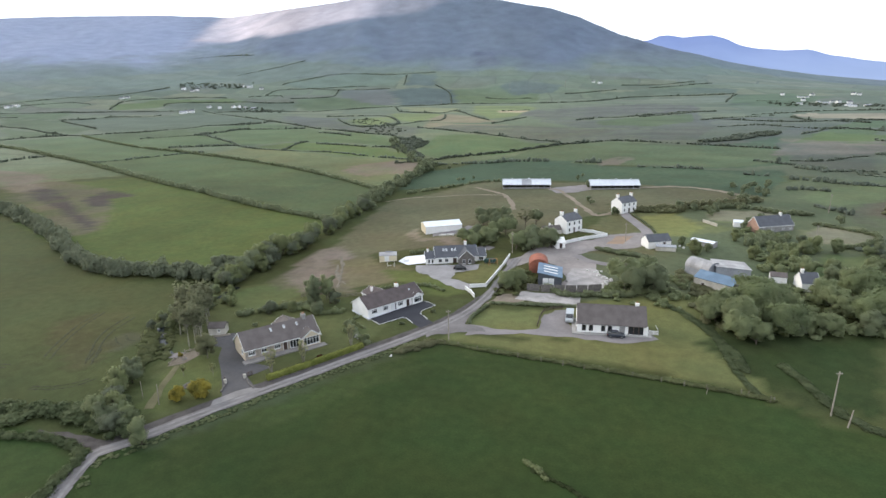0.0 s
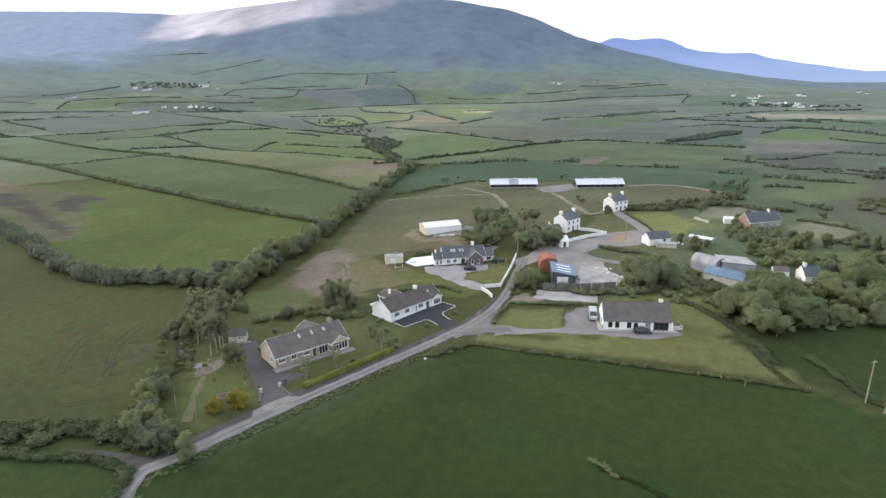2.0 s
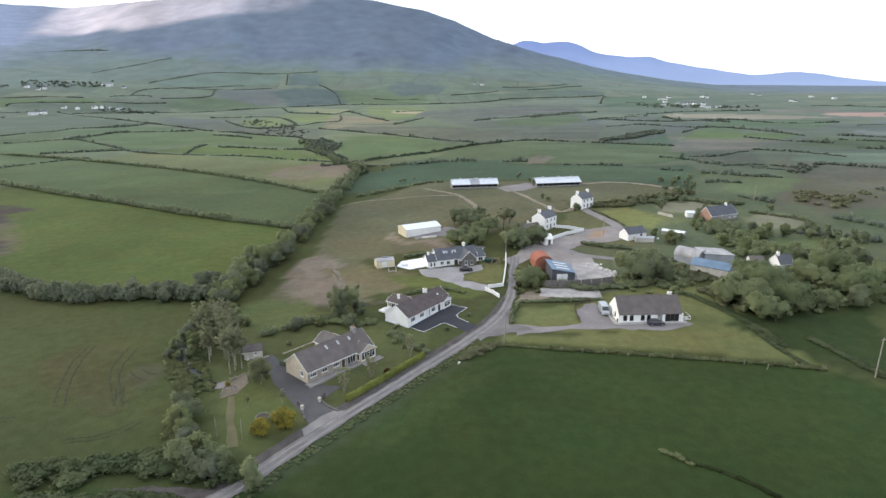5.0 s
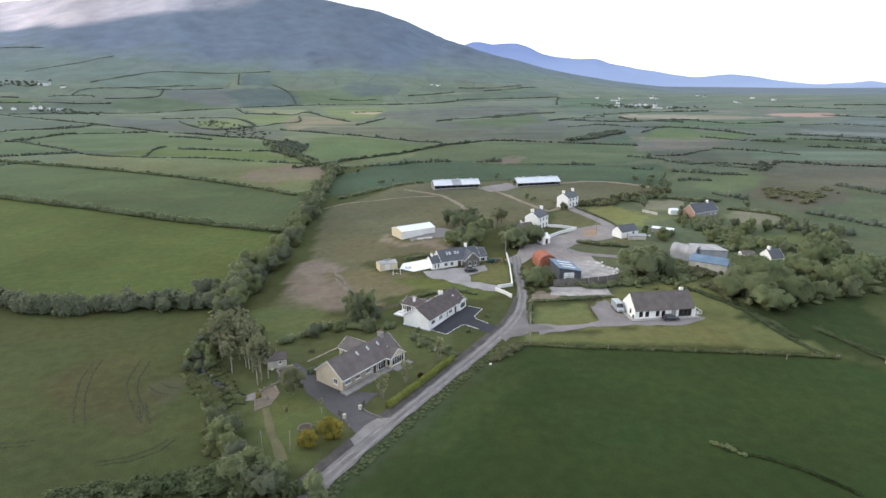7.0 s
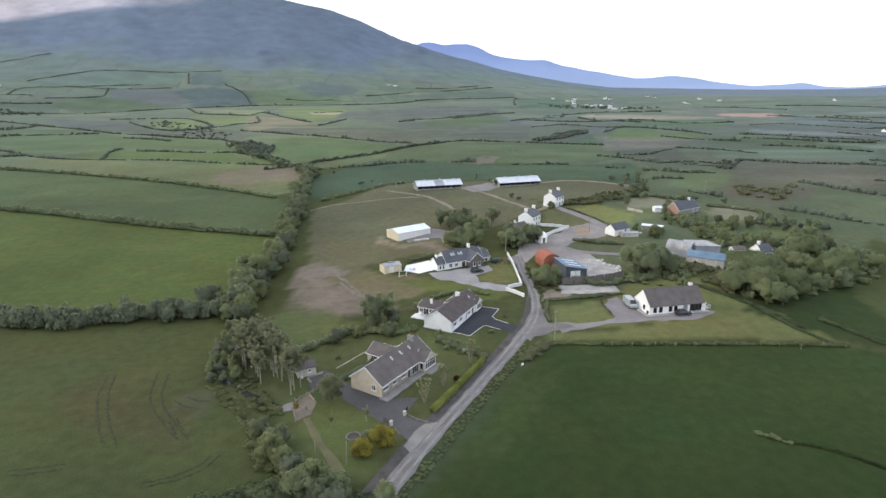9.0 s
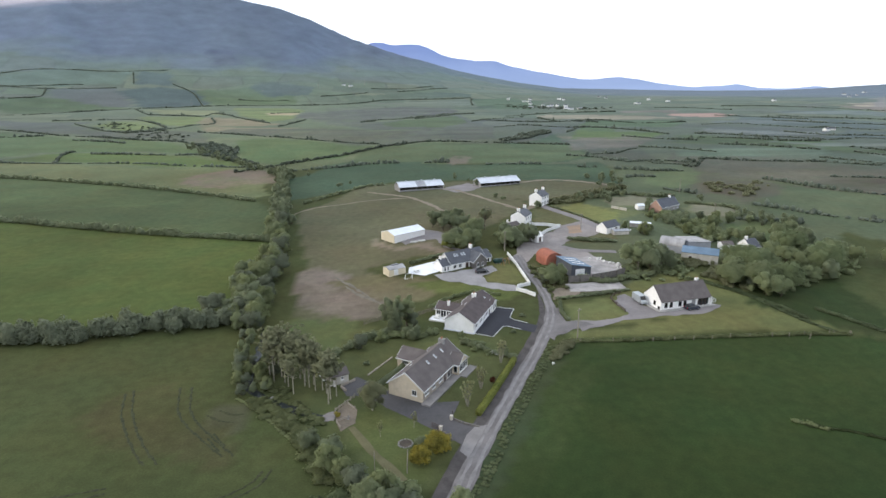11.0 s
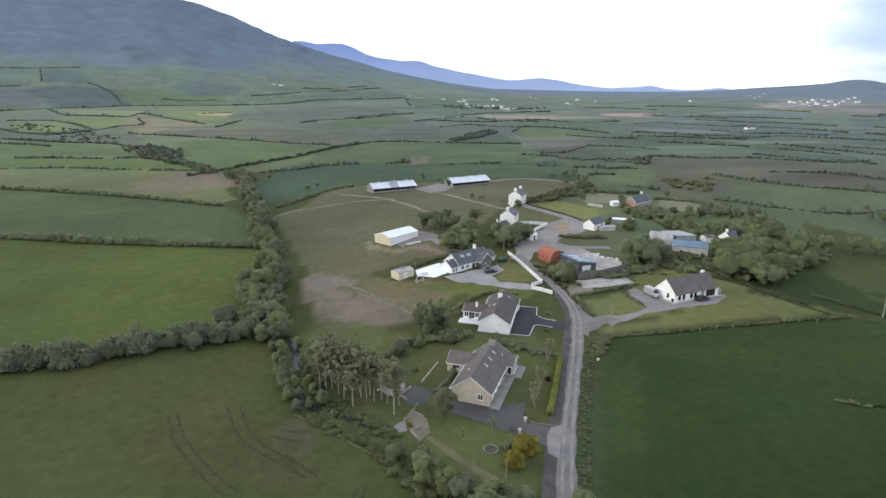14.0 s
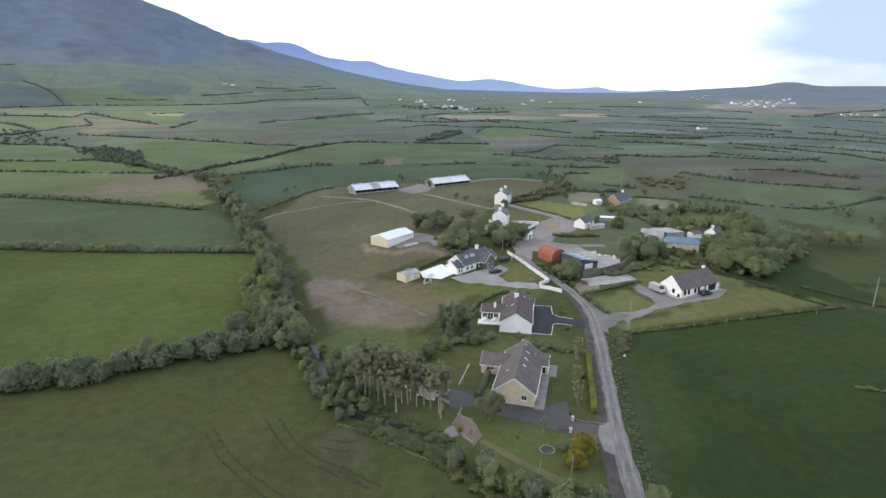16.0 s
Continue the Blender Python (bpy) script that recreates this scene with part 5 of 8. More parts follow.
block_house("cottage_annex", [(103.6, 184.1), (107.9, 183.9)], 3.5, 2.0, 2.8, WHITE, SLATE, None, "low white annex beside the cottage", "outbuilding")
block_house("outbuilding", [(30.7, 216.0), (36.8, 219.9)], 4.0, 2.0, 3.2, BLOCK, SLATE, None, "low slate-roofed outbuilding beside the farmhouse", "outbuilding")
block_house("garage", [(38.2, 200.5), (41.0, 201.9)], 4.0, 2.4, 3.8, WHITE, WHITE, None, "small white gabled shed beside garden wall", "shed", dark_door=0.0)
block_house("lean_to", [(83.1, 217.7), (90.2, 213.4)], 3.0, 1.8, 2.2, GREYWALL, METAL_PALE, None, "low lean-to with white sheet roof in trees", "shed")
block_house("bathing_hut", [(99.5, 244.7), (102.9, 244.7)], 3.0, 2.0, 2.6, WHITE, METAL_PALE, None, "small white outhouse beside the brick house", "shed")


def garden_shed():
    x, y, rot, L = on_line((-18.9, 173.0), (-13.4, 175.7), 4.2)
    ob = empty("garden_shed", pose(x, y, gz(x, y), 0, 0, rot), "cream metal garden shed beside white patio", "shed")
    gable_block(ob, L, 4.2, 2.2, 2.9, CREAM_METAL, METAL_MID, None, over=0.08, verge=0.05)
    part("roof_panel", boxes((-1.0, 1.6, -0.2, 0.9, 2.75, 2.98)), GLASS, ob, "dark solar panel")
    opening_door(ob, -0.5, 1.4, 1.9, 2.1, TRIM)


garden_shed()


def pump_house():
    x, y, rot, L = on_line((-33.9, 105.9), (-30.2, 107.5), 3.0)
    ob = empty("garden_shed", pose(x, y, gz(x, y), 0, 0, rot), "small pale rendered garden hut with slate roof", "shed")
    gable_block(ob, L, 3.2, 2.1, 3.0, BLOCK, SLATE, None, over=0.2)
    window(ob, 0.6, 0.9, 0.6, 0.7, 1.6, 0, 1)


pump_house()

# ---------------------------------------------------------------- road, yards and drives
LANE_LINE = [(-15.0, 66.0), (-8.2, 78.3), (-2.4, 88.9), (2.0, 96.5), (8.7, 108.0), (15.9, 120.7), (21.8, 132.4), (24.6, 141.2), (26.2, 151.0), (26.6, 162.0), (26.6, 174.0), (27.2, 187.0)]
SOUTH_LINE = [(-11.2, 44.6), (-15.2, 52.0), (-17.9, 59.7), (-15.7, 63.5), (-12.8, 67.7)]
LANE_LINE = SOUTH_LINE[:4] + LANE_LINE[1:]


def shift(line, d):
    """The same line, d metres to its left."""
    P = np.array(line)
    T = np.gradient(P, axis=0)
    T /= np.linalg.norm(T, axis=1)[:, None]
    return [tuple(p + d * np.array((-t[1], t[0]))) for p, t in zip(P, T)]


ROAD_SOUTH = [(LANE_LINE[0][0] + k * (LANE_LINE[0][0] - LANE_LINE[1][0]) * 8 - 6 * k * k, LANE_LINE[0][1] + k * (LANE_LINE[0][1] - LANE_LINE[1][1]) * 8) for k in (3, 2, 1)]
ribbon("road", ROAD_SOUTH + LANE_LINE, 3.0, LANE, "narrow dusty grey country lane", 0.09, wobble=0.25)
ribbon("road_shoulder", shift(LANE_LINE[2:12], 2.15), (2.6, 3.3, 3.4, 3.3, 3.0, 2.6, 2.2, 1.6, 0.8), SHOULDER, "dark gritty shoulder beside the lane", 0.042, wobble=0.2)
for off, nm in ((0.72, "wheel_track"), (-0.78, "wheel_track")):
    ribbon(nm, shift(LANE_LINE, off), 0.62, TRACK, "pale worn wheel track on the lane", 0.135, wobble=0.14, cols=2)
patch("yard", [(23.0, 183.6), (27.9, 191.3), (31.4, 202.4), (41.2, 209.4), (50.1, 215.4), (53.7, 222.0), (61.9, 226.9), (68.0, 230.3), (72.0, 214.8), (63.7, 207.3), (51.6, 201.8), (46.0, 195.3), (47.1, 190.8), (52.7, 188.8), (56.9, 164.5), (44.1, 161.8), (46.0, 173.0), (40.8, 184.3), (33.5, 188.1), (27.6, 177.8)], DIRT, "grey-brown farmyard of packed dirt", 0.07, edge=0.7)
patch("yard_slab", [(46.0, 181.0), (52.9, 184.3), (59.6, 173.8), (57.9, 167.2), (47.9, 163.6), (45.8, 171.6)], YARDSLAB, "pale dusty rubble floor beside the farm shed", 0.085, edge=0.7)
patch("yard_apron", [(35.0, 158.4), (52.1, 158.9), (52.4, 152.3), (43.6, 151.6), (34.5, 152.0)], YARDSLAB, "pale worn concrete apron below the farm shed", 0.065, edge=0.4)
patch("clay_patch", [(57.4, 221.8), (63.8, 223.4), (60.5, 212.0), (54.4, 210.6)], CLAY, "orange clay heap spread by the lane", 0.1, edge=0.7)
ribbon("lane", [(70.1, 218.1), (67.7, 231.2), (63.2, 242.8), (59.1, 253.4), (56.0, 264.4)], 4.2, GRAVEL, "grey lane to the upper farmhouse", 0.08)
ribbon("lane", [(46.0, 195.3), (51.0, 190.1), (63.8, 186.7)], 3.0, GRAVEL, "pale lane behind the farmyard", 0.1)
ribbon("farm_track", [(-58.9, 261.3), (-50.3, 273.7), (-37.1, 280.2), (-23.1, 285.2), (-2.7, 285.0)], 1.3, SOIL, "pale earth track across the brown field", 0.06, wobble=0.4, cols=3)
ribbon("farm_track", [(-24.8, 306.7), (-13.4, 295.9), (-2.7, 285.0), (5.7, 266.0), (9.5, 254.1)], 2.4, SOIL, "pale earth track across the brown field", 0.05, wobble=0.7, cols=4)
ribbon("farm_track", [(14.2, 307.5), (21.8, 303.9), (29.6, 288.2), (38.7, 267.5), (47.1, 251.7), (56.0, 264.4)], 2.6, SOIL, "pale earth track to the cattle sheds", 0.05, wobble=0.6, cols=4)
ribbon("farm_track", [(60.9, 318.9), (76.0, 326.3), (91.9, 323.8), (105.1, 313.7), (115.8, 299.1)], 3.2, SOIL, "bare earth bank below dark green field", 0.06, wobble=0.8, cols=4)
patch("shed_yard", [(14.5, 307.4), (32.7, 321.8), (39.7, 312.1), (30.6, 298.8), (21.3, 296.1)], GRAVEL, "grey yard between the cattle sheds", 0.06, edge=0.7)
ribbon("shed_drive", [(-3.0, 221.1), (2.1, 218.4), (3.6, 206.4), (5.9, 199.0), (15.7, 195.4)], 4.5, GRAVEL, "gravel drive from the storage shed", 0.06, wobble=0.4)
patch("shed_apron", [(-13.7, 212.9), (-1.7, 221.7), (4.9, 220.2), (4.5, 209.9), (-4.5, 209.6), (-11.9, 205.0)], GRAVEL, "gravel apron before the storage shed", 0.05, edge=0.7)
patch("gravel_drive", [(-4.8, 171.7), (9.3, 176.2), (15.9, 178.0), (16.4, 172.9), (10.2, 168.8), (11.3, 163.4), (19.2, 159.0), (19.4, 155.1), (11.8, 156.9), (4.6, 162.4), (-2.2, 167.0)], PALEGRAVEL, "pale grey gravel drive curving to the stone house", 0.06, edge=0.7)
patch("patio", [(-12.0, 180.1), (-2.6, 184.5), (-2.5, 174.5), (-7.5, 171.6), (-12.6, 175.0)], PAVING, "bright white paved patio", 0.1)
H2_DRIVE = [(0.4, 129.2), (10.0, 143.5), (14.4, 141.5), (12.0, 136.5), (12.6, 134.6), (15.6, 132.0), (19.0, 129.6), (16.4, 125.8), (13.0, 128.3), (9.9, 130.8), (8.7, 130.6), (4.9, 125.0), (0.4, 127.6)]


def cornered(pts):
    """The same line with points close to its corners, so that it bends only there."""
    P = [np.array(p) for p in pts]
    out = [tuple(P[0])]
    for a, b, c in zip(P, P[1:], P[2:]):
        out += [tuple(b + (a - b) * 0.3 / np.linalg.norm(a - b)), tuple(b), tuple(b + (c - b) * 0.3 / np.linalg.norm(c - b))]
    return out + [tuple(P[-1])]


patch("asphalt_drive", H2_DRIVE, ASPHALT_NEW, "fresh black asphalt drive before white bungalow", 0.08)
for pts in (H2_DRIVE[1:6], H2_DRIVE[8:13]):
    ribbon("kerb", cornered(pts), 0.15, TRIM, "white painted kerb edging the drive", 0.16, "kerb", wobble=0.0, cols=2, step=0.8)
patch("tarmac_drive", [(-22.7, 103.2), (-15.9, 99.0), (-14.0, 97.0), (-8.0, 96.8), (-10.4, 91.2), (-7.0, 88.8), (-5.7, 89.3), (-9.9, 82.6), (-12.3, 85.5), (-18.0, 91.7), (-22.8, 96.4), (-25.9, 101.3), (-30.4, 101.4), (-32.0, 105.6), (-28.5, 109.3)], TARMAC, "dark tarmac drive before the cream bungalow", 0.07)
patch("entrance_slab", [(-10.6, 80.8), (-8.6, 85.4), (-6.7, 87.6), (-4.3, 87.9), (-9.4, 78.7)], ENTRANCE, "pale concrete slab at the drive entrance", 0.15)
patch("lane_junction", [(18.1, 123.0), (21.5, 131.3), (25.1, 139.7), (27.5, 141.2), (26.5, 136.6), (26.6, 131.6), (31.4, 130.8), (32.6, 129.1), (26.4, 126.8), (21.7, 124.2), (19.2, 121.1)], LANE, "widened grey lane junction", 0.075, edge=0.6)
patch("junction_dirt", [(29.5, 154.2), (33.6, 155.5), (38.0, 152.9), (35.7, 149.6), (30.5, 147.8), (27.4, 146.5)], GRITTY, "orange-brown dirt at the field entrance", 0.05, edge=0.6)
patch("lawn_drive", [(27.7, 131.5), (35.3, 131.6), (44.2, 133.9), (45.1, 139.4), (44.0, 143.4), (46.9, 147.0), (49.7, 148.1), (51.3, 141.0), (53.9, 137.0), (70.7, 139.4), (73.2, 137.0), (71.9, 135.2), (65.5, 132.6), (56.9, 132.0), (48.1, 131.4), (41.0, 130.4), (34.9, 128.5), (28.5, 125.6)], GRAVEL, "grey gravel drive before the lawn bungalow", 0.06, edge=0.7)
patch("garden_terrace", [(-32.3, 96.4), (-30.0, 99.3), (-28.6, 96.0), (-28.8, 92.5), (-28.6, 91.4), (-31.0, 89.6), (-31.9, 92.6)], GRITTY, "brown gravel terrace at the garden corner", 0.05, edge=0.4)
patch("paved_corner", [(-35.8, 94.5), (-34.0, 96.2), (-32.4, 96.5), (-32.3, 93.3), (-34.4, 92.6)], GRAVEL, "grey stone paving beside the stream", 0.06, edge=0.4)
ribbon("stream", [(-52.2, 139.4), (-51.7, 127.0), (-51.5, 119.4), (-51.1, 111.8), (-50.2, 107.1), (-47.5, 103.7), (-44.2, 100.8), (-39.7, 97.0), (-35.0, 94.4)], 1.7, WATER, "narrow dark stream between bushes", 0.06, "stream", wobble=0.5)
ribbon("grass_path", [(-20.8, 74.2), (-23.2, 78.6), (-25.6, 83.1), (-27.6, 87.0), (-29.2, 90.6)], 1.6, PALEGRASS, "worn grass path along the garden edge", 0.04, wobble=0.3, cols=3)
ribbon("tyre_track", [(-75.1, 108.0), (-72.6, 99.5), (-67.1, 89.2), (-63.3, 83.7)], 0.44, TRODDEN, "faint dark tyre track in the pasture", 0.03, wobble=0.15, cols=2, step=0.6)
ribbon("tyre_track", [(-64.8, 109.2), (-62.3, 99.5), (-58.2, 93.1), (-50.9, 84.5)], 0.44, TRODDEN, "faint dark tyre track in the pasture", 0.03, wobble=0.15, cols=2, step=0.6)
ribbon("farm_track", [(-16.3, 62.9), (-21.8, 62.3), (-28.5, 62.0), (-34.3, 60.9)], 2.2, SHOULDER, "short dark earth track beside the pasture hedge", 0.05, wobble=0.4, cols=3)
for line in ([(-73.9, 109.2), (-70.6, 99.5), (-65.7, 90.2), (-61.1, 83.7)], [(-62.5, 109.2), (-60.0, 99.5), (-56.0, 93.1), (-49.0, 84.5)]):
    ribbon("tyre_track", line, 0.44, TRODDEN, "faint dark tyre track in the pasture", 0.03, wobble=0.15, cols=2, step=0.6)

for line in ([(-36.2, 177.0), (-28.8, 164.2), (-20.6, 147.2)], [(-32.6, 168.2), (-26.5, 156.9), (-19.8, 150.8)]):
    ribbon("farm_track", line, 0.7, RUT, "churned earth rut in the bare field corner", 0.05, wobble=0.5, cols=3, step=1.2)
for line in ([(-51.8, 72.1), (-46.7, 73.7), (-43.3, 76.6), (-42.0, 80.0)], [(-52.1, 73.1), (-47.4, 74.8), (-44.6, 77.4), (-43.4, 79.7)], [(-75.4, 77.1), (-71.2, 77.8), (-67.0, 78.6)], [(-74.6, 75.9), (-70.4, 76.5), (-66.7, 77.3)], [(-54.6, 99.2), (-51.8, 97.5), (-49.8, 97.5)], [(-56.7, 97.8), (-53.5, 95.5), (-51.1, 94.8)], [(-53.9, 91.6), (-51.1, 87.3)], [(-54.6, 90.3), (-51.7, 85.8)]):
    ribbon("tyre_track", line, 0.44, TRODDEN, "faint dark tyre track in the pasture", 0.03, wobble=0.15, cols=2, step=0.6)

# ---------------------------------------------------------------- plants
LEAF_DARK = leafmat("dark_leaf", (0.212, 0.242, 0.149), (0.262, 0.293, 0.171), 0.16)
LEAF_MID = leafmat("mid_leaf", (0.237, 0.272, 0.151), (0.291, 0.326, 0.174), 0.16)
LEAF_PALE = leafmat("pale_leaf", (0.232, 0.262, 0.130), (0.288, 0.318, 0.158), 0.16)
LEAF_WILLOW = leafmat("grey_willow_leaf", (0.177, 0.201, 0.138), (0.222, 0.246, 0.161), 0.16)
LEAF_SAPLING = leafmat("sapling_leaf", (0.287, 0.291, 0.154), (0.414, 0.414, 0.231), 0.16)
LEAF_BROWN = leafmat("brown_green_needle", (0.197, 0.203, 0.114), (0.269, 0.272, 0.159), 0.18)
LEAF_PINE = leafmat("pine_needles", (0.245, 0.254, 0.156), (0.364, 0.372, 0.228), 0.2)
LEAF_GRASS = leafmat("long_grass", (0.136, 0.156, 0.074), (0.222, 0.244, 0.118), 0.2)
LEAF_VERGE = leafmat("verge_grass", (0.138, 0.166, 0.084), (0.190, 0.220, 0.114), 0.18)
LEAF_BRAMBLE = leafmat("bramble_leaf", (0.105, 0.135, 0.068), (0.160, 0.190, 0.098), 0.2)
LEAF_WOOD = leafmat("wood_leaf", (0.190, 0.228, 0.122), (0.246, 0.288, 0.148), 0.2)
LEAF_LIME = leafmat("clipped_yellow_green", (0.175, 0.205, 0.055), (0.335, 0.350, 0.105))
GORSE = leafmat("gorse_bloom", (0.165, 0.155, 0.04), (0.50, 0.42, 0.085), 0.3)
BLOSSOM = leafmat("white_blossom", (0.12, 0.14, 0.07), (0.55, 0.56, 0.46), 0.3)
BARK = mat("bark", (0.15, 0.125, 0.095), (0.085, 0.07, 0.055), 1.5, 0.95, 0.4, 8)
BARK_PALE = mat("pale_bark", (0.34, 0.32, 0.25), (0.22, 0.2, 0.155), 1.5, 0.95, 0.3, 8)
RNG = np.random.RandomState(11)


def clump(seed, leaves=150, sub=2, leaf=0.22, core=0.86):
    """A unit ball of leaves round a lumpy core: arrays of vertices and triangles."""
    rs = np.random.RandomState(seed)
    bm = bmesh.new()
    bmesh.ops.create_icosphere(bm, subdivisions=sub, radius=1.0)
    bm.verts.ensure_lookup_table()
    off = Vector(rs.uniform(-50, 50, 3))
    V = []
    for v in bm.verts:
        k = core * (0.8 + 0.55 * noise.noise(v.co * 1.7 + off) + 0.25 * noise.noise(v.co * 4.1 + off))
        V.append(v.co * k)
    F = [[v.index for v in f.verts] for f in bm.faces]
    bm.free()
    V = [np.array(V)]
    F = [np.array(F)]
    if leaves:
        d = rs.normal(size=(leaves, 3))
        d /= np.linalg.norm(d, axis=1)[:, None]
        d[:, 2] = np.where(d[:, 2] < -0.45, -d[:, 2], d[:, 2])
        lump = np.array([noise.noise(Vector(q) * 1.7 + off) for q in d])
        c = d * (core * (0.86 + 0.55 * lump) + rs.uniform(-0.06, 0.2, leaves))[:, None]
        a = rs.normal(size=(leaves, 3))
        a -= d * (a * d).sum(1)[:, None] * 0.7
        a /= np.linalg.norm(a, axis=1)[:, None]
        b = np.cross(d, a)
        s = (leaf * rs.uniform(0.6, 1.3, leaves))[:, None]
        q = np.stack([c - a * s - b * s * 0.45, c + a * s - b * s * 0.45, c + b * s * 0.9 + d * s * 0.35], 1).reshape(-1, 3)
        n0 = len(V[0])
        i = n0 + np.arange(leaves) * 3
        V.append(q)
        F.append(np.stack([i, i + 1, i + 2], -1))
    return np.concatenate(V), np.concatenate(F)


FINE = [clump(k, 265, 1, 0.145, 0.84) for k in range(6)]
WISP = [clump(60 + k, 170, 1, 0.15, 0.5) for k in range(4)]
SOFT = [clump(70 + k, 400, 1, 0.108, 0.84) for k in range(5)]
MEDIUM = [clump(80 + k, 175, 1, 0.155, 0.84) for k in range(6)]
COARSE = [clump(20 + k, 78, 1, 0.25, 0.74) for k in range(5)]
LOW = [clump(40 + k, 0, 1, 0.3, 1.0) for k in range(5)]


def gather(kinds, spots, rs):
    """Many clumps at (x, y, z, rx, ry, rz) as one pair of arrays."""
    VV, FF, NN, n = [], [], [], 0
    for x, y, z, sx, sy, sz in spots:
        V, F = kinds[rs.randint(len(kinds))]
        a = rs.uniform(0, 6.28)
        c, s = math.cos(a), math.sin(a)
        R = np.array([[c, -s, 0], [s, c, 0], [0, 0, 1]])
        q = V @ R.T
        VV.append(q * (sx, sy, sz) + (x, y, z))
        NN.append(q / (sx, sy, sz) * sx + (0, 0, 0.25))
        FF.append(F + n)
        n += len(V)
    return np.concatenate(VV), np.concatenate(FF), np.concatenate(NN)


def unit(N):
    return N / np.maximum(np.linalg.norm(N, axis=1), 1e-6)[:, None]


SEED = [100]


def hedge(pts, w, h, label, material=None, kinds=None, gap=0.0, step=None, category="hedge", name="hedge", kind="", rough=0.3):
    """A row of overlapping bushes along a line."""
    SEED[0] += 1
    rs = np.random.RandomState(SEED[0])
    kinds = kinds or FINE
    step = step or max(0.55 * min(w, h * 1.4), 0.7)
    P = smooth_path(pts, step)
    spots = []
    for p in P:
        if rs.rand() < gap:
            continue
        for k in range(1 if w < 3.2 else 2):
            hh = h * rs.uniform(1 - rough, 1 + rough)
            ww = w * rs.uniform(0.42, 0.62) if w < 3.2 else w * rs.uniform(0.3, 0.42)
            x, y = p + rs.normal(size=2) * w * (0.08 if w < 3.2 else 0.2)
            spots.append((x, y, gz(x, y) + hh * 0.42, ww, ww, hh * 0.62))
    if kinds is not FINE or len(spots) < 16:
        V, F, N = gather(kinds, spots, rs)
        me = soup(name, V, F, material or LEAF_MID, normals=unit(unit(N) + 0.45 * rs.normal(size=N.shape)))
        return tagged(new(name, me), label, category, kind=kind)
    # a long hedge is a row of separate shrubs
    x0, y0 = spots[0][:2]
    z0 = gz(x0, y0)
    ob = tagged(new(name), label, category, kind=kind)
    ob.matrix_basis = pose(x0, y0, z0)
    for k in range(0, len(spots), 9):
        V, F, N = gather(kinds, spots[k:k + 9], rs)
        c = new("shrub", soup("shrub", V - (x0, y0, z0), F, material or LEAF_MID, normals=unit(unit(N) + 0.45 * rs.normal(size=N.shape))))
        c.parent = ob
    return ob


def clipped_hedge(pts, w, h, label, material, dense=70):
    """A hedge cut to a box: a solid heart, wrapped in small leaves, with softly worn edges."""
    SEED[0] += 1
    rs = np.random.RandomState(SEED[0])
    P = smooth_path(pts, 0.5)
    T = np.gradient(P, axis=0)
    T /= np.linalg.norm(T, axis=1)[:, None]
    N = np.stack([-T[:, 1], T[:, 0]], -1)
    ring = [(-0.46, -0.2), (-0.5, 0.5), (-0.44, 0.92), (-0.28, 1.0), (0.28, 1.0), (0.44, 0.92), (0.5, 0.5), (0.46, -0.2)]
    V = []
    for p, nn in zip(P, N):
        for a, b in ring:
            k = 0.9 + 0.08 * rs.normal()
            x, y = p + nn * a * w * k
            V.append((x, y, gz(p[0], p[1]) + b * h * (0.95 + 0.03 * rs.normal())))
    m = len(ring)
    F = []
    for i in range(len(P) - 1):
        for k in range(m - 1):
            a = i * m + k
            F += [(a, a + m, a + m + 1), (a, a + m + 1, a + 1)]
    for i in (0, (len(P) - 1) * m):
        F += [(i, i + k, i + k + 1) for k in range(1, m - 1)]
    V = np.array(V)
    tri = V[np.array(F)]
    cr = np.cross(tri[:, 1] - tri[:, 0], tri[:, 2] - tri[:, 0])
    area = np.linalg.norm(cr, axis=1) / 2
    n = int(area.sum() * dense)
    pick = rs.choice(len(F), n, p=area / area.sum())
    u, v = rs.rand(n, 1), rs.rand(n, 1)
    flip = (u + v) > 1
    u, v = np.where(flip, 1 - u, u), np.where(flip, 1 - v, v)
    c = tri[pick, 0] * (1 - u - v) + tri[pick, 1] * u + tri[pick, 2] * v
    mid = np.array([(*P[np.argmin(((P - q[:2]) ** 2).sum(1))], 0) for q in c])
    out = unit((c - mid) * (1, 1, 0) / w + (0, 0, 0.6))
    a = unit(rs.normal(size=(n, 3)))
    b = unit(np.cross(out, a))
    z = 0.11 * rs.uniform(0.6, 1.3, (n, 1))
    c = c + out * rs.uniform(-0.02, 0.09, (n, 1))
    L = np.stack([c - a * z, c + a * z, c + b * z * 1.6], 1).reshape(-1, 3)
    NN = np.concatenate([unit((V - np.repeat(np.c_[P, [gz(*q) for q in P]], m, 0)) * (1, 1, 0.6)), np.repeat(out, 3, 0)])
    F = np.concatenate([np.array(F), len(V) + np.arange(3 * n).reshape(-1, 3)])
    me = soup("hedge", np.concatenate([V, L]), F, material, normals=unit(NN + 0.3 * rs.normal(size=NN.shape)))
    return tagged(new("hedge", me), label, "hedge")


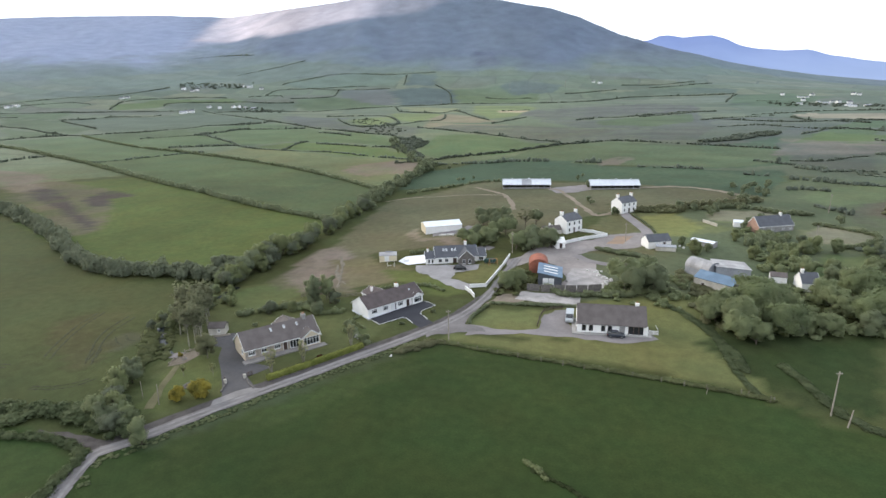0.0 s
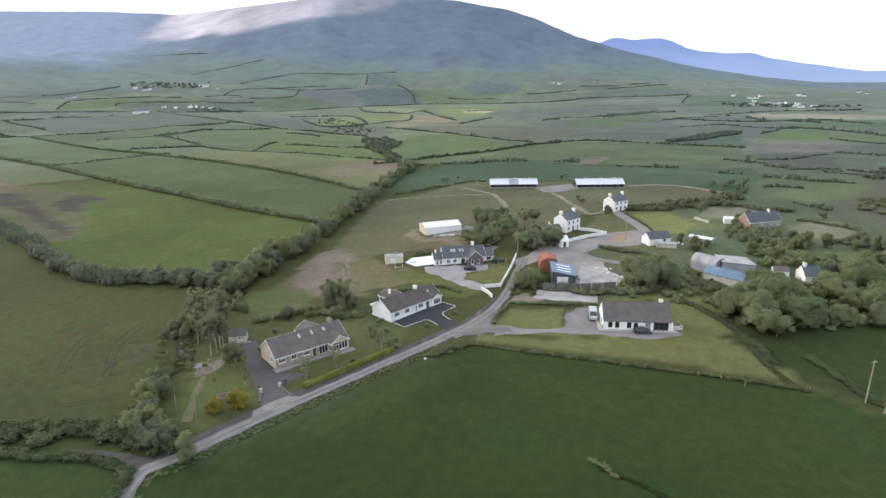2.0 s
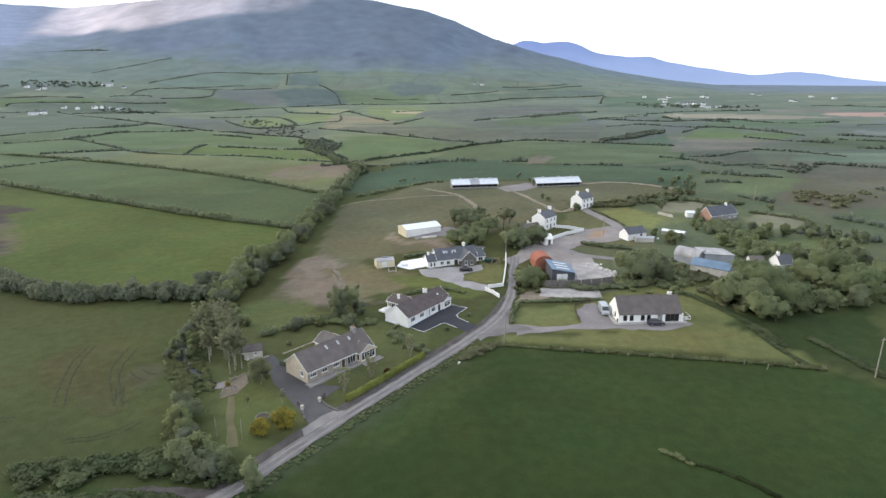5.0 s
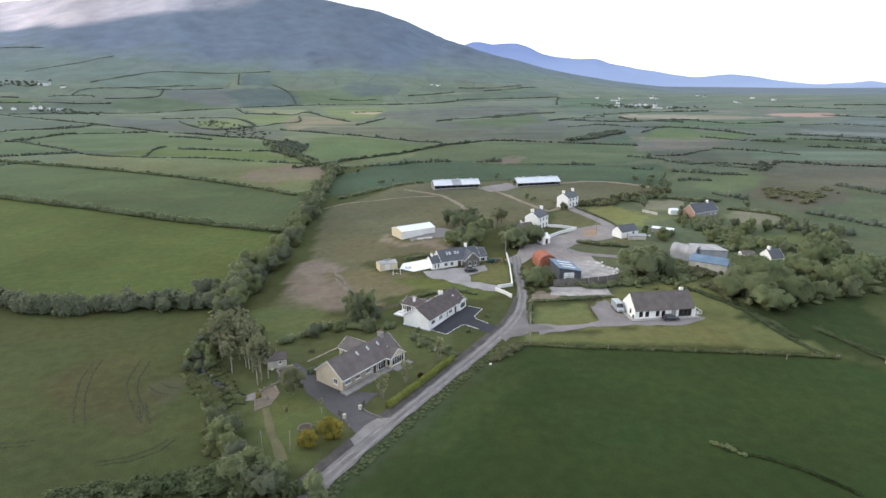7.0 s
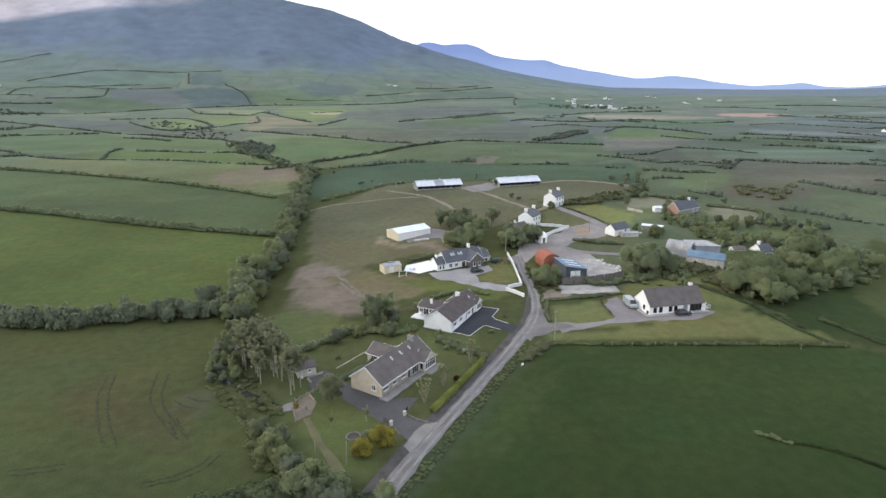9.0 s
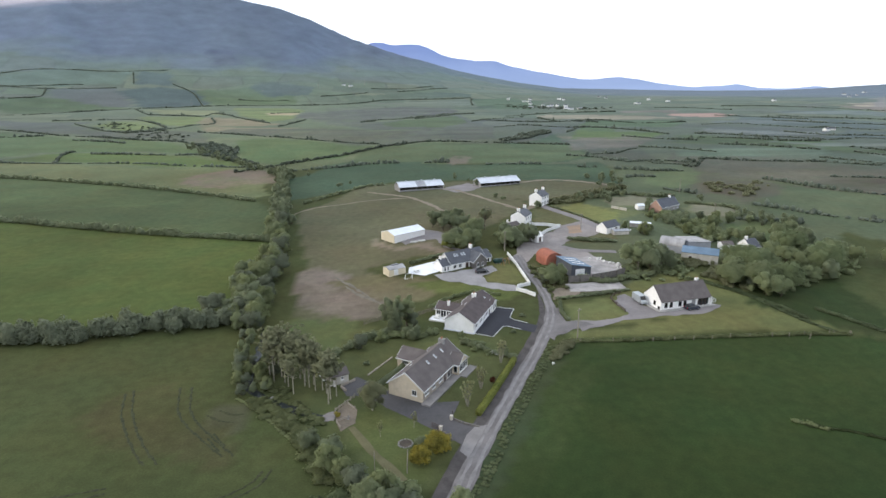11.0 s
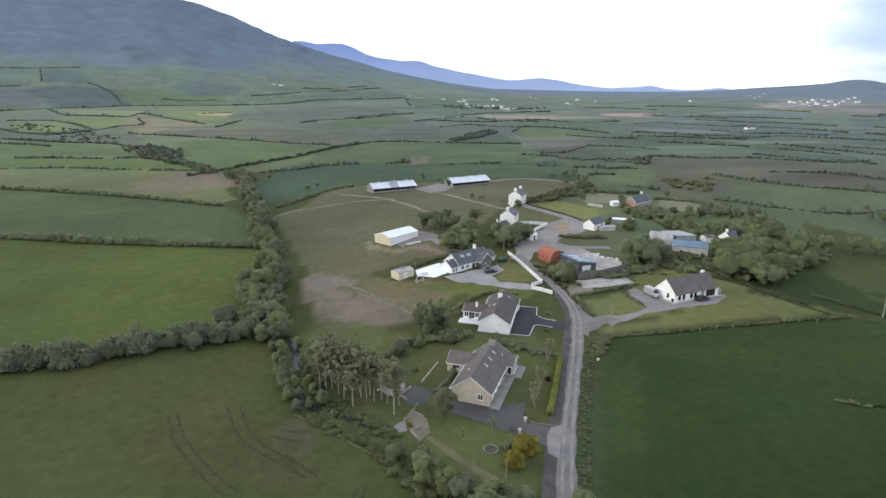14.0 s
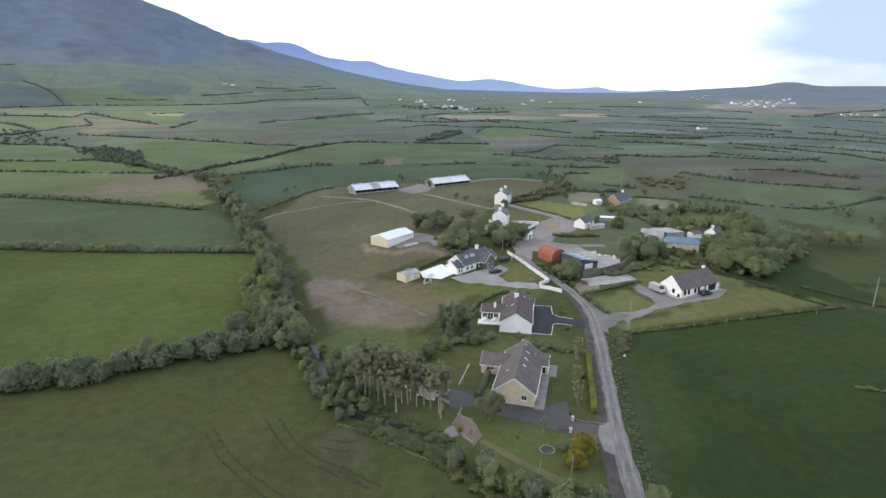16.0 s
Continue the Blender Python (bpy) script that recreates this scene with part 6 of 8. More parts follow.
def trunk_arrays(base, top, r0, r1, n=7, bend=0.0, rs=None, rings=5):
    base, top = np.array(base, float), np.array(top, float)
    d = (top - base) / np.linalg.norm(top - base)
    u = np.cross(d, (0.3, 0.9, 0.1))
    u /= np.linalg.norm(u)
    v = np.cross(d, u)
    side = u * bend
    V, F = [], []
    for k in range(rings):
        t = k / (rings - 1)
        c = base + (top - base) * t + side * math.sin(math.pi * t)
        r = r0 + (r1 - r0) * t
        for i in range(n):
            a = 2 * math.pi * i / n
            V.append(c + (u * math.cos(a) + v * math.sin(a)) * r)
    for k in range(rings - 1):
        for i in range(n):
            a, b = k * n + i, k * n + (i + 1) % n
            F += [(a, b, b + n), (a, b + n, a + n)]
    return np.array(V), np.array(F)


def join(arrs):
    VV, FF, n = [], [], 0
    for V, F in arrs:
        VV.append(V)
        FF.append(F + n)
        n += len(V)
    return np.concatenate(VV), np.concatenate(FF)


def make_tree(seed, H, spread, crown_from, n, leafm, bark, size=0.24, kinds=None, label="", limbs=6, name="tree", flat=0.92, girth=1.0):
    """A tree at the origin: tapered trunk with limbs, and a crown of leafy clumps with gaps."""
    rs = np.random.RandomState(seed)
    ob = tagged(new(name), label, "tree")
    arr = [trunk_arrays((0, 0, -0.3), (rs.uniform(-0.3, 0.3), rs.uniform(-0.3, 0.3), H * 0.72), (0.021 * H + 0.04) * girth, 0.05 * girth, bend=rs.uniform(-0.25, 0.25))]
    cz = H * (crown_from + 1) / 2
    rz = H * (1 - crown_from) / 2
    for k in range(limbs):
        a = 6.28 * k / limbs + rs.uniform(-0.4, 0.4)
        z0 = H * (crown_from * 0.9 + 0.35 * rs.rand() * (1 - crown_from))
        q = spread * rs.uniform(0.5, 0.85)
        arr.append(trunk_arrays((0, 0, z0), (math.cos(a) * q, math.sin(a) * q, z0 + q * rs.uniform(0.5, 0.9)), (0.012 * H + 0.02) * girth, 0.02 * girth, 5, 0.15, rs, 4))
    V, F = join(arr)
    t = new("trunk", soup("trunk", V, F, bark))
    t.parent = ob
    spots = []
    lean = rs.uniform(-0.12, 0.12, 2) * spread
    for k in range(n):
        d = rs.normal(size=3)
        d /= np.linalg.norm(d)
        rad = rs.rand() ** 0.38
        lobes = 1 + 0.22 * math.sin(3 * math.atan2(d[1], d[0]) + seed) + rs.uniform(-0.1, 0.1)
        p = d * rad * lobes
        s = size * spread * rs.uniform(0.7, 1.25)
        fill = 1.12 - 0.95 * size
        spots.append((p[0] * spread * fill + lean[0], p[1] * spread * fill + lean[1], cz + p[2] * rz * fill, s, s, s * flat))
    V, F, N = gather(kinds or FINE, spots, rs)
    whole = unit((V - (lean[0], lean[1], cz)) / (spread, spread, rz))
    N = unit(unit(N) * 0.55 + whole * 1.2 + (0, 0, 0.25) + 0.4 * rs.normal(size=N.shape))
    c = new("crown", soup("crown", V, F, leafm, normals=N))
    c.parent = ob
    return ob


def plant(proto, spots, hmin=0.8, hmax=1.2, group="", rs=RNG, sink=0.0, wide=(0.9, 1.15)):
    """Copies of tree prototypes standing at the places given; the first spot of each takes the prototype itself."""
    used = set()
    for k, (x, y) in enumerate(spots):
        if proto is BUSHY and math.hypot(x, y) > 258:
            FAR_TREES.append((x, y, rs.uniform(hmin, hmax)))
            continue
        p = proto[rs.randint(len(proto))] if len(proto) > 1 else proto[0]
        s = rs.uniform(hmin, hmax)
        wv = s * rs.uniform(*wide)
        m = pose(x, y, gz(x, y) - sink, 0, 0, rs.uniform(0, 360))
        q = p if not p.get("placed") else copy_thing(p, m)
        q["placed"] = 1
        q.matrix_basis = m @ Matrix.Diagonal((wv, wv, s, 1))
        if group:
            q["group"] = group


def scatter(pts, step, jitter, rows=1, width=0.0, rs=RNG):
    """Places along a line, in one or more loose rows."""
    out = []
    for p in smooth_path(pts, step):
        for k in range(rows):
            out.append(tuple(p + rs.normal(size=2) * jitter + (rs.uniform(-width, width, 2) if rows > 1 else 0)))
    return out


def thicket(poly, n, h, w, label, material, seed, kinds=None):
    """Wild scrub filling a piece of ground."""
    rs = np.random.RandomState(seed)
    P = np.array(poly)
    spots = []
    while len(spots) < n:
        x, y = rs.uniform(P.min(0), P.max(0))
        if inside(np.array([x]), np.array([y]), poly)[0]:
            hh, ww = h * rs.uniform(0.5, 1.25), w * rs.uniform(0.6, 1.2)
            spots.append((x, y, gz(x, y) + hh * 0.4, ww, ww, hh * 0.62))
    V, F, N = gather(kinds or COARSE, spots, rs)
    me = soup("thicket", V, F, material, normals=unit(unit(N) + 0.45 * rs.normal(size=N.shape)))
    return tagged(new("thicket", me), label, "scrub", kind="stuff")


BUSHY = [make_tree(s, 6.0, 2.9, -0.1, 16, m, BARK, 0.46, kinds=MEDIUM, label="bushy hedgerow tree with dense grey-green leaves") for s, m in ((1, LEAF_MID), (2, LEAF_WILLOW), (3, LEAF_DARK), (4, LEAF_PALE))]
FAR_TREES = []      # hedgerow trees too far off to tell apart
ROUND = [make_tree(s, 8.0, 4.2, 0.12, 22, m, BARK, 0.40, kinds=SOFT, label="broad leafy tree with a rounded green crown") for s, m in ((11, LEAF_MID), (12, LEAF_DARK), (13, LEAF_MID))]
BIG = [make_tree(s, 10.5, 6.6, 0.08, 44, m, BARK, 0.38, kinds=SOFT, label="large spreading tree with soft green domed crown") for s, m in ((15, LEAF_WOOD), (16, LEAF_WOOD), (17, LEAF_MID))]
DARKS = [make_tree(s, 8.0, 3.0, 0.08, 18, LEAF_DARK, BARK, 0.42, label="dark evergreen tree with a dense crown") for s in (21, 22)]
PINES = [make_tree(s, 10.8, 2.2, 0.38, 84, LEAF_PINE, BARK_PALE, 0.25, kinds=WISP, label="slender pine with bare pale trunk and thin crown", limbs=9, flat=0.8, girth=0.6) for s in (31, 32, 33)]
THIN = [make_tree(s, 6.2, 1.25, 0.30, 46, LEAF_SAPLING, BARK_PALE, 0.28, kinds=WISP, label="young thin garden tree with sparse pale leaves", limbs=4, girth=0.7) for s in (41, 42)]

# the tree line between the pastures and the brown field
plant(BUSHY, scatter([(-57.1, 139.3), (-57.7, 154.3), (-58.9, 178.0), (-59.0, 201.6), (-61.1, 233.4), (-66.4, 272.9), (-72.3, 326.2), (-78.3, 373.1)], 4.0, 1.3, 2, 2.6), 0.7, 1.4, "trees of the long tree line")
plant(BUSHY, [(-67.4, 155.7), (-64.5, 166.8), (-69.2, 149.9), (-61.9, 155.1), (-65.3, 176.9), (-62.7, 166.2), (-59.7, 147.5), (-55.1, 146.0), (-54.5, 138.7)], 0.8, 1.15, "trees of the long tree line")
plant(BUSHY, scatter([(-64.1, 146.6), (-63.4, 158.9), (-64.5, 173.5), (-64.5, 188.2)], 4.5, 1.0), 0.6, 0.9, "trees of the long tree line")
hedge([(-248.2, 194.7), (-208.9, 181.9), (-171.1, 166.4), (-136.5, 148.5), (-107.2, 138.5), (-86.8, 141.0), (-62.7, 143.6), (-56.5, 144.4)], 6.4, 4.0, "thick bushy hedge between two pastures", LEAF_WILLOW, step=1.7, rough=0.4)
hedge([(-567.4, 400.9), (-506.3, 384.8), (-435.3, 358.7), (-358.3, 331.5), (-299.7, 307.2), (-210.6, 270.7), (-171.8, 256.7), (-125.1, 237.1), (-90.7, 226.6), (-61.3, 218.2)], 3.0, 2.3, "bushy field hedge along a bright pasture", LEAF_DARK, rough=0.5)
hedge([(-564.1, 494.1), (-413.6, 428.3), (-326.4, 403.6), (-225.8, 369.2), (-159.1, 339.0), (-118.0, 315.8), (-81.9, 291.8)], 3.0, 1.9, "low field hedge between pastures", LEAF_DARK, COARSE, rough=0.5)
hedge([(-56.8, 283.0), (-48.4, 294.9), (-37.0, 310.4), (-27.0, 322.0), (-16.0, 325.5)], 2.2, 1.3, "low hedge along the brown field", LEAF_DARK, COARSE, gap=0.15, rough=0.6)
plant(BUSHY, [(-40.0, 329.5), (-35.1, 334.5), (-41.3, 324.8), (28.5, 347.0), (33.9, 326.7)], 0.4, 0.6, "bushes at the cattle sheds")
plant(BUSHY, scatter([(-176.2, 518.8), (-138.1, 454.3), (-103.8, 401.1), (-74.3, 352.8), (-66.9, 359.4)], 8.0, 2.5, 2, 4.0), 0.5, 0.9, "scrub along the far stream")
# stream side, south-west
plant(BUSHY, [(-54.7, 132.9), (-54.3, 124.4), (-54.3, 117.1), (-49.6, 123.0), (-49.4, 112.4), (-50.8, 134.3), (-48.0, 130.9)], 0.4, 0.62, "bushes along the stream")
plant(BUSHY, [(-36.4, 84.6), (-32.5, 81.1), (-32.7, 77.8), (-28.2, 73.6), (-25.2, 70.7), (-30.1, 75.4), (-23.3, 67.0), (-20.5, 66.0), (-26.3, 68.3), (-19.9, 68.9)], 0.65, 0.95, "bushes along the stream")
plant(BUSHY, scatter([(-25.4, 70.5), (-18.6, 67.7), (-13.3, 64.7)], 3.2, 1.0), 0.55, 0.9, "bushes along the stream")
hedge([(-48.4, 100.8), (-43.9, 96.4), (-39.1, 90.6), (-36.1, 83.4), (-33.6, 76.3)], 3.4, 0.8, "rough grass along the stream bank", LEAF_GRASS, rough=0.5)
hedge([(-51.2, 62.1), (-47.9, 63.9), (-38.8, 66.5), (-30.6, 68.4), (-20.6, 69.3)], 6.5, 1.7, "overgrown bramble hedge beside the pasture", LEAF_BRAMBLE, rough=0.4)
hedge([(-46.0, 58.0), (-39.1, 58.2), (-32.6, 59.9), (-25.9, 60.3), (-19.6, 58.6), (-16.9, 52.5), (-15.1, 47.6)], 2.4, 1.1, "bushy green hedge beside the lane", LEAF_BRAMBLE, rough=0.4)
plant(BUSHY, [(-51.4, 108.6), (-51.9, 113.6), (-51.8, 118.6), (-51.6, 104.6), (-49.5, 105.5)], 0.36, 0.5, "bushes along the stream")
# along the lane
for off, w, h in ((-2.0, 0.9, 0.12), (-2.8, 1.1, 0.2), (-3.6, 1.1, 0.22)):
    hedge(shift(LANE_LINE[1:9], off), w, h, "rough mottled grass verge along the lane", LEAF_VERGE, COARSE, gap=0.6, step=0.6, rough=0.6, category="grass", name="verge_grass", kind="stuff")
hedge([(16.8, 111.9), (19.8, 115.2), (23.1, 119.4)], 3.2, 0.9, "rough brown grass at the field corner", LEAF_BROWN, rough=0.5)
hedge([(23.2, 120.0), (37.2, 118.9), (57.2, 118.1), (76.8, 117.0), (94.4, 115.3)], 1.8, 0.55, "low field hedge below the lawn", LEAF_GRASS, rough=0.4)
hedge([(84.6, 152.4), (86.9, 138.1), (89.1, 124.9), (92.3, 116.3)], 1.8, 0.32, "scrubby green hedge along the lawn", LEAF_BRAMBLE, rough=0.5)
hedge([(98.5, 130.7), (101.5, 124.3), (104.2, 116.3), (107.5, 111.4), (110.8, 108.9)], 2.4, 0.5, "scrubby bank in the dark field", LEAF_BRAMBLE, rough=0.5)
hedge([(53.0, 81.7), (55.4, 80.5), (57.1, 78.6)], 1.3, 0.45, "tuft of bleached grass in the field", LEAF_PALE, rough=0.5)
hedge([(55.2, 80.1), (60.7, 77.6), (65.5, 74.6), (70.3, 69.6)], 1.2, 0.25, "faint overgrown ditch in the field", leafmat("ditch_grass", (0.040, 0.055, 0.020), (0.078, 0.098, 0.040)), rough=0.5)
clipped_hedge([(-5.3, 91.4), (0.1, 100.2), (6.9, 111.8)], 1.15, 1.25, "clipped yellow-green garden hedge along the lane", LEAF_LIME)
hedge([(-35.3, 119.0), (-30.3, 124.2), (-24.1, 129.5), (-18.6, 132.1)], 2.6, 1.7, "dark clipped garden hedge", LEAF_DARK, rough=0.25)
hedge([(-23.6, 126.4), (-19.2, 128.8), (-13.9, 126.7), (-9.0, 130.1)], 2.4, 1.4, "leafy shrubs between two gardens", LEAF_MID, rough=0.4)
hedge([(-2.8, 122.4), (0.0, 119.7), (3.9, 116.1), (7.2, 113.8)], 2.0, 1.2, "leafy shrubs between two gardens", LEAF_DARK, rough=0.4)
clipped_hedge([(-24.4, 104.1), (-21.0, 108.3), (-16.4, 114.9)], 1.1, 1.1, "clipped garden hedge behind the bungalow", LEAF_DARK)
hedge([(-0.6, 131.5), (-3.3, 125.5), (2.0, 121.9)], 1.0, 0.6, "low garden border of green shrubs", LEAF_MID, rough=0.4)
hedge([(-11.3, 183.4), (-0.9, 189.3), (2.8, 191.6)], 1.5, 1.1, "dark hedge behind the patio", LEAF_DARK, rough=0.2)
hedge([(-8.5, 145.4), (-2.5, 151.3), (5.6, 154.8), (12.7, 152.2)], 1.4, 0.9, "garden hedge behind white bungalow", LEAF_MID, rough=0.4)
hedge([(29.0, 147.4), (36.5, 148.5), (45.0, 150.0), (52.0, 151.2)], 2.0, 0.7, "hedge above the lawn drive", LEAF_DARK, rough=0.4)
hedge([(28.6, 145.3), (26.9, 137.4), (26.9, 132.6)], 1.2, 0.9, "dark hedge at the lane junction", LEAF_DARK, rough=0.3)
hedge([(39.9, 165.5), (47.0, 158.1), (56.3, 160.3), (65.8, 162.5)], 2.6, 1.5, "rough hedge behind the farmyard", LEAF_DARK, rough=0.4)
hedge([(52.0, 203.7), (59.6, 200.0), (67.6, 198.4)], 3.0, 1.2, "dark hedge beside the yard", LEAF_DARK, rough=0.4)
hedge([(63.5, 261.7), (79.7, 265.5), (83.4, 278.0), (96.6, 283.5), (115.2, 295.3)], 3.4, 2.2, "yellow-green field hedge with gorse", LEAF_BROWN, rough=0.4)
hedge([(61.1, 256.6), (69.0, 236.4), (71.8, 224.4)], 1.4, 0.7, "low hedge along the upper lane", LEAF_DARK, rough=0.3)
clipped_hedge([(2.4, 202.9), (6.0, 200.1), (10.0, 197.2)], 1.8, 1.7, "clipped yellow-green hedge before the farmhouse trees", LEAF_LIME, 40)
# garden and farm trees
plant(DARKS, [(1.3, 226.6), (4.0, 229.3), (6.6, 229.3), (8.9, 226.4), (11.6, 229.1), (13.9, 224.4), (24.4, 231.5), (5.0, 221.1), (10.0, 220.1)], 0.75, 1.0, "dark trees beside the farmhouse")
plant(ROUND, [(8.0, 203.6), (13.1, 200.6), (16.1, 213.4), (24.3, 196.1), (28.9, 200.1), (33.8, 205.0), (9.1, 195.2), (27.8, 209.0), (12.6, 211.0), (30.5, 196.0), (36.1, 201.3), (4.7, 198.8)], 0.62, 0.9, "trees beside the farmhouse")
SCOTS = [make_tree(51, 9.5, 3.4, 0.42, 46, LEAF_BROWN, BARK, 0.24, kinds=WISP, label="open-crowned dark pine beside the farmhouse", limbs=9, flat=0.5)]
plant(SCOTS, [(22.0, 221.0)], 0.95, 1.0, "pines beside the farmhouse")
plant(ROUND, [(30.1, 160.2), (33.0, 161.1), (31.2, 158.2)], 0.6, 0.72, "trees below the red barn")
plant(BUSHY, [(29.5, 164.5), (28.5, 160.2), (33.5, 159.2)], 0.5, 0.75, "trees below the red barn")
plant(ROUND, [(64.0, 169.9), (69.7, 174.6), (71.8, 169.1), (66.0, 165.0)], 1.0, 1.15, "trees behind the lawn bungalow")
hedge([(74.0, 159.9), (79.1, 154.4), (84.3, 145.8), (88.8, 135.1), (90.9, 126.3)], 2.6, 0.5, "scrubby brambles along the lawn edge", LEAF_BRAMBLE, rough=0.5)
plant(BIG, [(97.2, 158.1), (100.9, 147.7), (124.2, 176.9), (122.6, 159.6)], 0.78, 0.92, "large trees east of the lawn")
plant(BIG, [(86.8, 151.8), (91.0, 148.5), (100.6, 158.1), (97.0, 163.2)], 0.72, 0.85, "large trees east of the lawn")
plant(ROUND, [(115.1, 172.8), (116.0, 167.4), (118.1, 162.1), (94.7, 140.7), (102.3, 148.8), (91.7, 142.5)], 0.7, 0.95, "large trees east of the lawn")
plant(ROUND, [(114.8, 191.8), (122.0, 195.0), (120.1, 188.6)], 0.6, 0.75, "large trees east of the lawn")
plant(ROUND, [(135.1, 171.1), (140.7, 166.0), (148.1, 160.4), (155.3, 157.1), (135.7, 185.3), (136.6, 192.0)], 0.75, 1.0, "large trees east of the lawn")
plant(ROUND, [(90.8, 160.2), (110.7, 150.4), (120.3, 152.5), (97.7, 167.8), (130.1, 178.0)], 0.6, 0.85, "large trees east of the lawn")
plant(ROUND, [(126.4, 166.3), (122.7, 181.2), (131.4, 191.6)], 0.8, 1.1, "large trees east of the lawn")
plant(BUSHY, [(107.1, 198.0), (107.0, 189.4), (101.9, 205.4), (109.7, 213.0), (115.3, 197.7), (83.8, 205.9), (113.7, 207.4), (119.0, 225.6)], 0.6, 1.0, "trees around the outbuildings")
plant(BUSHY, [(79.8, 269.5), (85.8, 269.3), (94.8, 271.6), (104.0, 278.2), (110.9, 255.8), (105.2, 244.6), (137.1, 224.3), (140.2, 221.6), (143.0, 229.6), (137.9, 257.3), (119.6, 310.1), (123.3, 329.9)], 0.55, 0.95, "bushes around the fields")
plant(BUSHY, [(98.6, 230.9), (98.5, 224.9), (101.9, 222.3)], 0.5, 0.65, "bushes before the brick house")
plant(ROUND, [(135.9, 216.6)], 0.45, 0.55, "bushes around the fields")
plant(BUSHY, [(139.5, 212.2), (144.3, 213.3)], 0.38, 0.5, "bushes around the fields")
plant(ROUND, [(53.9, 253.8)], 0.45, 0.5, "tree before the upper farmhouse")
plant(BUSHY, [(36.0, 312.8), (27.3, 336.9), (39.8, 280.5), (42.3, 273.5)], 0.5, 0.8, "bushes at the cattle sheds")
TALL = [make_tree(s, 9.4, 2.5, 0.12, 26, m, BARK, 0.36, kinds=SOFT, label="tall loose-crowned tree behind the bungalow gardens") for s, m in ((65, LEAF_DARK), (66, LEAF_MID))]
plant(TALL, [(-18.7, 131.2), (-15.9, 135.0), (-20.6, 133.8)], 0.88, 1.05, "trees behind the bungalows")
plant(BUSHY, [(-56.7, 133.3), (-56.1, 126.8), (-55.5, 120.6), (-54.5, 114.9), (-53.3, 109.7)] + [(-54.5, 129.4), (-54.0, 121.3), (-53.9, 114.0), (-53.3, 109.2), (-50.0, 126.3), (-49.2, 119.3), (-48.7, 113.9), (-48.4, 109.1), (-47.0, 106.1)], 0.35, 0.52, "bushes along the stream")
plant(BUSHY, [(105.0, 245.8), (102.7, 241.8), (80.1, 215.4), (83.4, 208.4), (88.4, 209.7)], 0.5, 0.65, "trees around the outbuildings")
thicket([(79.3, 187.3), (83.4, 179.2), (91.8, 179.1), (90.9, 169.4), (82.5, 167.5), (77.5, 175.0)], 60, 1.5, 1.5, "brambles below the stone outbuilding", LEAF_BROWN, 318, FINE)
plant(BUSHY, [(-19.3, 131.5), (-14.1, 134.9), (-22.8, 126.0), (-28.0, 123.2), (-16.0, 128.5), (-14.7, 126.4)], 0.5, 0.75, "shrubs behind the bungalows")
plant(PINES, [(-41.2, 103.8), (-33.9, 99.1), (-42.6, 107.0), (-43.5, 108.7), (-45.9, 109.6), (-47.0, 111.6), (-39.2, 106.8), (-38.2, 106.1), (-36.9, 104.6), (-35.4, 104.6), (-34.5, 103.2), (-32.5, 101.9), (-33.6, 100.9), (-40.5, 110.0), (-45.6, 113.7)], 0.84, 1.1, "pine plantation by the stream")
plant(PINES, [(-42.9, 116.0), (-42.7, 112.9), (-38.7, 110.6), (-44.9, 117.8), (-40.2, 112.5), (-45.0, 115.6), (-44.6, 111.6), (-42.0, 110.2), (-39.3, 108.6), (-37.4, 107.2), (-43.8, 113.9), (-46.3, 112.6)], 0.84, 1.1, "pine plantation by the stream")
plant(BUSHY, [(-46.0, 112.6), (-46.8, 106.2), (-46.5, 120.6), (-46.0, 126.2), (-44.4, 125.7), (-42.1, 124.8)], 0.4, 0.6, "young trees by the stream")
DRIVE_TREE = [make_tree(61, 6.4, 2.5, 0.12, 26, LEAF_BROWN, BARK_PALE, 0.40, kinds=SOFT, label="round-crowned garden tree with brownish leaves by the drive")]
plant(DRIVE_TREE, [(-25.35, 95.8)], 1.0, 1.02, "tree by the drive")
plant(THIN, [(-17.8, 89.0), (-24.0, 87.0)], 0.5, 0.6, "young garden trees")


def vase_tree(seed, H, spread):
    """A young tree whose stems fan out from the ground into pale plumes."""
    rs = np.random.RandomState(seed)
    ob = tagged(new("tree"), "young vase-shaped tree with pale stems and thin leaves", "tree", "garden trees along the lane hedge")
    spots = []
    for k in range(9):
        a = 0.7 * k + rs.uniform(-0.3, 0.3)
        q = spread * rs.uniform(0.35, 0.9)
        top = np.array((math.cos(a) * q, math.sin(a) * q, H * rs.uniform(0.72, 0.95)))
        V, F = trunk_arrays((math.cos(a) * 0.12, math.sin(a) * 0.12, -0.2), top, 0.075, 0.02, 6, rs.uniform(-0.15, 0.15))
        stem = new("stem", soup("stem", V, F, BARK_PALE))
        stem.parent = ob
        for t in np.linspace(0.42, 1.0, 5):
            p = top * t + rs.normal(size=3) * 0.14
            w = rs.uniform(0.26, 0.46) * (0.7 + 0.4 * t)
            spots.append((p[0], p[1], p[2], w, w, w * 1.35))
    V, F, N = gather(WISP, spots, rs)
    crown = new("crown", soup("crown", V, F, LEAF_SAPLING, normals=unit(unit(N) + (0, 0, 0.3) + 0.4 * rs.normal(size=N.shape))))
    crown.parent = ob
    return ob


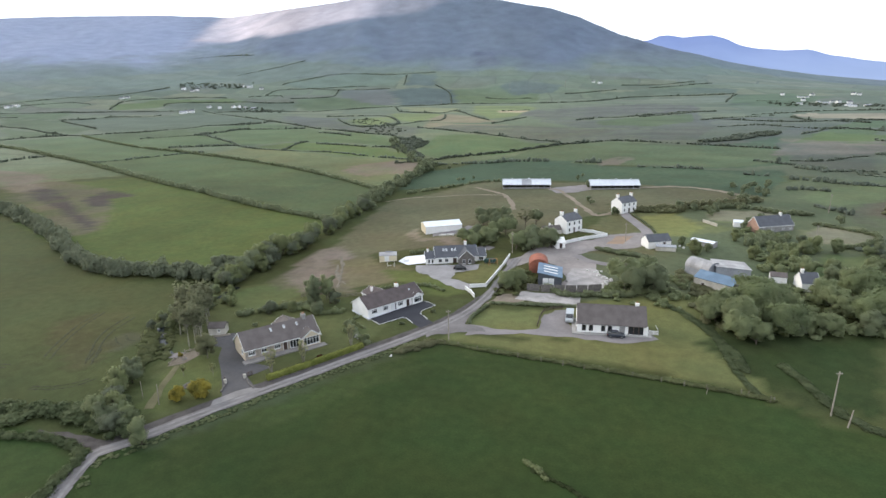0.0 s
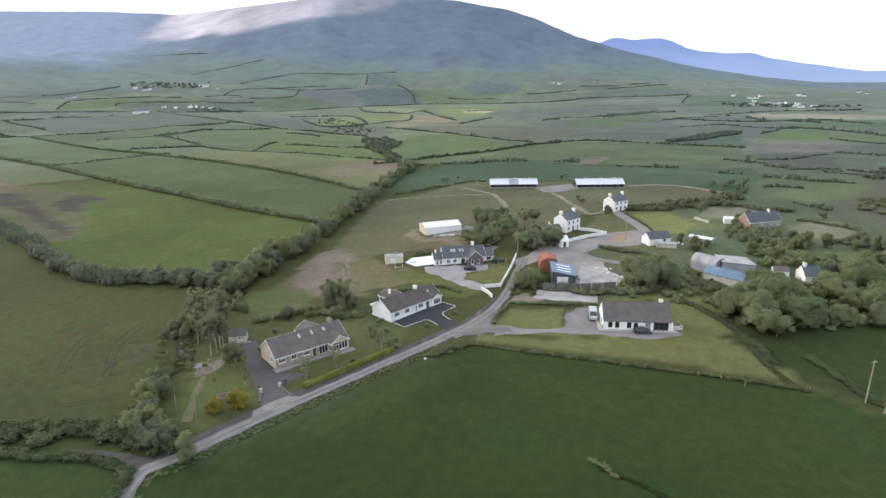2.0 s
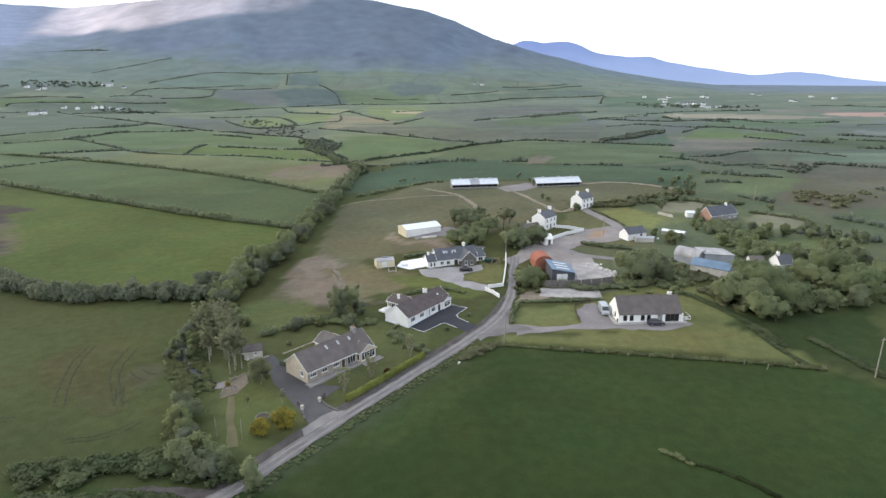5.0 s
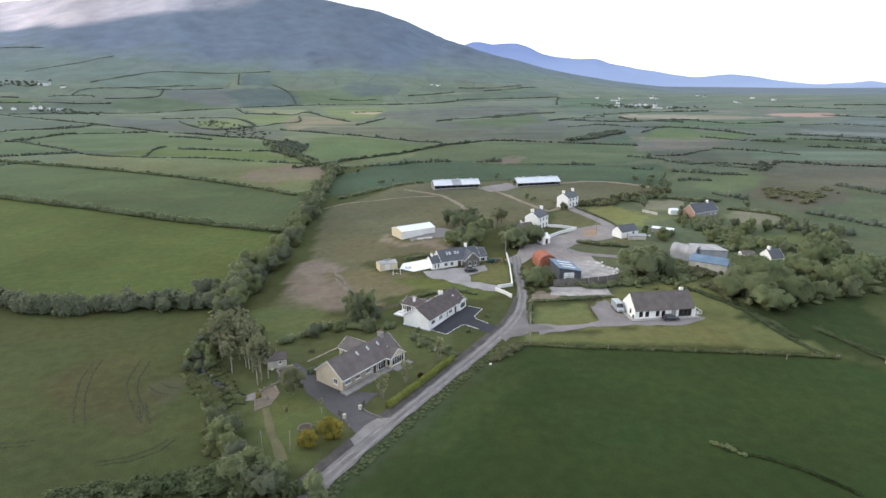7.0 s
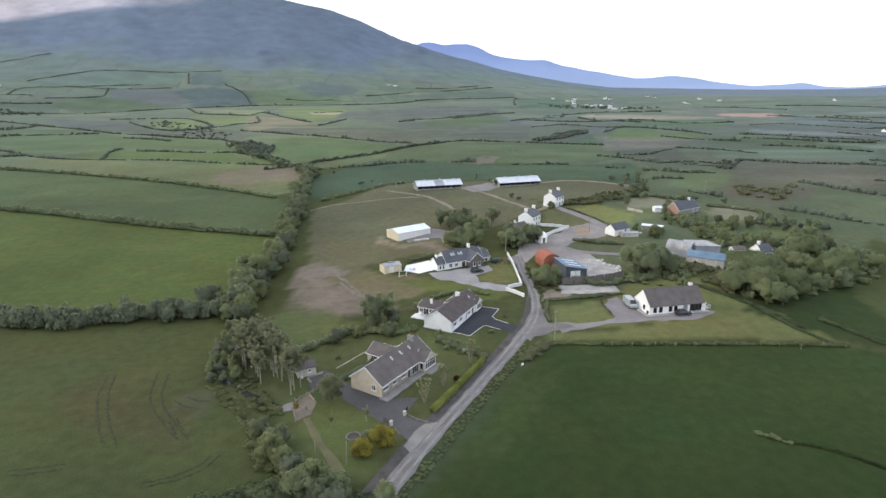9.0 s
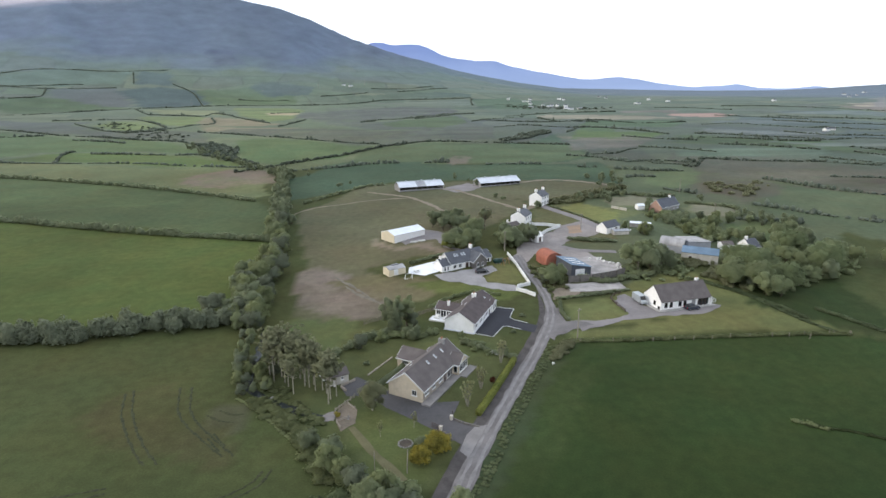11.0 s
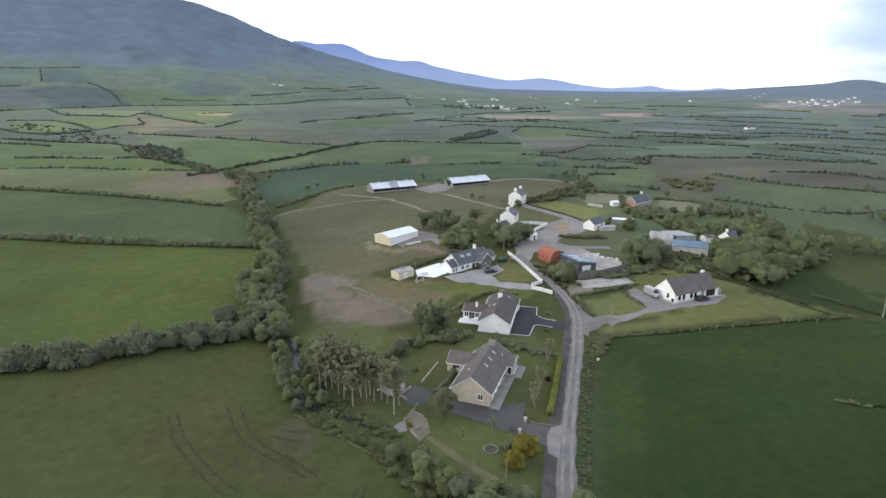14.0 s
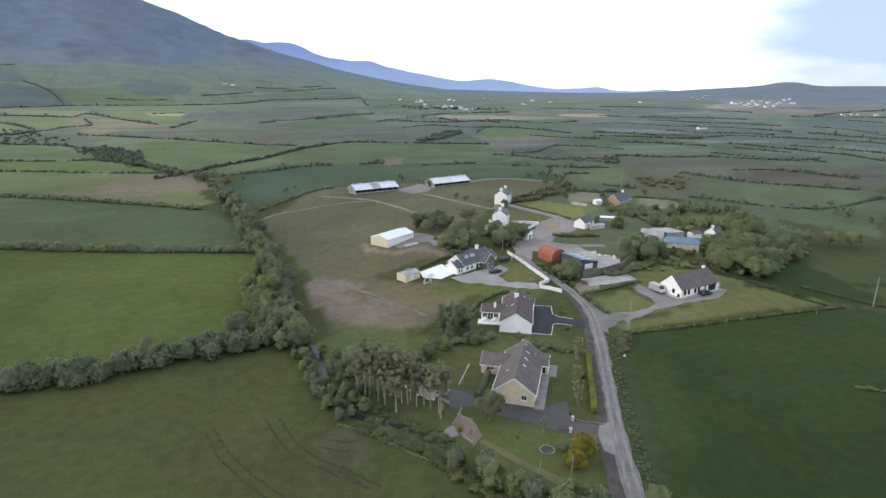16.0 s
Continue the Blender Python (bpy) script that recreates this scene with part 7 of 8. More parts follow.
for k, (x, y, H, spread) in enumerate(((3.8, 111.8, 5.8, 1.3), (-2.8, 101.3, 5.0, 1.5), (-6.75, 94.85, 5.6, 1.7))):
    vase_tree(140 + k, H, spread).matrix_basis = pose(x, y, gz(x, y))


def bush(x, y, w, h, material, label, seed, n=16):
    rs = np.random.RandomState(seed)
    spots = []
    for k in range(n):
        d = rs.normal(size=3)
        d /= np.linalg.norm(d)
        p = d * rs.rand() ** 0.4
        s = 0.36 * w / 2 * rs.uniform(0.8, 1.3)
        spots.append((p[0] * w * 0.36, p[1] * w * 0.36, h * 0.5 + p[2] * h * 0.36, s, s, s))
    V, F, N = gather(FINE, spots, rs)
    ob = tagged(new("bush", soup("bush", V, F, material, normals=unit(unit(N) + 0.4 * rs.normal(size=N.shape)))), label, "bush")
    ob.matrix_basis = pose(x, y, gz(x, y) - 0.1)


for k, ((x, y), w, h) in enumerate(zip([(-14.2, 81.4)] + [(-17.6, 78.8)], (5.0, 4.2), (3.8, 3.0))):
    bush(x, y, w, h, GORSE, "yellow flowering gorse bush on the lawn", 60 + k, 22)
bush(-17.2, 83.1, 2.4, 2.2, LEAF_DARK, "dark shrub beside the gorse", 70)
for k, (x, y) in enumerate([(10.4, 126.8), (15.4, 136.6)]):
    bush(x, y, 1.8, 0.9, LEAF_DARK, "low round shrub on the drive lawn", 75 + k, 10)
for k, (x, y) in enumerate([(92.0, 159.4)] + [(93.9, 160.1)]):
    bush(x, y, 3.0, 3.6, BLOSSOM, "hawthorn bush in white blossom", 80 + k)
for k, (x, y) in enumerate([(-1.2, 118.1), (1.8, 115.6), (5.0, 114.9), (5.8, 115.8)]):
    bush(x, y, 2.2, 1.8, LEAF_MID, "leafy garden shrub by the lane hedge", 84 + k, 10)
bush(-26.3, 114.5, 1.7, 1.5, LEAF_DARK, "round dark shrub in the back garden", 97, 10)
bush(0.2, 103.8, 1.8, 1.0, leafmat("copper_leaf", (0.05, 0.022, 0.012), (0.14, 0.055, 0.03)), "copper-leaved garden shrub on the lawn", 95, 10)
bush(-32.0, 94.0, 1.7, 1.4, GORSE, "yellow shrub on the garden terrace", 96, 10)


thicket([(60.4, 174.2), (80.2, 182.2), (81.4, 168.5), (78.9, 156.2), (64.0, 157.4), (56.2, 159.9)], 80, 1.6, 1.5, "wild scrub behind the lawn bungalow", LEAF_MID, 301)
thicket([(102.8, 220.3), (124.8, 230.2), (114.5, 196.9), (101.7, 186.4), (102.5, 200.7)], 70, 2.2, 1.9, "wild scrub among the outbuildings", LEAF_MID, 302)
thicket([(98.7, 176.0), (107.0, 177.5), (122.1, 184.0), (152.9, 183.2), (135.6, 157.4), (104.4, 144.9), (88.5, 145.1), (88.4, 158.3)], 170, 2.2, 1.9, "dense wild scrub under large trees", LEAF_MID, 303)
thicket([(2.6, 211.0), (12.0, 216.0), (15.0, 205.0), (13.0, 197.0), (4.7, 198.7)], 50, 2.2, 1.7, "dense shrubs beneath the farmhouse trees", LEAF_MID, 304)
thicket([(24.5, 214.0), (36.3, 214.0), (35.7, 202.6), (27.0, 195.5), (24.0, 203.0)], 45, 2.2, 1.7, "dense shrubs beneath the farmhouse trees", LEAF_MID, 325)
thicket([(28.0, 176.4), (32.1, 179.1), (38.3, 170.8), (35.3, 155.1), (28.8, 151.6), (26.4, 158.5)], 60, 1.0, 1.2, "rough undergrowth below the red barn", LEAF_GRASS, 305)
thicket([(-47.8, 127.9), (-48.9, 106.7), (-42.6, 99.2), (-37.0, 90.6), (-33.0, 92.7), (-46.5, 110.2), (-46.1, 130.4)], 50, 0.55, 1.1, "rough undergrowth along the stream", LEAF_GRASS, 306)
thicket([(-33.3, 68.2), (-27.7, 75.6), (-15.4, 67.1), (-16.6, 64.0), (-27.8, 63.9)], 60, 2.0, 1.6, "bramble thicket at the lane corner", LEAF_BRAMBLE, 307)
thicket([(103.9, 251.1), (114.0, 260.4), (107.8, 238.4), (116.6, 233.3), (112.6, 227.0), (97.7, 231.1)], 50, 2.0, 1.5, "garden shrubs around the brick house", LEAF_MID, 310)
for k, (x, y) in enumerate([(4.7, 200.8), (7.8, 199.4), (11.6, 203.4), (7.5, 210.9)]):
    bush(x, y, 4.0, 3.4, LEAF_LIME, "yellow-green shrub before the farmhouse trees", 330 + k, 14)

thicket([(101.0, 227.3), (110.3, 232.5), (117.5, 234.2), (114.9, 225.1), (104.3, 218.5), (98.7, 218.7)], 30, 2.6, 1.6, "garden shrubs before the brick house", LEAF_DARK, 315, FINE)
hedge([(114.7, 201.7), (122.0, 202.2), (130.9, 199.1)], 1.4, 1.0, "low dark hedge across a green paddock", LEAF_DARK, rough=0.3)
hedge([(90.4, 272.4), (106.1, 280.1), (118.5, 271.4), (130.8, 271.0)], 2.6, 1.7, "dark hedge behind a pale paddock", LEAF_DARK, rough=0.4)
hedge([(59.8, 263.1), (75.7, 272.9), (89.6, 272.4)], 2.2, 1.6, "bushy hedge behind the bright paddock", LEAF_BROWN, rough=0.4)
hedge([(128.9, 254.8), (145.5, 241.8), (137.0, 226.9), (131.0, 223.6)], 2.2, 1.4, "dark hedge round a pale paddock", LEAF_DARK, rough=0.4)
for k, (x, y) in enumerate([(99.3, 148.6), (100.5, 146.5), (95.4, 144.5)]):
    bush(x, y, 5.0, 4.2, LEAF_PALE, "yellow-green bush below large trees", 340 + k, 16)
plant(BUSHY, [(121.5, 217.9), (118.4, 214.7), (127.8, 217.7), (144.7, 215.5), (149.8, 212.9)], 0.7, 0.95, "trees around the outbuildings")

hedge([(-52.2, 103.2), (-46.8, 97.4), (-40.5, 88.8), (-35.1, 80.3)], 0.9, 0.2, "bleached grass along the pasture edge", LEAF_PALE, rough=0.5)

thicket([(80.2, 160.3), (90.9, 167.3), (97.4, 149.3), (96.0, 146.0), (88.0, 147.0), (84.0, 150.0)], 50, 1.5, 1.5, "dense brambles between lawn and large trees", LEAF_BROWN, 319, FINE)
plant(BUSHY, [(85.7, 152.6), (89.5, 148.3), (91.3, 142.5)], 0.6, 0.8, "large trees east of the lawn")

# ---------------------------------------------------------------- walls, fences and poles


def wall(pts, h, t, material, label, name="garden_wall", cap=None, posts=0.0, category="wall"):
    """A wall in straight panels that step with the ground, with piers where the line bends."""
    ob = empty(name, pose(0, 0, 0), label, category)
    for (x0, y0), (x1, y1) in zip(pts, pts[1:]):
        n = max(1, int(math.hypot(x1 - x0, y1 - y0) / 3.0))
        for k in range(n):
            a, b = k / n, (k + 1) / n
            ax, ay, bx, by = x0 + (x1 - x0) * a, y0 + (y1 - y0) * a, x0 + (x1 - x0) * b, y0 + (y1 - y0) * b
            L, rot = math.hypot(bx - ax, by - ay), math.degrees(math.atan2(by - ay, bx - ax))
            z = max(gz(ax, ay), gz(bx, by))
            m = pose((ax + bx) / 2, (ay + by) / 2, z, 0, 0, rot)
            p = part("panel", boxes((-L / 2 + 0.16, L / 2 - 0.16, -t / 2, t / 2, -0.7, h)), material, ob, at=m)
            if cap:
                part("coping", boxes((-L / 2 + 0.15, L / 2 - 0.15, -t / 2 - 0.06, t / 2 + 0.06, h, h + 0.08)), cap, p)
            if posts:
                part("pier", boxes((-L / 2 - 0.16, -L / 2 + 0.16, -0.2, 0.2, -0.7, h + posts)), material, ob, at=m)
    return ob


def fence(pts, h, label, spacing=2.2, rails=3, material=None):
    ob = empty("timber_fence", pose(0, 0, 0), label, "fence")
    P = smooth_path(pts, spacing)
    for k, (x, y) in enumerate(P):
        part("post", boxes((x - 0.07, x + 0.07, y - 0.07, y + 0.07, gz(x, y) - 0.3, gz(x, y) + h)), material or WOOD, ob)
    for (x0, y0), (x1, y1) in zip(P, P[1:]):
        L, rot = math.hypot(x1 - x0, y1 - y0), math.degrees(math.atan2(y1 - y0, x1 - x0))
        for r in range(rails):
            z0, z1 = gz(x0, y0), gz(x1, y1)
            m = pose((x0 + x1) / 2, (y0 + y1) / 2, (z0 + z1) / 2 + h * (0.3 + 0.3 * r), 0, -math.degrees(math.atan2(z1 - z0, L)), rot)
            part("rail", boxes((-L / 2, L / 2, -0.03, 0.03, -0.06, 0.06)), material or WOOD, ob, at=m)
    return ob


def stakes(pts, spacing, label, h=1.1):
    rs = random.Random(5)
    bm = bmesh.new()
    bmesh.ops.create_cone(bm, cap_ends=True, segments=7, radius1=0.08, radius2=0.065, depth=h + 0.4)
    bmesh.ops.translate(bm, verts=bm.verts[:], vec=(0, 0, (h - 0.4) / 2))
    me = bpy.data.meshes.new("fence_post")
    bm.to_mesh(me)
    bm.free()
    me.materials.append(POLEWOOD)
    for x, y in smooth_path(pts, spacing):
        ob = new("fence_post", me)
        ob.matrix_basis = pose(x + rs.uniform(-0.4, 0.4), y + rs.uniform(-0.3, 0.3), gz(x, y), rs.uniform(-5, 5), rs.uniform(-5, 5), 0)
        tagged(ob, label, "fence post", "stakes along the lawn hedge")


def pole(x, y, h, label, arm=True, tilt=0.0, thick=1.0):
    ob = empty("utility_pole", pose(x, y, gz(x, y), 0, tilt, 25), label, "pole")
    bm = bmesh.new()
    bmesh.ops.create_cone(bm, cap_ends=True, segments=9, radius1=0.15 * thick, radius2=0.10 * thick, depth=h + 0.6)
    bmesh.ops.translate(bm, verts=bm.verts[:], vec=(0, 0, h / 2 - 0.3))
    part("shaft", bm, POLEWOOD, ob)
    if arm:
        part("crossarm", boxes((-0.6, 0.6, -0.05, 0.05, h - 0.5, h - 0.38)), POLEWOOD, ob)
        for s in (-0.5, 0.0, 0.5):
            bm = bmesh.new()
            bmesh.ops.create_cone(bm, cap_ends=True, segments=8, radius1=0.06, radius2=0.04, depth=0.18)
            bmesh.ops.translate(bm, verts=bm.verts[:], vec=(s, 0, h - 0.29))
            part("insulator", bm, GREYWALL, ob)
    return ob


wall([(23.9, 188.3), (24.2, 177.9), (24.0, 167.2), (23.8, 159.3), (19.2, 157.1)], 0.95, 0.22, TRIM, "white painted garden wall stepping along the lane", cap=TRIM, posts=0.22)
wall([(18.7, 155.3), (21.0, 153.0), (23.1, 149.9)], 0.95, 0.22, TRIM, "white painted entrance wall beside gravel drive", cap=TRIM, posts=0.22)
wall([(43.3, 224.9), (48.3, 223.8), (53.8, 220.3), (46.6, 214.7), (40.1, 207.2), (37.6, 200.9)], 1.2, 0.25, TRIM, "white garden wall around the farmhouse lawn", posts=0.15)
wall([(88.7, 250.2), (93.7, 243.8)], 1.1, 0.25, BLOCK, "short white wall before a green field")
wall([(36.2, 159.6), (44.2, 160.4), (53.6, 163.1), (57.4, 165.0)], 2.1, 0.3, STONE, "dark grey retaining wall below the farmyard")
wall([(-12.8, 87.0), (-12.0, 85.5), (-11.3, 83.9)], 0.35, 0.25, STONE, "low dark entrance wall beside the drive")
wall([(-10.9, 91.4), (-8.7, 89.2), (-5.7, 87.4)], 0.35, 0.25, STONE, "low dark entrance wall beside the drive")
wall([(-9.4, 206.9), (-3.6, 208.7)], 0.4, 0.8, PALEROCK, "low stack of pale slabs beside the storage shed", "slab_stack")
fence([(-18.5, 137.2), (-13.4, 140.3), (-8.1, 143.1), (-1.0, 146.9), (3.9, 150.3)], 1.2, "brown timber post and rail fence")
fence([(-27.0, 137.2), (-23.4, 139.1), (-19.2, 141.6)], 1.2, "brown timber post and rail fence")
for a, b in (((-28.9, 100.8), (-32.5, 96.2)), ((-30.2, 98.5), (-28.7, 96.3)), ((-32.1, 92.4), (-29.9, 93.6)), ((-32.0, 92.3), (-31.2, 90.0))):
    fence([a, b], 0.9, "rustic pale timber rail round the garden terrace", 1.4, 2, POLEWOOD)
wall([(-30.5, 103.3), (-31.8, 105.3), (-28.7, 107.9)], 0.45, 0.3, POLEWOOD, "low timber sleeper wall at the end of the drive", "sleeper_wall")
wall([(-26.2, 109.4), (-23.4, 113.4), (-20.4, 117.6)], 0.25, 0.25, GREYSTONE, "low pale kerb wall across the back garden")
fence([(48.5, 148.6), (44.2, 145.5), (44.3, 135.8)], 1.0, "dark timber fence beside the forecourt", material=DARKFRAME)
stakes([(25.1, 119.2), (43.8, 118.1), (63.5, 116.9), (83.1, 116.1), (94.4, 115.1)], 4.5, "weathered wooden stake along the lawn hedge")
stakes([(82.5, 114.0), (88.7, 115.1), (93.6, 114.5)], 4.5, "weathered wooden stake along the lawn hedge", 1.4)
for spot, h, tilt in (((25.4, 121.5), 8.0, 0), ((103.5, 112.8), 9.0, 1.5), ((63.5, 168.4), 8.0, 0), ((23.8, 192.7), 7.5, 0), ((138.8, 278.6), 8.0, 2.0), ((122.0, 219.9), 8.5, 0), ((60.9, 215.1), 7.0, 0)):
    pole(*spot, h, "weathered wooden utility pole beside a field", tilt=tilt)
pole(105.4, 109.5, 3.4, "short leaning wooden pole in the field", False, 8)
pole(-25.2, 77.1, 4.0, "thin wooden pole at the garden edge", False, 0, 0.5)
pole(-20.0, 76.2, 4.5, "thin wooden pole at the garden edge", False, 2, 0.6)
for spot in [(-298.4, 982.0), (-215.4, 1150.3), (-114.7, 1196.2), (-25.0, 1257.4)]:
    pole(*spot, 13.0, "tall pale power pole on the far plain", True)


def gate_pillar(x, y, label):
    ob = empty("gate_pillar", pose(x, y, gz(x, y), 0, 0, 55), label, "pillar", "pillars of the drive entrance")
    part("shaft", boxes((-0.25, 0.25, -0.25, 0.25, -0.4, 0.9)), BLOCK, ob)
    cap = boxes((-0.3, 0.3, -0.3, 0.3, 0.9, 0.98))
    bmesh.ops.create_cone(cap, cap_ends=True, segments=4, radius1=0.38, radius2=0.15, depth=0.1, matrix=pose(0, 0, 1.03, 0, 0, 45))
    part("cap", cap, BLOCK, ob)


def iron_gate(x, y, rot):
    ob = empty("iron_gate", pose(x, y, gz(x, y), 0, 0, rot), "black iron gate leaf standing open at its pillar", "gate", "gates of the drive entrance")
    part("gate_frame", boxes((0, 1.6, -0.025, 0.025, 0.1, 0.16), (0, 1.6, -0.025, 0.025, 0.98, 1.04), (0, 0.06, -0.025, 0.025, 0.16, 0.98), (1.54, 1.6, -0.025, 0.025, 0.16, 0.98)), DARKFRAME, ob)
    for k in range(11):
        part("bar", boxes((0.16 + k * 0.125, 0.19 + k * 0.125, -0.015, 0.015, 0.16, 0.98)), DARKFRAME, ob)


iron_gate(-13.3, 87.8, 142)
iron_gate(-10.5, 91.0, 75)
gate_pillar(-13.05, 87.4, "square white gate pillar with flat cap")
gate_pillar(-10.6, 90.6, "square white gate pillar with flat cap")

# ---------------------------------------------------------------- vehicles
TYRE = mat("tyre_rubber", (0.02, 0.02, 0.02), (0.014, 0.014, 0.014), 3, 0.85)
RIM = mat("alloy_rim", (0.5, 0.5, 0.52), (0.4, 0.4, 0.42), 3, 0.3, metal=0.8)
CARGLASS = mat("car_glass", (0.02, 0.022, 0.025), (0.015, 0.016, 0.018), 1, 0.05, spec=0.7)
LAMP = mat("lamp_lens", (0.7, 0.7, 0.68), (0.6, 0.6, 0.58), 3, 0.15)
TAIL = mat("tail_lens", (0.35, 0.02, 0.02), (0.25, 0.015, 0.015), 3, 0.2)


def vehicle(name, a, b, W, profile, cabin, paint, label, wheel=0.32, kind="car"):
    """A vehicle from rear a to front b; side profiles of the body and the glazed cabin as (x, z) in metres from the middle."""
    (x0, y0), (x1, y1) = a, b
    ob = empty(name, pose((x0 + x1) / 2, (y0 + y1) / 2, gz((x0 + x1) / 2, (y0 + y1) / 2) + 0.08, 0, 0, math.degrees(math.atan2(y1 - y0, x1 - x0))), label, kind)
    bm = bmesh.new()
    prism(bm, profile, -W / 2, W / 2)
    bmesh.ops.bevel(bm, geom=[e for e in bm.edges], offset=0.09, segments=2, affect="EDGES", profile=0.6)
    body = part("body", bm, paint, ob)
    bm = bmesh.new()
    prism(bm, cabin, -W / 2 + 0.035, W / 2 - 0.035)
    for v in bm.verts:
        if v.co.z > max(z for _, z in cabin) - 0.2:
            v.co.y *= 0.84
    bmesh.ops.bevel(bm, geom=[e for e in bm.edges], offset=0.05, segments=2, affect="EDGES")
    part("windows", bm, CARGLASS, ob)
    top = max(z for _, z in cabin)
    xs = [x for x, z in cabin if z > top - 0.2]
    bm = boxes((min(xs) - 0.02, max(xs) + 0.02, -W / 2 * 0.84, W / 2 * 0.84, top - 0.05, top + 0.03))
    part("roof", bm, paint, ob)
    L = max(x for x, _ in profile)
    for sx in (-1, 1):
        for sy in (-1, 1):
            bm = bmesh.new()
            bmesh.ops.create_cone(bm, cap_ends=True, segments=18, radius1=wheel, radius2=wheel, depth=0.22, matrix=pose(sx * L * 0.62, sy * (W / 2 - 0.08), wheel - 0.05, 90, 0, 0))
            w = part("wheel", bm, TYRE, ob)
            bm = bmesh.new()
            bmesh.ops.create_cone(bm, cap_ends=True, segments=12, radius1=wheel * 0.6, radius2=wheel * 0.6, depth=0.24, matrix=pose(sx * L * 0.62, sy * (W / 2 - 0.07), wheel - 0.05, 90, 0, 0))
            part("rim", bm, RIM, w)
    for sy in (-1, 1):
        part("headlight", boxes((L - 0.12, L + 0.01, sy * W * 0.36 - 0.16, sy * W * 0.36 + 0.16, 0.6, 0.76)), LAMP, ob)
        part("tail_light", boxes((-L - 0.01, -L + 0.1, sy * W * 0.4 - 0.1, sy * W * 0.4 + 0.1, 0.65, 0.9)), TAIL, ob)
    return ob


def grown(a, b, L):
    """The same direction and middle as a to b, with length L."""
    d, c = np.array(b) - np.array(a), (np.array(a) + np.array(b)) / 2
    d = d / np.linalg.norm(d)
    return tuple(c - d * L / 2), tuple(c + d * L / 2)


NAVY = mat("navy_car_paint", (0.03, 0.036, 0.05), (0.025, 0.03, 0.042), 1, 0.25, spec=0.6)
BLACKP = mat("black_car_paint", (0.02, 0.021, 0.024), (0.016, 0.017, 0.02), 1, 0.25, spec=0.6)
SILVER = mat("silver_van_paint", (0.40, 0.43, 0.45), (0.35, 0.38, 0.40), 1, 0.35, metal=0.3, spec=0.5)
CAR_SIDE = [(-2.1, 0.25), (2.1, 0.25), (2.1, 0.72), (1.0, 0.92), (-1.9, 0.95), (-2.1, 0.8)]
CAR_CAB = [(-1.85, 0.85), (1.05, 0.85), (0.35, 1.42), (-1.35, 1.45)]
VAN_SIDE = [(-2.65, 0.3), (2.65, 0.3), (2.65, 0.95), (2.0, 1.25), (1.35, 2.15), (1.0, 2.3), (-2.55, 2.3), (-2.65, 2.1)]
VAN_CAB = [(0.9, 1.3), (2.06, 1.3), (1.42, 2.2), (0.9, 2.25)]
vehicle("car", *grown((61.3, 135.0), (66.0, 135.7), 4.2), 1.75, CAR_SIDE, CAR_CAB, NAVY, "dark blue car parked before white bungalow")
vehicle("car", *grown((8.8, 171.3), (13.8, 172.3), 4.2), 1.75, CAR_SIDE, CAR_CAB, BLACKP, "black car parked on the gravel drive")
vehicle("van", *grown((51.2, 145.2), (51.8, 139.1), 5.3), 1.95, VAN_SIDE, VAN_CAB, SILVER, "silver delivery van parked beside white bungalow", 0.36, "van")

# ---------------------------------------------------------------- yard and garden things


def rock_mesh(seed, material):
    rs = np.random.RandomState(seed)
    V, F = clump(seed, 0, 2, 0.1, 1.0)
    V = V * (1, 0.8, 0.65)
    return soup("rock", V, F, material, smooth=False)


ROCKS = [rock_mesh(200 + k, PALEROCK if k < 3 else ROCK) for k in range(6)]


def rocks(spots, smin, smax, label, group, pale=True, seed=3):
    rs = random.Random(seed)
    for x, y in spots:
        ob = new("rock", ROCKS[rs.randrange(3) if pale else 3 + rs.randrange(3)])
        s = rs.uniform(smin, smax)
        ob.matrix_basis = pose(x, y, gz(x, y) + s * 0.35, 0, 0, rs.uniform(0, 360)) @ Matrix.Diagonal((s, s, s, 1))
        tagged(ob, label, "rock", group)


rocks(scatter([(53.3, 180.5), (56.1, 178.7), (57.7, 174.3), (58.1, 170.6)], 1.3, 1.0, 2, 1.0), 0.35, 0.8, "pale boulder in a rubble heap", "rubble heap in the yard")
rocks(scatter([(71.8, 212.4), (74.4, 210.0), (80.6, 212.2)], 1.6, 0.7), 0.4, 0.8, "pale stone from a broken wall", "stones of the broken wall")
rocks(scatter([(-31.8, 92.9), (-30.3, 93.0), (-29.3, 92.9)], 1.0, 0.4) + scatter([(-45.9, 103.1), (-45.1, 102.2)], 1.0, 0.6), 0.25, 0.5, "grey rock on the garden terrace", "rocks of the terrace", False, 4)
rocks([(2.7, 116.6), (3.8, 115.9)], 0.6, 0.8, "white-painted boulder on garden lawn", "garden boulders")
rocks([(-36.7, 112.5), (-35.4, 108.5), (-34.6, 109.5), (-33.0, 105.8), (-36.4, 110.6)], 0.3, 0.5, "pale stone of a ruined garden wall", "stones under the pines")
rocks([(15.4, 109.7)], 0.4, 0.45, "white stone at the field edge", "field stone")
rocks([(43.0, 173.1), (46.4, 169.9)], 0.4, 0.7, "grey rock lying in the yard", "yard rocks", False)


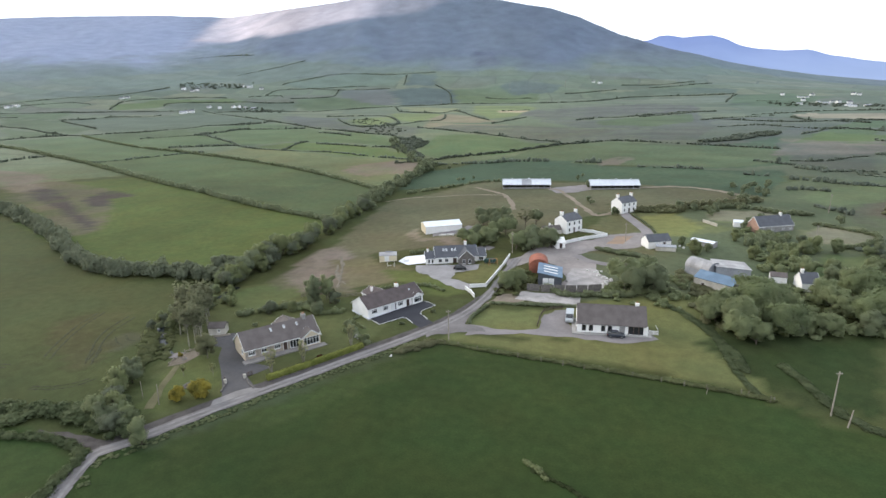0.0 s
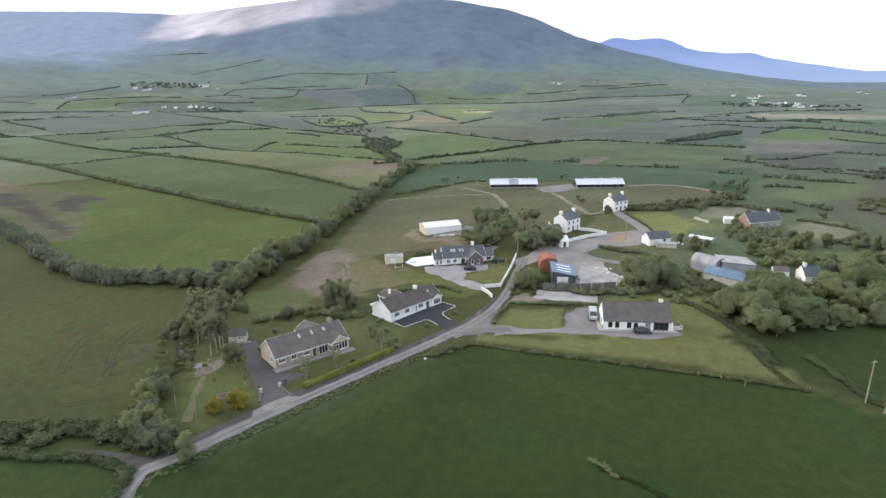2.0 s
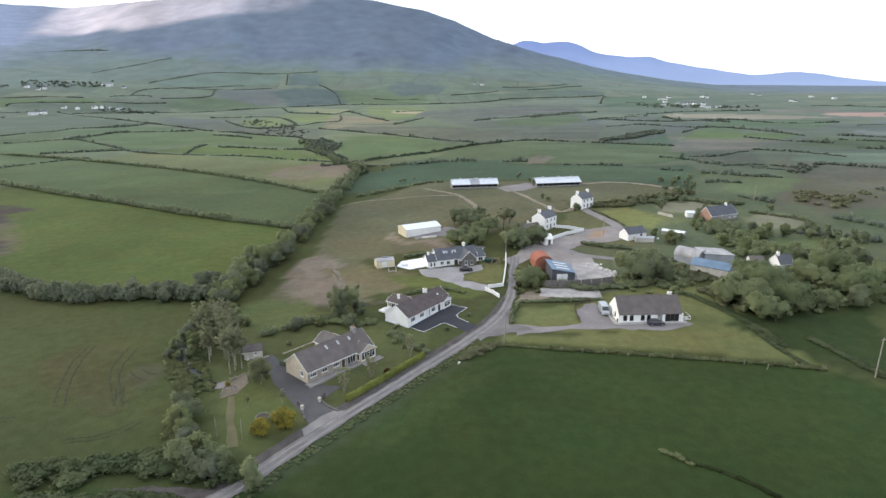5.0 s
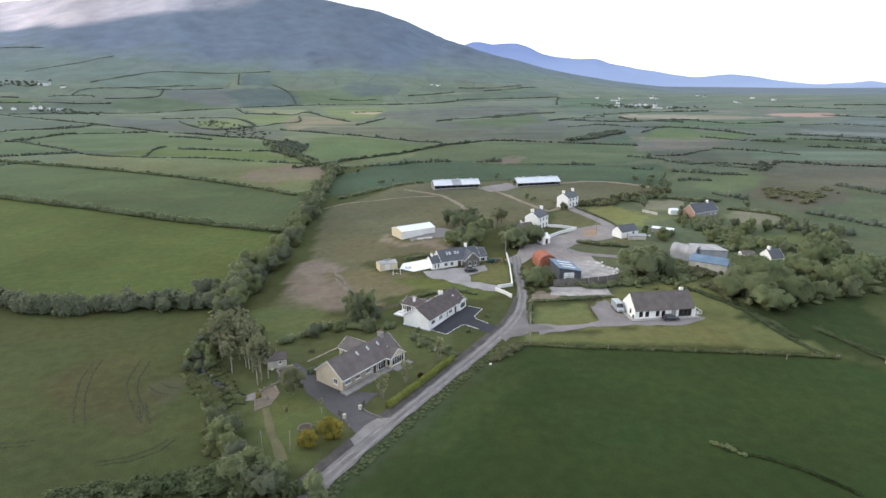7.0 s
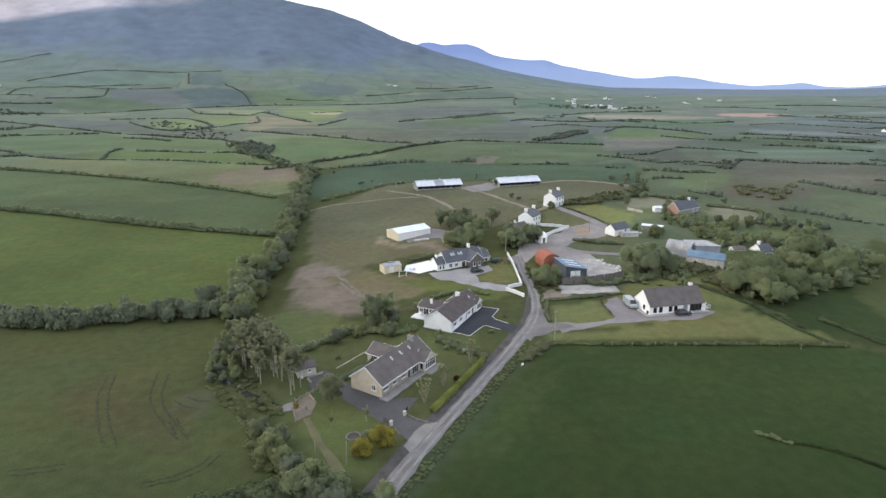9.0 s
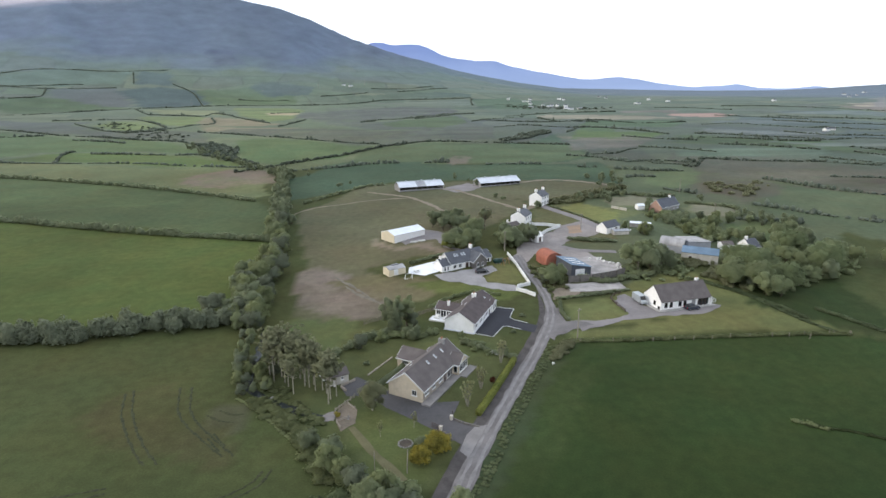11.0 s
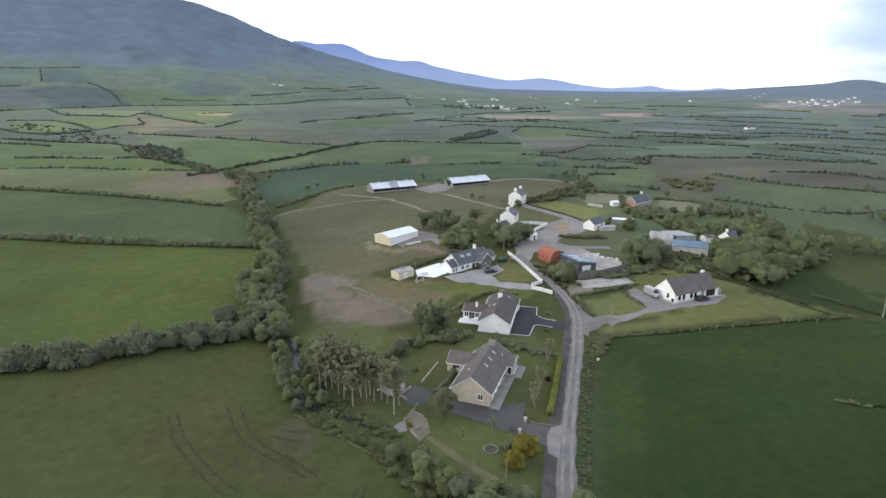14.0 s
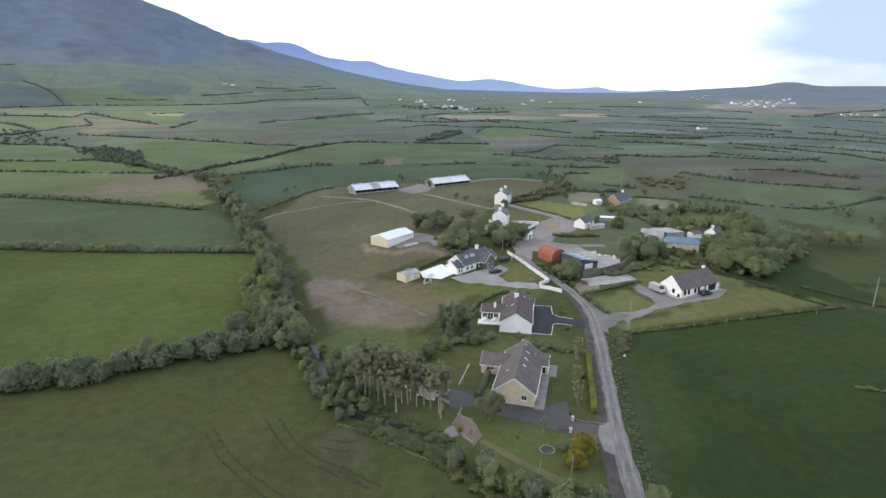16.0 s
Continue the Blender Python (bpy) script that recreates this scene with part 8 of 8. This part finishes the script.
def ring_planter(x, y):
    ob = empty("stone_planter", pose(x, y, gz(x, y)), "round planter ringed with grey stones", "planter")
    me = ROCKS[3]
    for k in range(16):
        a = 2 * math.pi * k / 16
        s = new("stone", me)
        s.parent = ob
        s.matrix_basis = pose(math.cos(a) * 1.25, math.sin(a) * 1.25, 0.12, 0, 0, k * 77) @ Matrix.Diagonal((0.3, 0.24, 0.26, 1))
    bm = bmesh.new()
    bmesh.ops.create_cone(bm, cap_ends=True, segments=20, radius1=1.2, radius2=1.1, depth=0.3)
    part("soil", bm, DARKSOIL, ob, "dark damp soil")


ring_planter(-19.7, 84.2)


def tube(bm, a, b, r=0.05, n=6):
    a, b = Vector(a), Vector(b)
    m = Matrix.Translation((a + b) / 2) @ (b - a).to_track_quat("Z", "Y").to_matrix().to_4x4()
    bmesh.ops.create_cone(bm, cap_ends=True, segments=n, radius1=r, radius2=r, depth=(b - a).length, matrix=m)


def goal_frame(x, y, rot):
    ob = empty("goal_frame", pose(x, y, gz(x, y), 0, 0, rot), "white metal football goal on the lawn", "goal")
    for nm, a, b in (("post", (-1.2, 0, 0), (-1.2, 0, 2)), ("post", (1.2, 0, 0), (1.2, 0, 2)), ("crossbar", (-1.2, 0, 2), (1.2, 0, 2)), ("back_stay", (-1.2, 0, 2), (-1.2, 1.2, 0)), ("back_stay", (1.2, 0, 2), (1.2, 1.2, 0)), ("ground_bar", (-1.2, 1.2, 0.05), (1.2, 1.2, 0.05))):
        bm = bmesh.new()
        tube(bm, a, b, 0.06)
        part(nm, bm, TRIM, ob)


goal_frame(-12.8, 169.4, 20)


def swing(x, y):
    ob = empty("swing_frame", pose(x, y, gz(x, y), 0, 0, 40), "wooden swing frame on the lawn", "swing")
    for s in (-1.4, 1.4):
        for d in (-0.8, 0.8):
            bm = bmesh.new()
            tube(bm, (s, d, 0), (s, 0, 2.2), 0.07)
            part("leg", bm, CLAYWOOD, ob)
    bm = bmesh.new()
    tube(bm, (-1.5, 0, 2.2), (1.5, 0, 2.2), 0.07)
    part("beam", bm, CLAYWOOD, ob)
    for s in (-0.3, 0.3):
        bm = bmesh.new()
        tube(bm, (s, 0, 0.5), (s, 0, 2.2), 0.02)
        part("chain", bm, METAL_DARK, ob)
    part("seat", boxes((-0.35, 0.35, -0.12, 0.12, 0.46, 0.5)), WOOD, ob)


CLAYWOOD = mat("orange_stained_wood", (0.38, 0.2, 0.09), (0.28, 0.15, 0.07), 2, 0.8)
swing(20.7, 178.7)


def bench(x, y, rot):
    ob = empty("garden_table", pose(x, y, gz(x, y) + 0.1, 0, 0, rot), "white garden table with benches on patio", "table")
    part("tabletop", boxes((-0.9, 0.9, -0.4, 0.4, 0.7, 0.76)), TRIM, ob)
    for s in (-1, 1):
        part("bench", boxes((-0.9, 0.9, s * 0.75 - 0.15, s * 0.75 + 0.15, 0.4, 0.46)), TRIM, ob)
        part("leg_frame", boxes((s * 0.7 - 0.04, s * 0.7 + 0.04, -0.85, 0.85, 0, 0.42), (s * 0.7 - 0.04, s * 0.7 + 0.04, -0.1, 0.1, 0.4, 0.7)), TRIM, ob)


bench(-7.5, 138.2, 60)
bench(-5.2, 137.0, 60)
bench(-17.5, 114.2, 55)
bench(-9.8, 175.6, 30)


def oil_tank(x, y, rot):
    ob = empty("oil_tank", pose(x, y, gz(x, y), 0, 0, rot), "dark green oil tank beside the house", "tank")
    bm = bmesh.new()
    box(bm, -2.1, 2.1, -0.9, 0.9, 0.15, 1.5)
    bmesh.ops.bevel(bm, geom=bm.edges[:], offset=0.35, segments=3, affect="EDGES")
    part("shell", bm, mat("dark_green_plastic", (0.02, 0.055, 0.045), (0.015, 0.042, 0.035), 1, 0.5), ob)
    for s in (-1.4, 0, 1.4):
        part("cradle", boxes((s - 0.12, s + 0.12, -0.8, 0.8, -0.3, 0.2)), CONCRETE, ob)


oil_tank(19.0, 180.8, 20)

# ---------------------------------------------------------------- the far country


def far_house(rs, L, D, e, r, roofm):
    ob = empty("far_house", pose(0, 0, 0), "small white house with slate roof in the distance", "house", "scattered houses of the far plain")
    gable_block(ob, L, D, e, r, WHITE, roofm, None, over=0.2, verge=0.1, base=-2.0)
    for k in (-0.3, 0.0, 0.3):
        part("window", boxes((k * L - 0.5, k * L + 0.5, -D / 2 - 0.03, -D / 2 + 0.01, 0.9, 2.0)), GLASS, ob)
    part("chimney", boxes((L / 2 - 1.0, L / 2 - 0.2, -0.4, 0.4, r - 0.6, r + 0.9)), WHITE, ob)
    return ob


FAR = [far_house(None, 11, 7, 2.8, 5.2, SLATE2), far_house(None, 9, 7, 4.6, 6.8, SLATE2), far_house(None, 14, 8, 2.6, 4.4, METAL_DARK)]


def village(spots, smin=0.48, smax=0.68, rs=random.Random(9)):
    for x, y in spots:
        p = FAR[rs.randrange(3)]
        m = pose(x, y, gz(x, y), 0, 0, rs.uniform(-50, 50))
        q = p if not p.get("placed") else copy_thing(p, m)
        q["placed"] = 1
        s = rs.uniform(smin, smax)
        q.matrix_basis = m @ Matrix.Diagonal((s, s, s, 1))


village([(-1003.6, 704.0), (-1007.4, 713.6), (-1003.5, 721.8), (-866.2, 976.1), (-839.1, 970.0), (-833.8, 978.7), (-765.4, 1039.5), (-747.7, 1037.0), (-711.6, 1027.9), (-701.4, 795.8), (-702.9, 808.0), (-691.1, 805.9), (-700.3, 858.2), (-657.8, 872.9), (-647.8, 875.9), (-629.8, 869.9), (-616.1, 874.1), (-678.6, 860.5), (-907.2, 857.7), (-902.1, 866.2)], 0.62, 0.9)
village([(-67.2, 1251.9), (-53.2, 1247.6), (260.5, 1160.8), (274.7, 1093.3), (283.4, 1090.8), (264.5, 1012.6), (302.0, 1148.2), (277.6, 981.3), (283.4, 962.5), (295.7, 986.8), (298.9, 968.3), (302.2, 934.0), (360.2, 1145.1), (364.1, 1127.6), (321.7, 922.8), (250.5, 959.9)])
village([(476.1, 1226.8), (474.6, 1183.4), (462.2, 1017.4), (537.0, 1118.7), (547.4, 1061.6), (460.4, 1001.5), (309.5, 957.2), (304.1, 917.0)])
village([(754.9, 1045.4), (1154.6, 1331.7), (1018.7, 1162.5), (1132.1, 1268.6), (1298.2, 1427.7), (950.6, 991.7), (944.5, 974.0), (991.3, 1007.2), (931.5, 940.0), (975.1, 971.2), (1061.0, 1041.6), (961.1, 937.1), (1104.6, 1057.5), (913.7, 909.5), (1010.1, 986.6), (1045.8, 964.8), (1095.4, 998.6), (1181.1, 1061.6), (1228.0, 1086.9), (1109.1, 978.0), (968.7, 903.2), (936.6, 894.4), (1062.7, 1001.3)], 0.48, 0.75)
village([(476.0, 578.8), (488.0, 584.2), (940.0, 738.3), (957.4, 735.7), (971.4, 733.7), (997.9, 719.7)], 0.45, 0.7)


# bluer than near leaves: the air's haze is put into this colour
LEAF_FAR = leafmat("distant_leaf", (0.110, 0.134, 0.106), (0.185, 0.211, 0.156), 0.28)


def far_hedge(pts, h=1.9, w=3.0):
    """An overgrown field bank far off: a broken row of low bushes, here and there a taller thorn."""
    SEED[0] += 1
    rs = np.random.RandomState(SEED[0])
    spots, grown_up = [], 0.0
    for p in smooth_path(pts, 1.9):
        grown_up = 0.9 * grown_up + 0.1 * rs.normal()
        if rs.rand() < 0.02 + max(0.0, -0.7 * grown_up):
            continue
        hh = h * max(0.45, rs.uniform(0.6, 1.25) + 1.6 * grown_up) * (1.9 if rs.rand() < 0.035 else 1.0)
        ww = w * rs.uniform(0.38, 0.62)
        x, y = p + rs.normal(size=2) * 0.35
        spots.append((x, y, gz(x, y) + hh * 0.38, ww * rs.uniform(0.9, 1.3), ww, hh * 0.62))
    V, F, N = gather(LOW, spots, rs)
    me = soup("far_hedge", V, F, LEAF_FAR, normals=unit(unit(N) + (0, 0, 0.5) + 0.4 * rs.normal(size=N.shape)))
    return tagged(new("far_hedge", me), "dark hedgerow between distant fields", "hedge")


hedge([(-110, 384), (-98, 398), (-88, 406), (-79, 419), (-62, 438), (-44, 457), (-26, 482), (-6, 506), (11, 520)], 3.0, 2.0, "long field hedge across the plain", LEAF_FAR, COARSE, rough=0.5)
thicket([(-151, 467), (-172, 531), (-162, 542), (-132, 502), (-125, 456), (-101, 415), (-117, 424)], 150, 2.6, 3.0, "dark scrub in a hollow of the far fields", LEAF_FAR, 316, COARSE)
thicket([(100, 540), (121, 559), (133, 587), (159, 613), (175, 614), (165, 589), (134, 551), (106, 529)], 170, 2.2, 3.4, "band of dark scrub across the far plain", LEAF_FAR, 313, COARSE)
thicket([(-335, 721), (-328, 757), (-270, 710), (-197, 602), (-186, 548), (-238, 585)], 90, 1.5, 2.4, "scattered gorse scrub on the far plain", LEAF_FAR, 314, COARSE)
thicket([(-906, 1002), (-911, 1032), (-822, 1053), (-763, 1073), (-747, 1033), (-814, 1007), (-876, 978)], 80, 3.4, 3.4, "dark trees around the hillside village", LEAF_FAR, 312, COARSE)
thicket([(-655, 879), (-598, 885), (-521, 827), (-560, 834), (-629, 846)], 40, 2.8, 3.0, "dark trees around the far farm", LEAF_FAR, 320, COARSE)
thicket([(204, 991), (263, 984), (331, 944), (392, 936), (325, 904), (227, 936)], 80, 2.4, 3.2, "dark trees around the far village", LEAF_FAR, 321, COARSE)
thicket([(178, 302), (198, 310), (203, 295), (191, 278), (172, 279)], 16, 1.4, 1.8, "dark bushes in a strip of heath", LEAF_BROWN, 322, COARSE)
far_hedge([(-633, 446), (-619, 476), (-591, 497), (-574, 505), (-553, 526), (-524, 549), (-516, 578), (-501, 601), (-501, 632), (-464, 643), (-447, 669), (-449, 694), (-430, 688)])
far_hedge([(-430, 688), (-385, 659), (-322, 614), (-282, 598), (-239, 573), (-197, 557), (-172, 531)])
far_hedge([(-356, 338), (-341, 354), (-333, 375), (-322, 395), (-309, 409)])
far_hedge([(-440, 320), (-442, 339), (-435, 355)])
far_hedge([(-466, 487), (-445, 506), (-427, 525)])
far_hedge([(-368, 429), (-340, 442), (-314, 455)])
far_hedge([(-427, 525), (-408, 522), (-363, 493), (-329, 470), (-305, 452), (-282, 440), (-250, 434), (-219, 432), (-183, 428), (-150, 415), (-121, 408), (-102, 406)])
far_hedge([(-423, 526), (-417, 556), (-412, 590), (-363, 602), (-337, 612)])
far_hedge([(-963, 665), (-932, 690), (-883, 723), (-821, 759), (-755, 794), (-714, 817)])
far_hedge([(-828, 665), (-797, 685), (-778, 721), (-731, 746), (-719, 764)])
far_hedge([(-836, 579), (-747, 558), (-668, 524), (-613, 506)])
far_hedge([(-813, 658), (-725, 618), (-635, 571)])
far_hedge([(-928, 641), (-906, 653)])
far_hedge([(-1013, 699), (-1000, 730), (-978, 766), (-954, 792), (-915, 795)])
far_hedge([(-1041, 718), (-1025, 769), (-993, 824), (-942, 869), (-919, 930), (-905, 977)])
far_hedge([(-847, 777), (-868, 808), (-880, 831), (-868, 866), (-828, 896), (-786, 926), (-732, 942)])
far_hedge([(-787, 840), (-794, 860), (-763, 885), (-704, 908), (-665, 924), (-627, 925), (-575, 940)])
far_hedge([(-686, 827), (-609, 793), (-531, 752), (-430, 688)])
far_hedge([(-694, 963), (-644, 984), (-626, 978)])
far_hedge([(-666, 979), (-669, 1021), (-618, 1045), (-566, 1069), (-504, 1099)])
far_hedge([(-658, 823), (-563, 853), (-487, 858), (-434, 900), (-374, 953), (-318, 976), (-284, 999), (-235, 1011), (-136, 1024), (-54, 1063), (-2, 1126), (56, 1151), (132, 1169), (189, 1191)])
far_hedge([(-602, 970), (-557, 990), (-533, 1012), (-546, 1057)])
far_hedge([(-615, 1051), (-546, 1057), (-493, 1077), (-452, 1098)])
far_hedge([(-408, 781), (-357, 794), (-320, 797), (-289, 760), (-250, 695), (-248, 664), (-267, 641), (-301, 659), (-362, 736)])
far_hedge([(-369, 943), (-326, 867), (-310, 859), (-248, 845), (-242, 881), (-215, 856), (-162, 770), (-143, 746)])
far_hedge([(-248, 664), (-235, 688), (-226, 722), (-208, 740), (-227, 812)])
far_hedge([(-200, 641), (-146, 609), (-106, 585), (-70, 560), (-37, 538), (-14, 523)])
far_hedge([(-83, 376), (-69, 390), (-50, 397), (-31, 407), (-3, 407)])
far_hedge([(-161, 885), (-125, 905)])
far_hedge([(-126, 698), (-115, 740), (-104, 792)])
far_hedge([(-292, 572), (-259, 559), (-238, 546)])
far_hedge([(-242, 432), (-256, 473), (-257, 499)])
far_hedge([(-238, 480), (-211, 476), (-178, 470), (-153, 470)])
far_hedge([(-7, 790), (21, 798), (54, 831), (90, 867), (115, 872)])
far_hedge([(-31, 755), (-12, 773)])
far_hedge([(113, 754), (145, 783), (171, 797), (197, 812)])
far_hedge([(161, 1015), (180, 1138), (193, 1184)])
far_hedge([(206, 1028), (250, 1018)])
far_hedge([(211, 787), (225, 743), (254, 729), (270, 716)])
far_hedge([(2, 511), (29, 534), (62, 529), (97, 516), (125, 505), (154, 494)])
far_hedge([(188, 600), (208, 631), (225, 660), (245, 655), (262, 644)])
far_hedge([(125, 669), (159, 690), (184, 683)])
far_hedge([(151, 433), (164, 433), (174, 437), (187, 452), (199, 461)])
far_hedge([(149, 404), (159, 395), (173, 392), (189, 385)])
far_hedge([(58, 392), (75, 392), (95, 389)])
far_hedge([(17, 405), (32, 405)])
far_hedge([(118, 372), (129, 370)])
far_hedge([(139, 361), (151, 356), (163, 350), (178, 347)])
far_hedge([(133, 328), (141, 331), (150, 327)])
far_hedge([(-1069, 1207), (-1087, 1258), (-1038, 1320), (-942, 1314)])
far_hedge([(-848, 1124), (-825, 1156), (-774, 1195), (-740, 1240)])
far_hedge([(-686, 1066), (-640, 1126), (-602, 1158), (-480, 1188), (-402, 1225)])
far_hedge([(-435, 1131), (-454, 1191)])
far_hedge([(-284, 999), (-326, 1102), (-373, 1149)])
far_hedge([(-245, 1081), (-200, 1079), (-162, 1098)])
far_hedge([(-107, 1148), (-68, 1170), (-18, 1202)])
far_hedge([(43, 1229), (94, 1255), (158, 1303)])
far_hedge([(-11, 1238), (21, 1246), (73, 1268), (126, 1304)])
far_hedge([(317, 569), (345, 556), (365, 533), (393, 521), (412, 500), (459, 507), (476, 486), (506, 462), (535, 434), (549, 406)])
far_hedge([(385, 670), (429, 681), (458, 648), (478, 618), (510, 612), (536, 582), (553, 555), (557, 518)])
far_hedge([(289, 480), (314, 470), (332, 452), (349, 434)])
far_hedge([(390, 448), (397, 427), (405, 403), (412, 381), (422, 352), (414, 317)])
far_hedge([(366, 417), (374, 394), (386, 376)])
far_hedge([(664, 574), (670, 532), (642, 468)])
far_hedge([(808, 729), (882, 706), (963, 681)])
far_hedge([(176, 382), (191, 375), (198, 367)])
far_hedge([(195, 216), (201, 208), (220, 208), (244, 213), (265, 217)])
far_hedge([(175, 826), (216, 844), (260, 865), (309, 867), (359, 870)])
far_hedge([(134, 767), (166, 744), (208, 729), (256, 746), (300, 748)])
far_hedge([(176, 684), (209, 654), (243, 648), (269, 613), (287, 568)])
far_hedge([(43, 800), (99, 853), (137, 873)])
far_hedge([(271, 762), (291, 731), (326, 699), (383, 707)])
far_hedge([(577, 936), (646, 928), (711, 897), (756, 848), (798, 799)])
far_hedge([(568, 784), (595, 750), (635, 723), (675, 695)])
far_hedge([(871, 738), (998, 772), (1137, 798)])
far_hedge([(454, 929), (512, 911), (557, 874)])
far_hedge([(301, 535), (334, 522), (360, 500), (393, 488)])
far_hedge([(437, 418), (453, 396), (460, 369), (468, 352)])
far_hedge([(423, 574), (445, 535), (480, 528), (511, 502)])
far_hedge([(572, 509), (582, 469), (596, 437)])
far_hedge([(511, 713), (552, 668), (597, 641), (623, 591)])
far_hedge([(481, 796), (528, 761), (570, 723)])
far_hedge([(831, 649), (849, 605)])
far_hedge([(231, 556), (256, 528), (285, 511)])
far_hedge([(209, 472), (235, 457), (256, 435)])
far_hedge([(293, 381), (310, 363), (335, 344), (363, 327)])
far_hedge([(212, 313), (226, 278), (249, 256), (271, 236)])
far_hedge([(160, 248), (174, 229), (193, 210)])
far_hedge([(136, 222), (158, 213)])
far_hedge([(130, 429), (150, 413), (163, 399)])
far_hedge([(160, 390), (187, 394), (204, 379)])
far_hedge([(224, 401), (252, 384), (297, 373)])
far_hedge([(315, 392), (339, 358), (366, 335)])
far_hedge([(258, 314), (291, 302), (309, 263)])
far_hedge([(137, 290), (146, 276)])
thicket([(170, 309), (189, 290), (172, 264), (157, 279)], 45, 1.8, 2.2, "brown scrub beside a bright paddock", LEAF_BROWN, 323, COARSE)
thicket([(215, 404), (223, 396), (194, 357), (189, 363)], 22, 2.6, 2.4, "dark thorn trees at a field corner", LEAF_FAR, 324, COARSE)
plant(BUSHY, scatter([(117.1, 328.9), (108.6, 297.5), (95.5, 266.9)] + [], 7, 3, 2, 5) + scatter([(202.3, 209.9), (202.3, 198.0), (207.8, 185.8)], 9, 3, 2, 6) + scatter([(139.0, 221.4), (145.3, 217.3), (150.7, 209.0)], 6, 2), 0.5, 0.9, "scattered field bushes")


def far_trees():
    rs = np.random.RandomState(77)
    spots = []
    for x, y, h in FAR_TREES:
        for k in range(9):
            d = rs.normal(size=3)
            d *= rs.rand() ** 0.4 / np.linalg.norm(d)
            q = 1.35 * h * rs.uniform(0.75, 1.25)
            spots.append((x + d[0] * 1.7 * h, y + d[1] * 1.7 * h, gz(x, y) + h * (2.7 + 1.9 * d[2]), q, q, q))
    V, F, N = gather(COARSE, spots, rs)
    me = soup("far_trees", V, F, LEAF_DARK, normals=unit(unit(N) + (0, 0, 0.3) + 0.4 * rs.normal(size=N.shape)))
    tagged(new("far_trees", me), "far hedgerow trees with dense grey-green leaves", "trees", kind="stuff")


far_trees()


def blue_hills():
    """Distant ridge behind the plain: a backdrop whose haze is a painted blue glow."""
    az = np.array((-12, -6, -0.4, 0.4, 1.4, 2.4, 3.6, 4.7, 5.6, 6.8, 8.4, 10.2, 12.1, 13.6, 16.7, 18.5, 20.1, 21.5, 23.6, 25.4, 28, 30.2, 33.4, 35, 36.5, 39.3, 41, 50))
    el = np.array((3.5, 3.6, 3.9, 4.2, 4.22, 4.0, 4.05, 4.1, 3.8, 3.2, 2.8, 2.63, 2.58, 2.08, 1.5, 1.2, 0.9, 0.95, 1.12, 0.84, 0.38, 0.2, 0.43, 0.15, 0.05, 0.25, 0.05, -0.1))
    A = np.linspace(-12, 50, 620)
    E = np.interp(A, az, el)
    E = np.convolve(np.pad(E, 4, "edge"), np.hanning(11)[1:-1] / np.hanning(11).sum(), "valid") + 0.02 * np.sin(A * 2.3)
    V, F = [], []
    rows = 7
    for k in range(rows):
        t = k / (rows - 1)
        for a, e in zip(A, E):
            d = 3350 - 750 * (1 - t)
            z = -20 + (80 + 3350 * math.tan(radians(e))) * t ** 0.8
            V.append((d * math.sin(radians(a)), d * math.cos(radians(a)), z))
    n = len(A)
    for k in range(rows - 1):
        for i in range(n - 1):
            F.append((k * n + i, k * n + i + 1, (k + 1) * n + i + 1, (k + 1) * n + i))
    m = bpy.data.materials.new("hazy_blue_hill")
    m.use_nodes = True
    nt = m.node_tree
    b = nt.nodes["Principled BSDF"]
    b.inputs["Roughness"].default_value = 1.0
    noi = nt.nodes.new("ShaderNodeTexNoise")
    noi.inputs["Scale"].default_value, noi.inputs["Detail"].default_value = 0.004, 6
    tc = nt.nodes.new("ShaderNodeTexCoord")
    nt.links.new(tc.outputs["Object"], noi.inputs["Vector"])
    ramp = nt.nodes.new("ShaderNodeValToRGB")
    e = ramp.color_ramp.elements
    e[0].position, e[1].position = 0.35, 0.65
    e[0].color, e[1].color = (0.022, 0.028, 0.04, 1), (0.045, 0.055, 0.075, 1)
    nt.links.new(noi.outputs["Fac"], ramp.inputs[0])
    nt.links.new(ramp.outputs[0], b.inputs["Base Color"])
    # haze painted as an added glow, bluer towards the summits, paler towards the foot
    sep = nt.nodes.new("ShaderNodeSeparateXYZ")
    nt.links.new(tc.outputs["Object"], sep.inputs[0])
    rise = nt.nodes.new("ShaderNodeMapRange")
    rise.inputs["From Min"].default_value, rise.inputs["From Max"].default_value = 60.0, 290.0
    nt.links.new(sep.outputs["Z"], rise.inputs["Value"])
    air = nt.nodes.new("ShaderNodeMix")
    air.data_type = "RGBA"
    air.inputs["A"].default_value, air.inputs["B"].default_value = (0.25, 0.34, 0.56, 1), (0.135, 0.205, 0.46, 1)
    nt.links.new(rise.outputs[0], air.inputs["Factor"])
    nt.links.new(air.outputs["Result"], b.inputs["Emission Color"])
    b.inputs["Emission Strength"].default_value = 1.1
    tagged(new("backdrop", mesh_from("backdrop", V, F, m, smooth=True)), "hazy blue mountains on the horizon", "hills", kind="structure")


blue_hills()
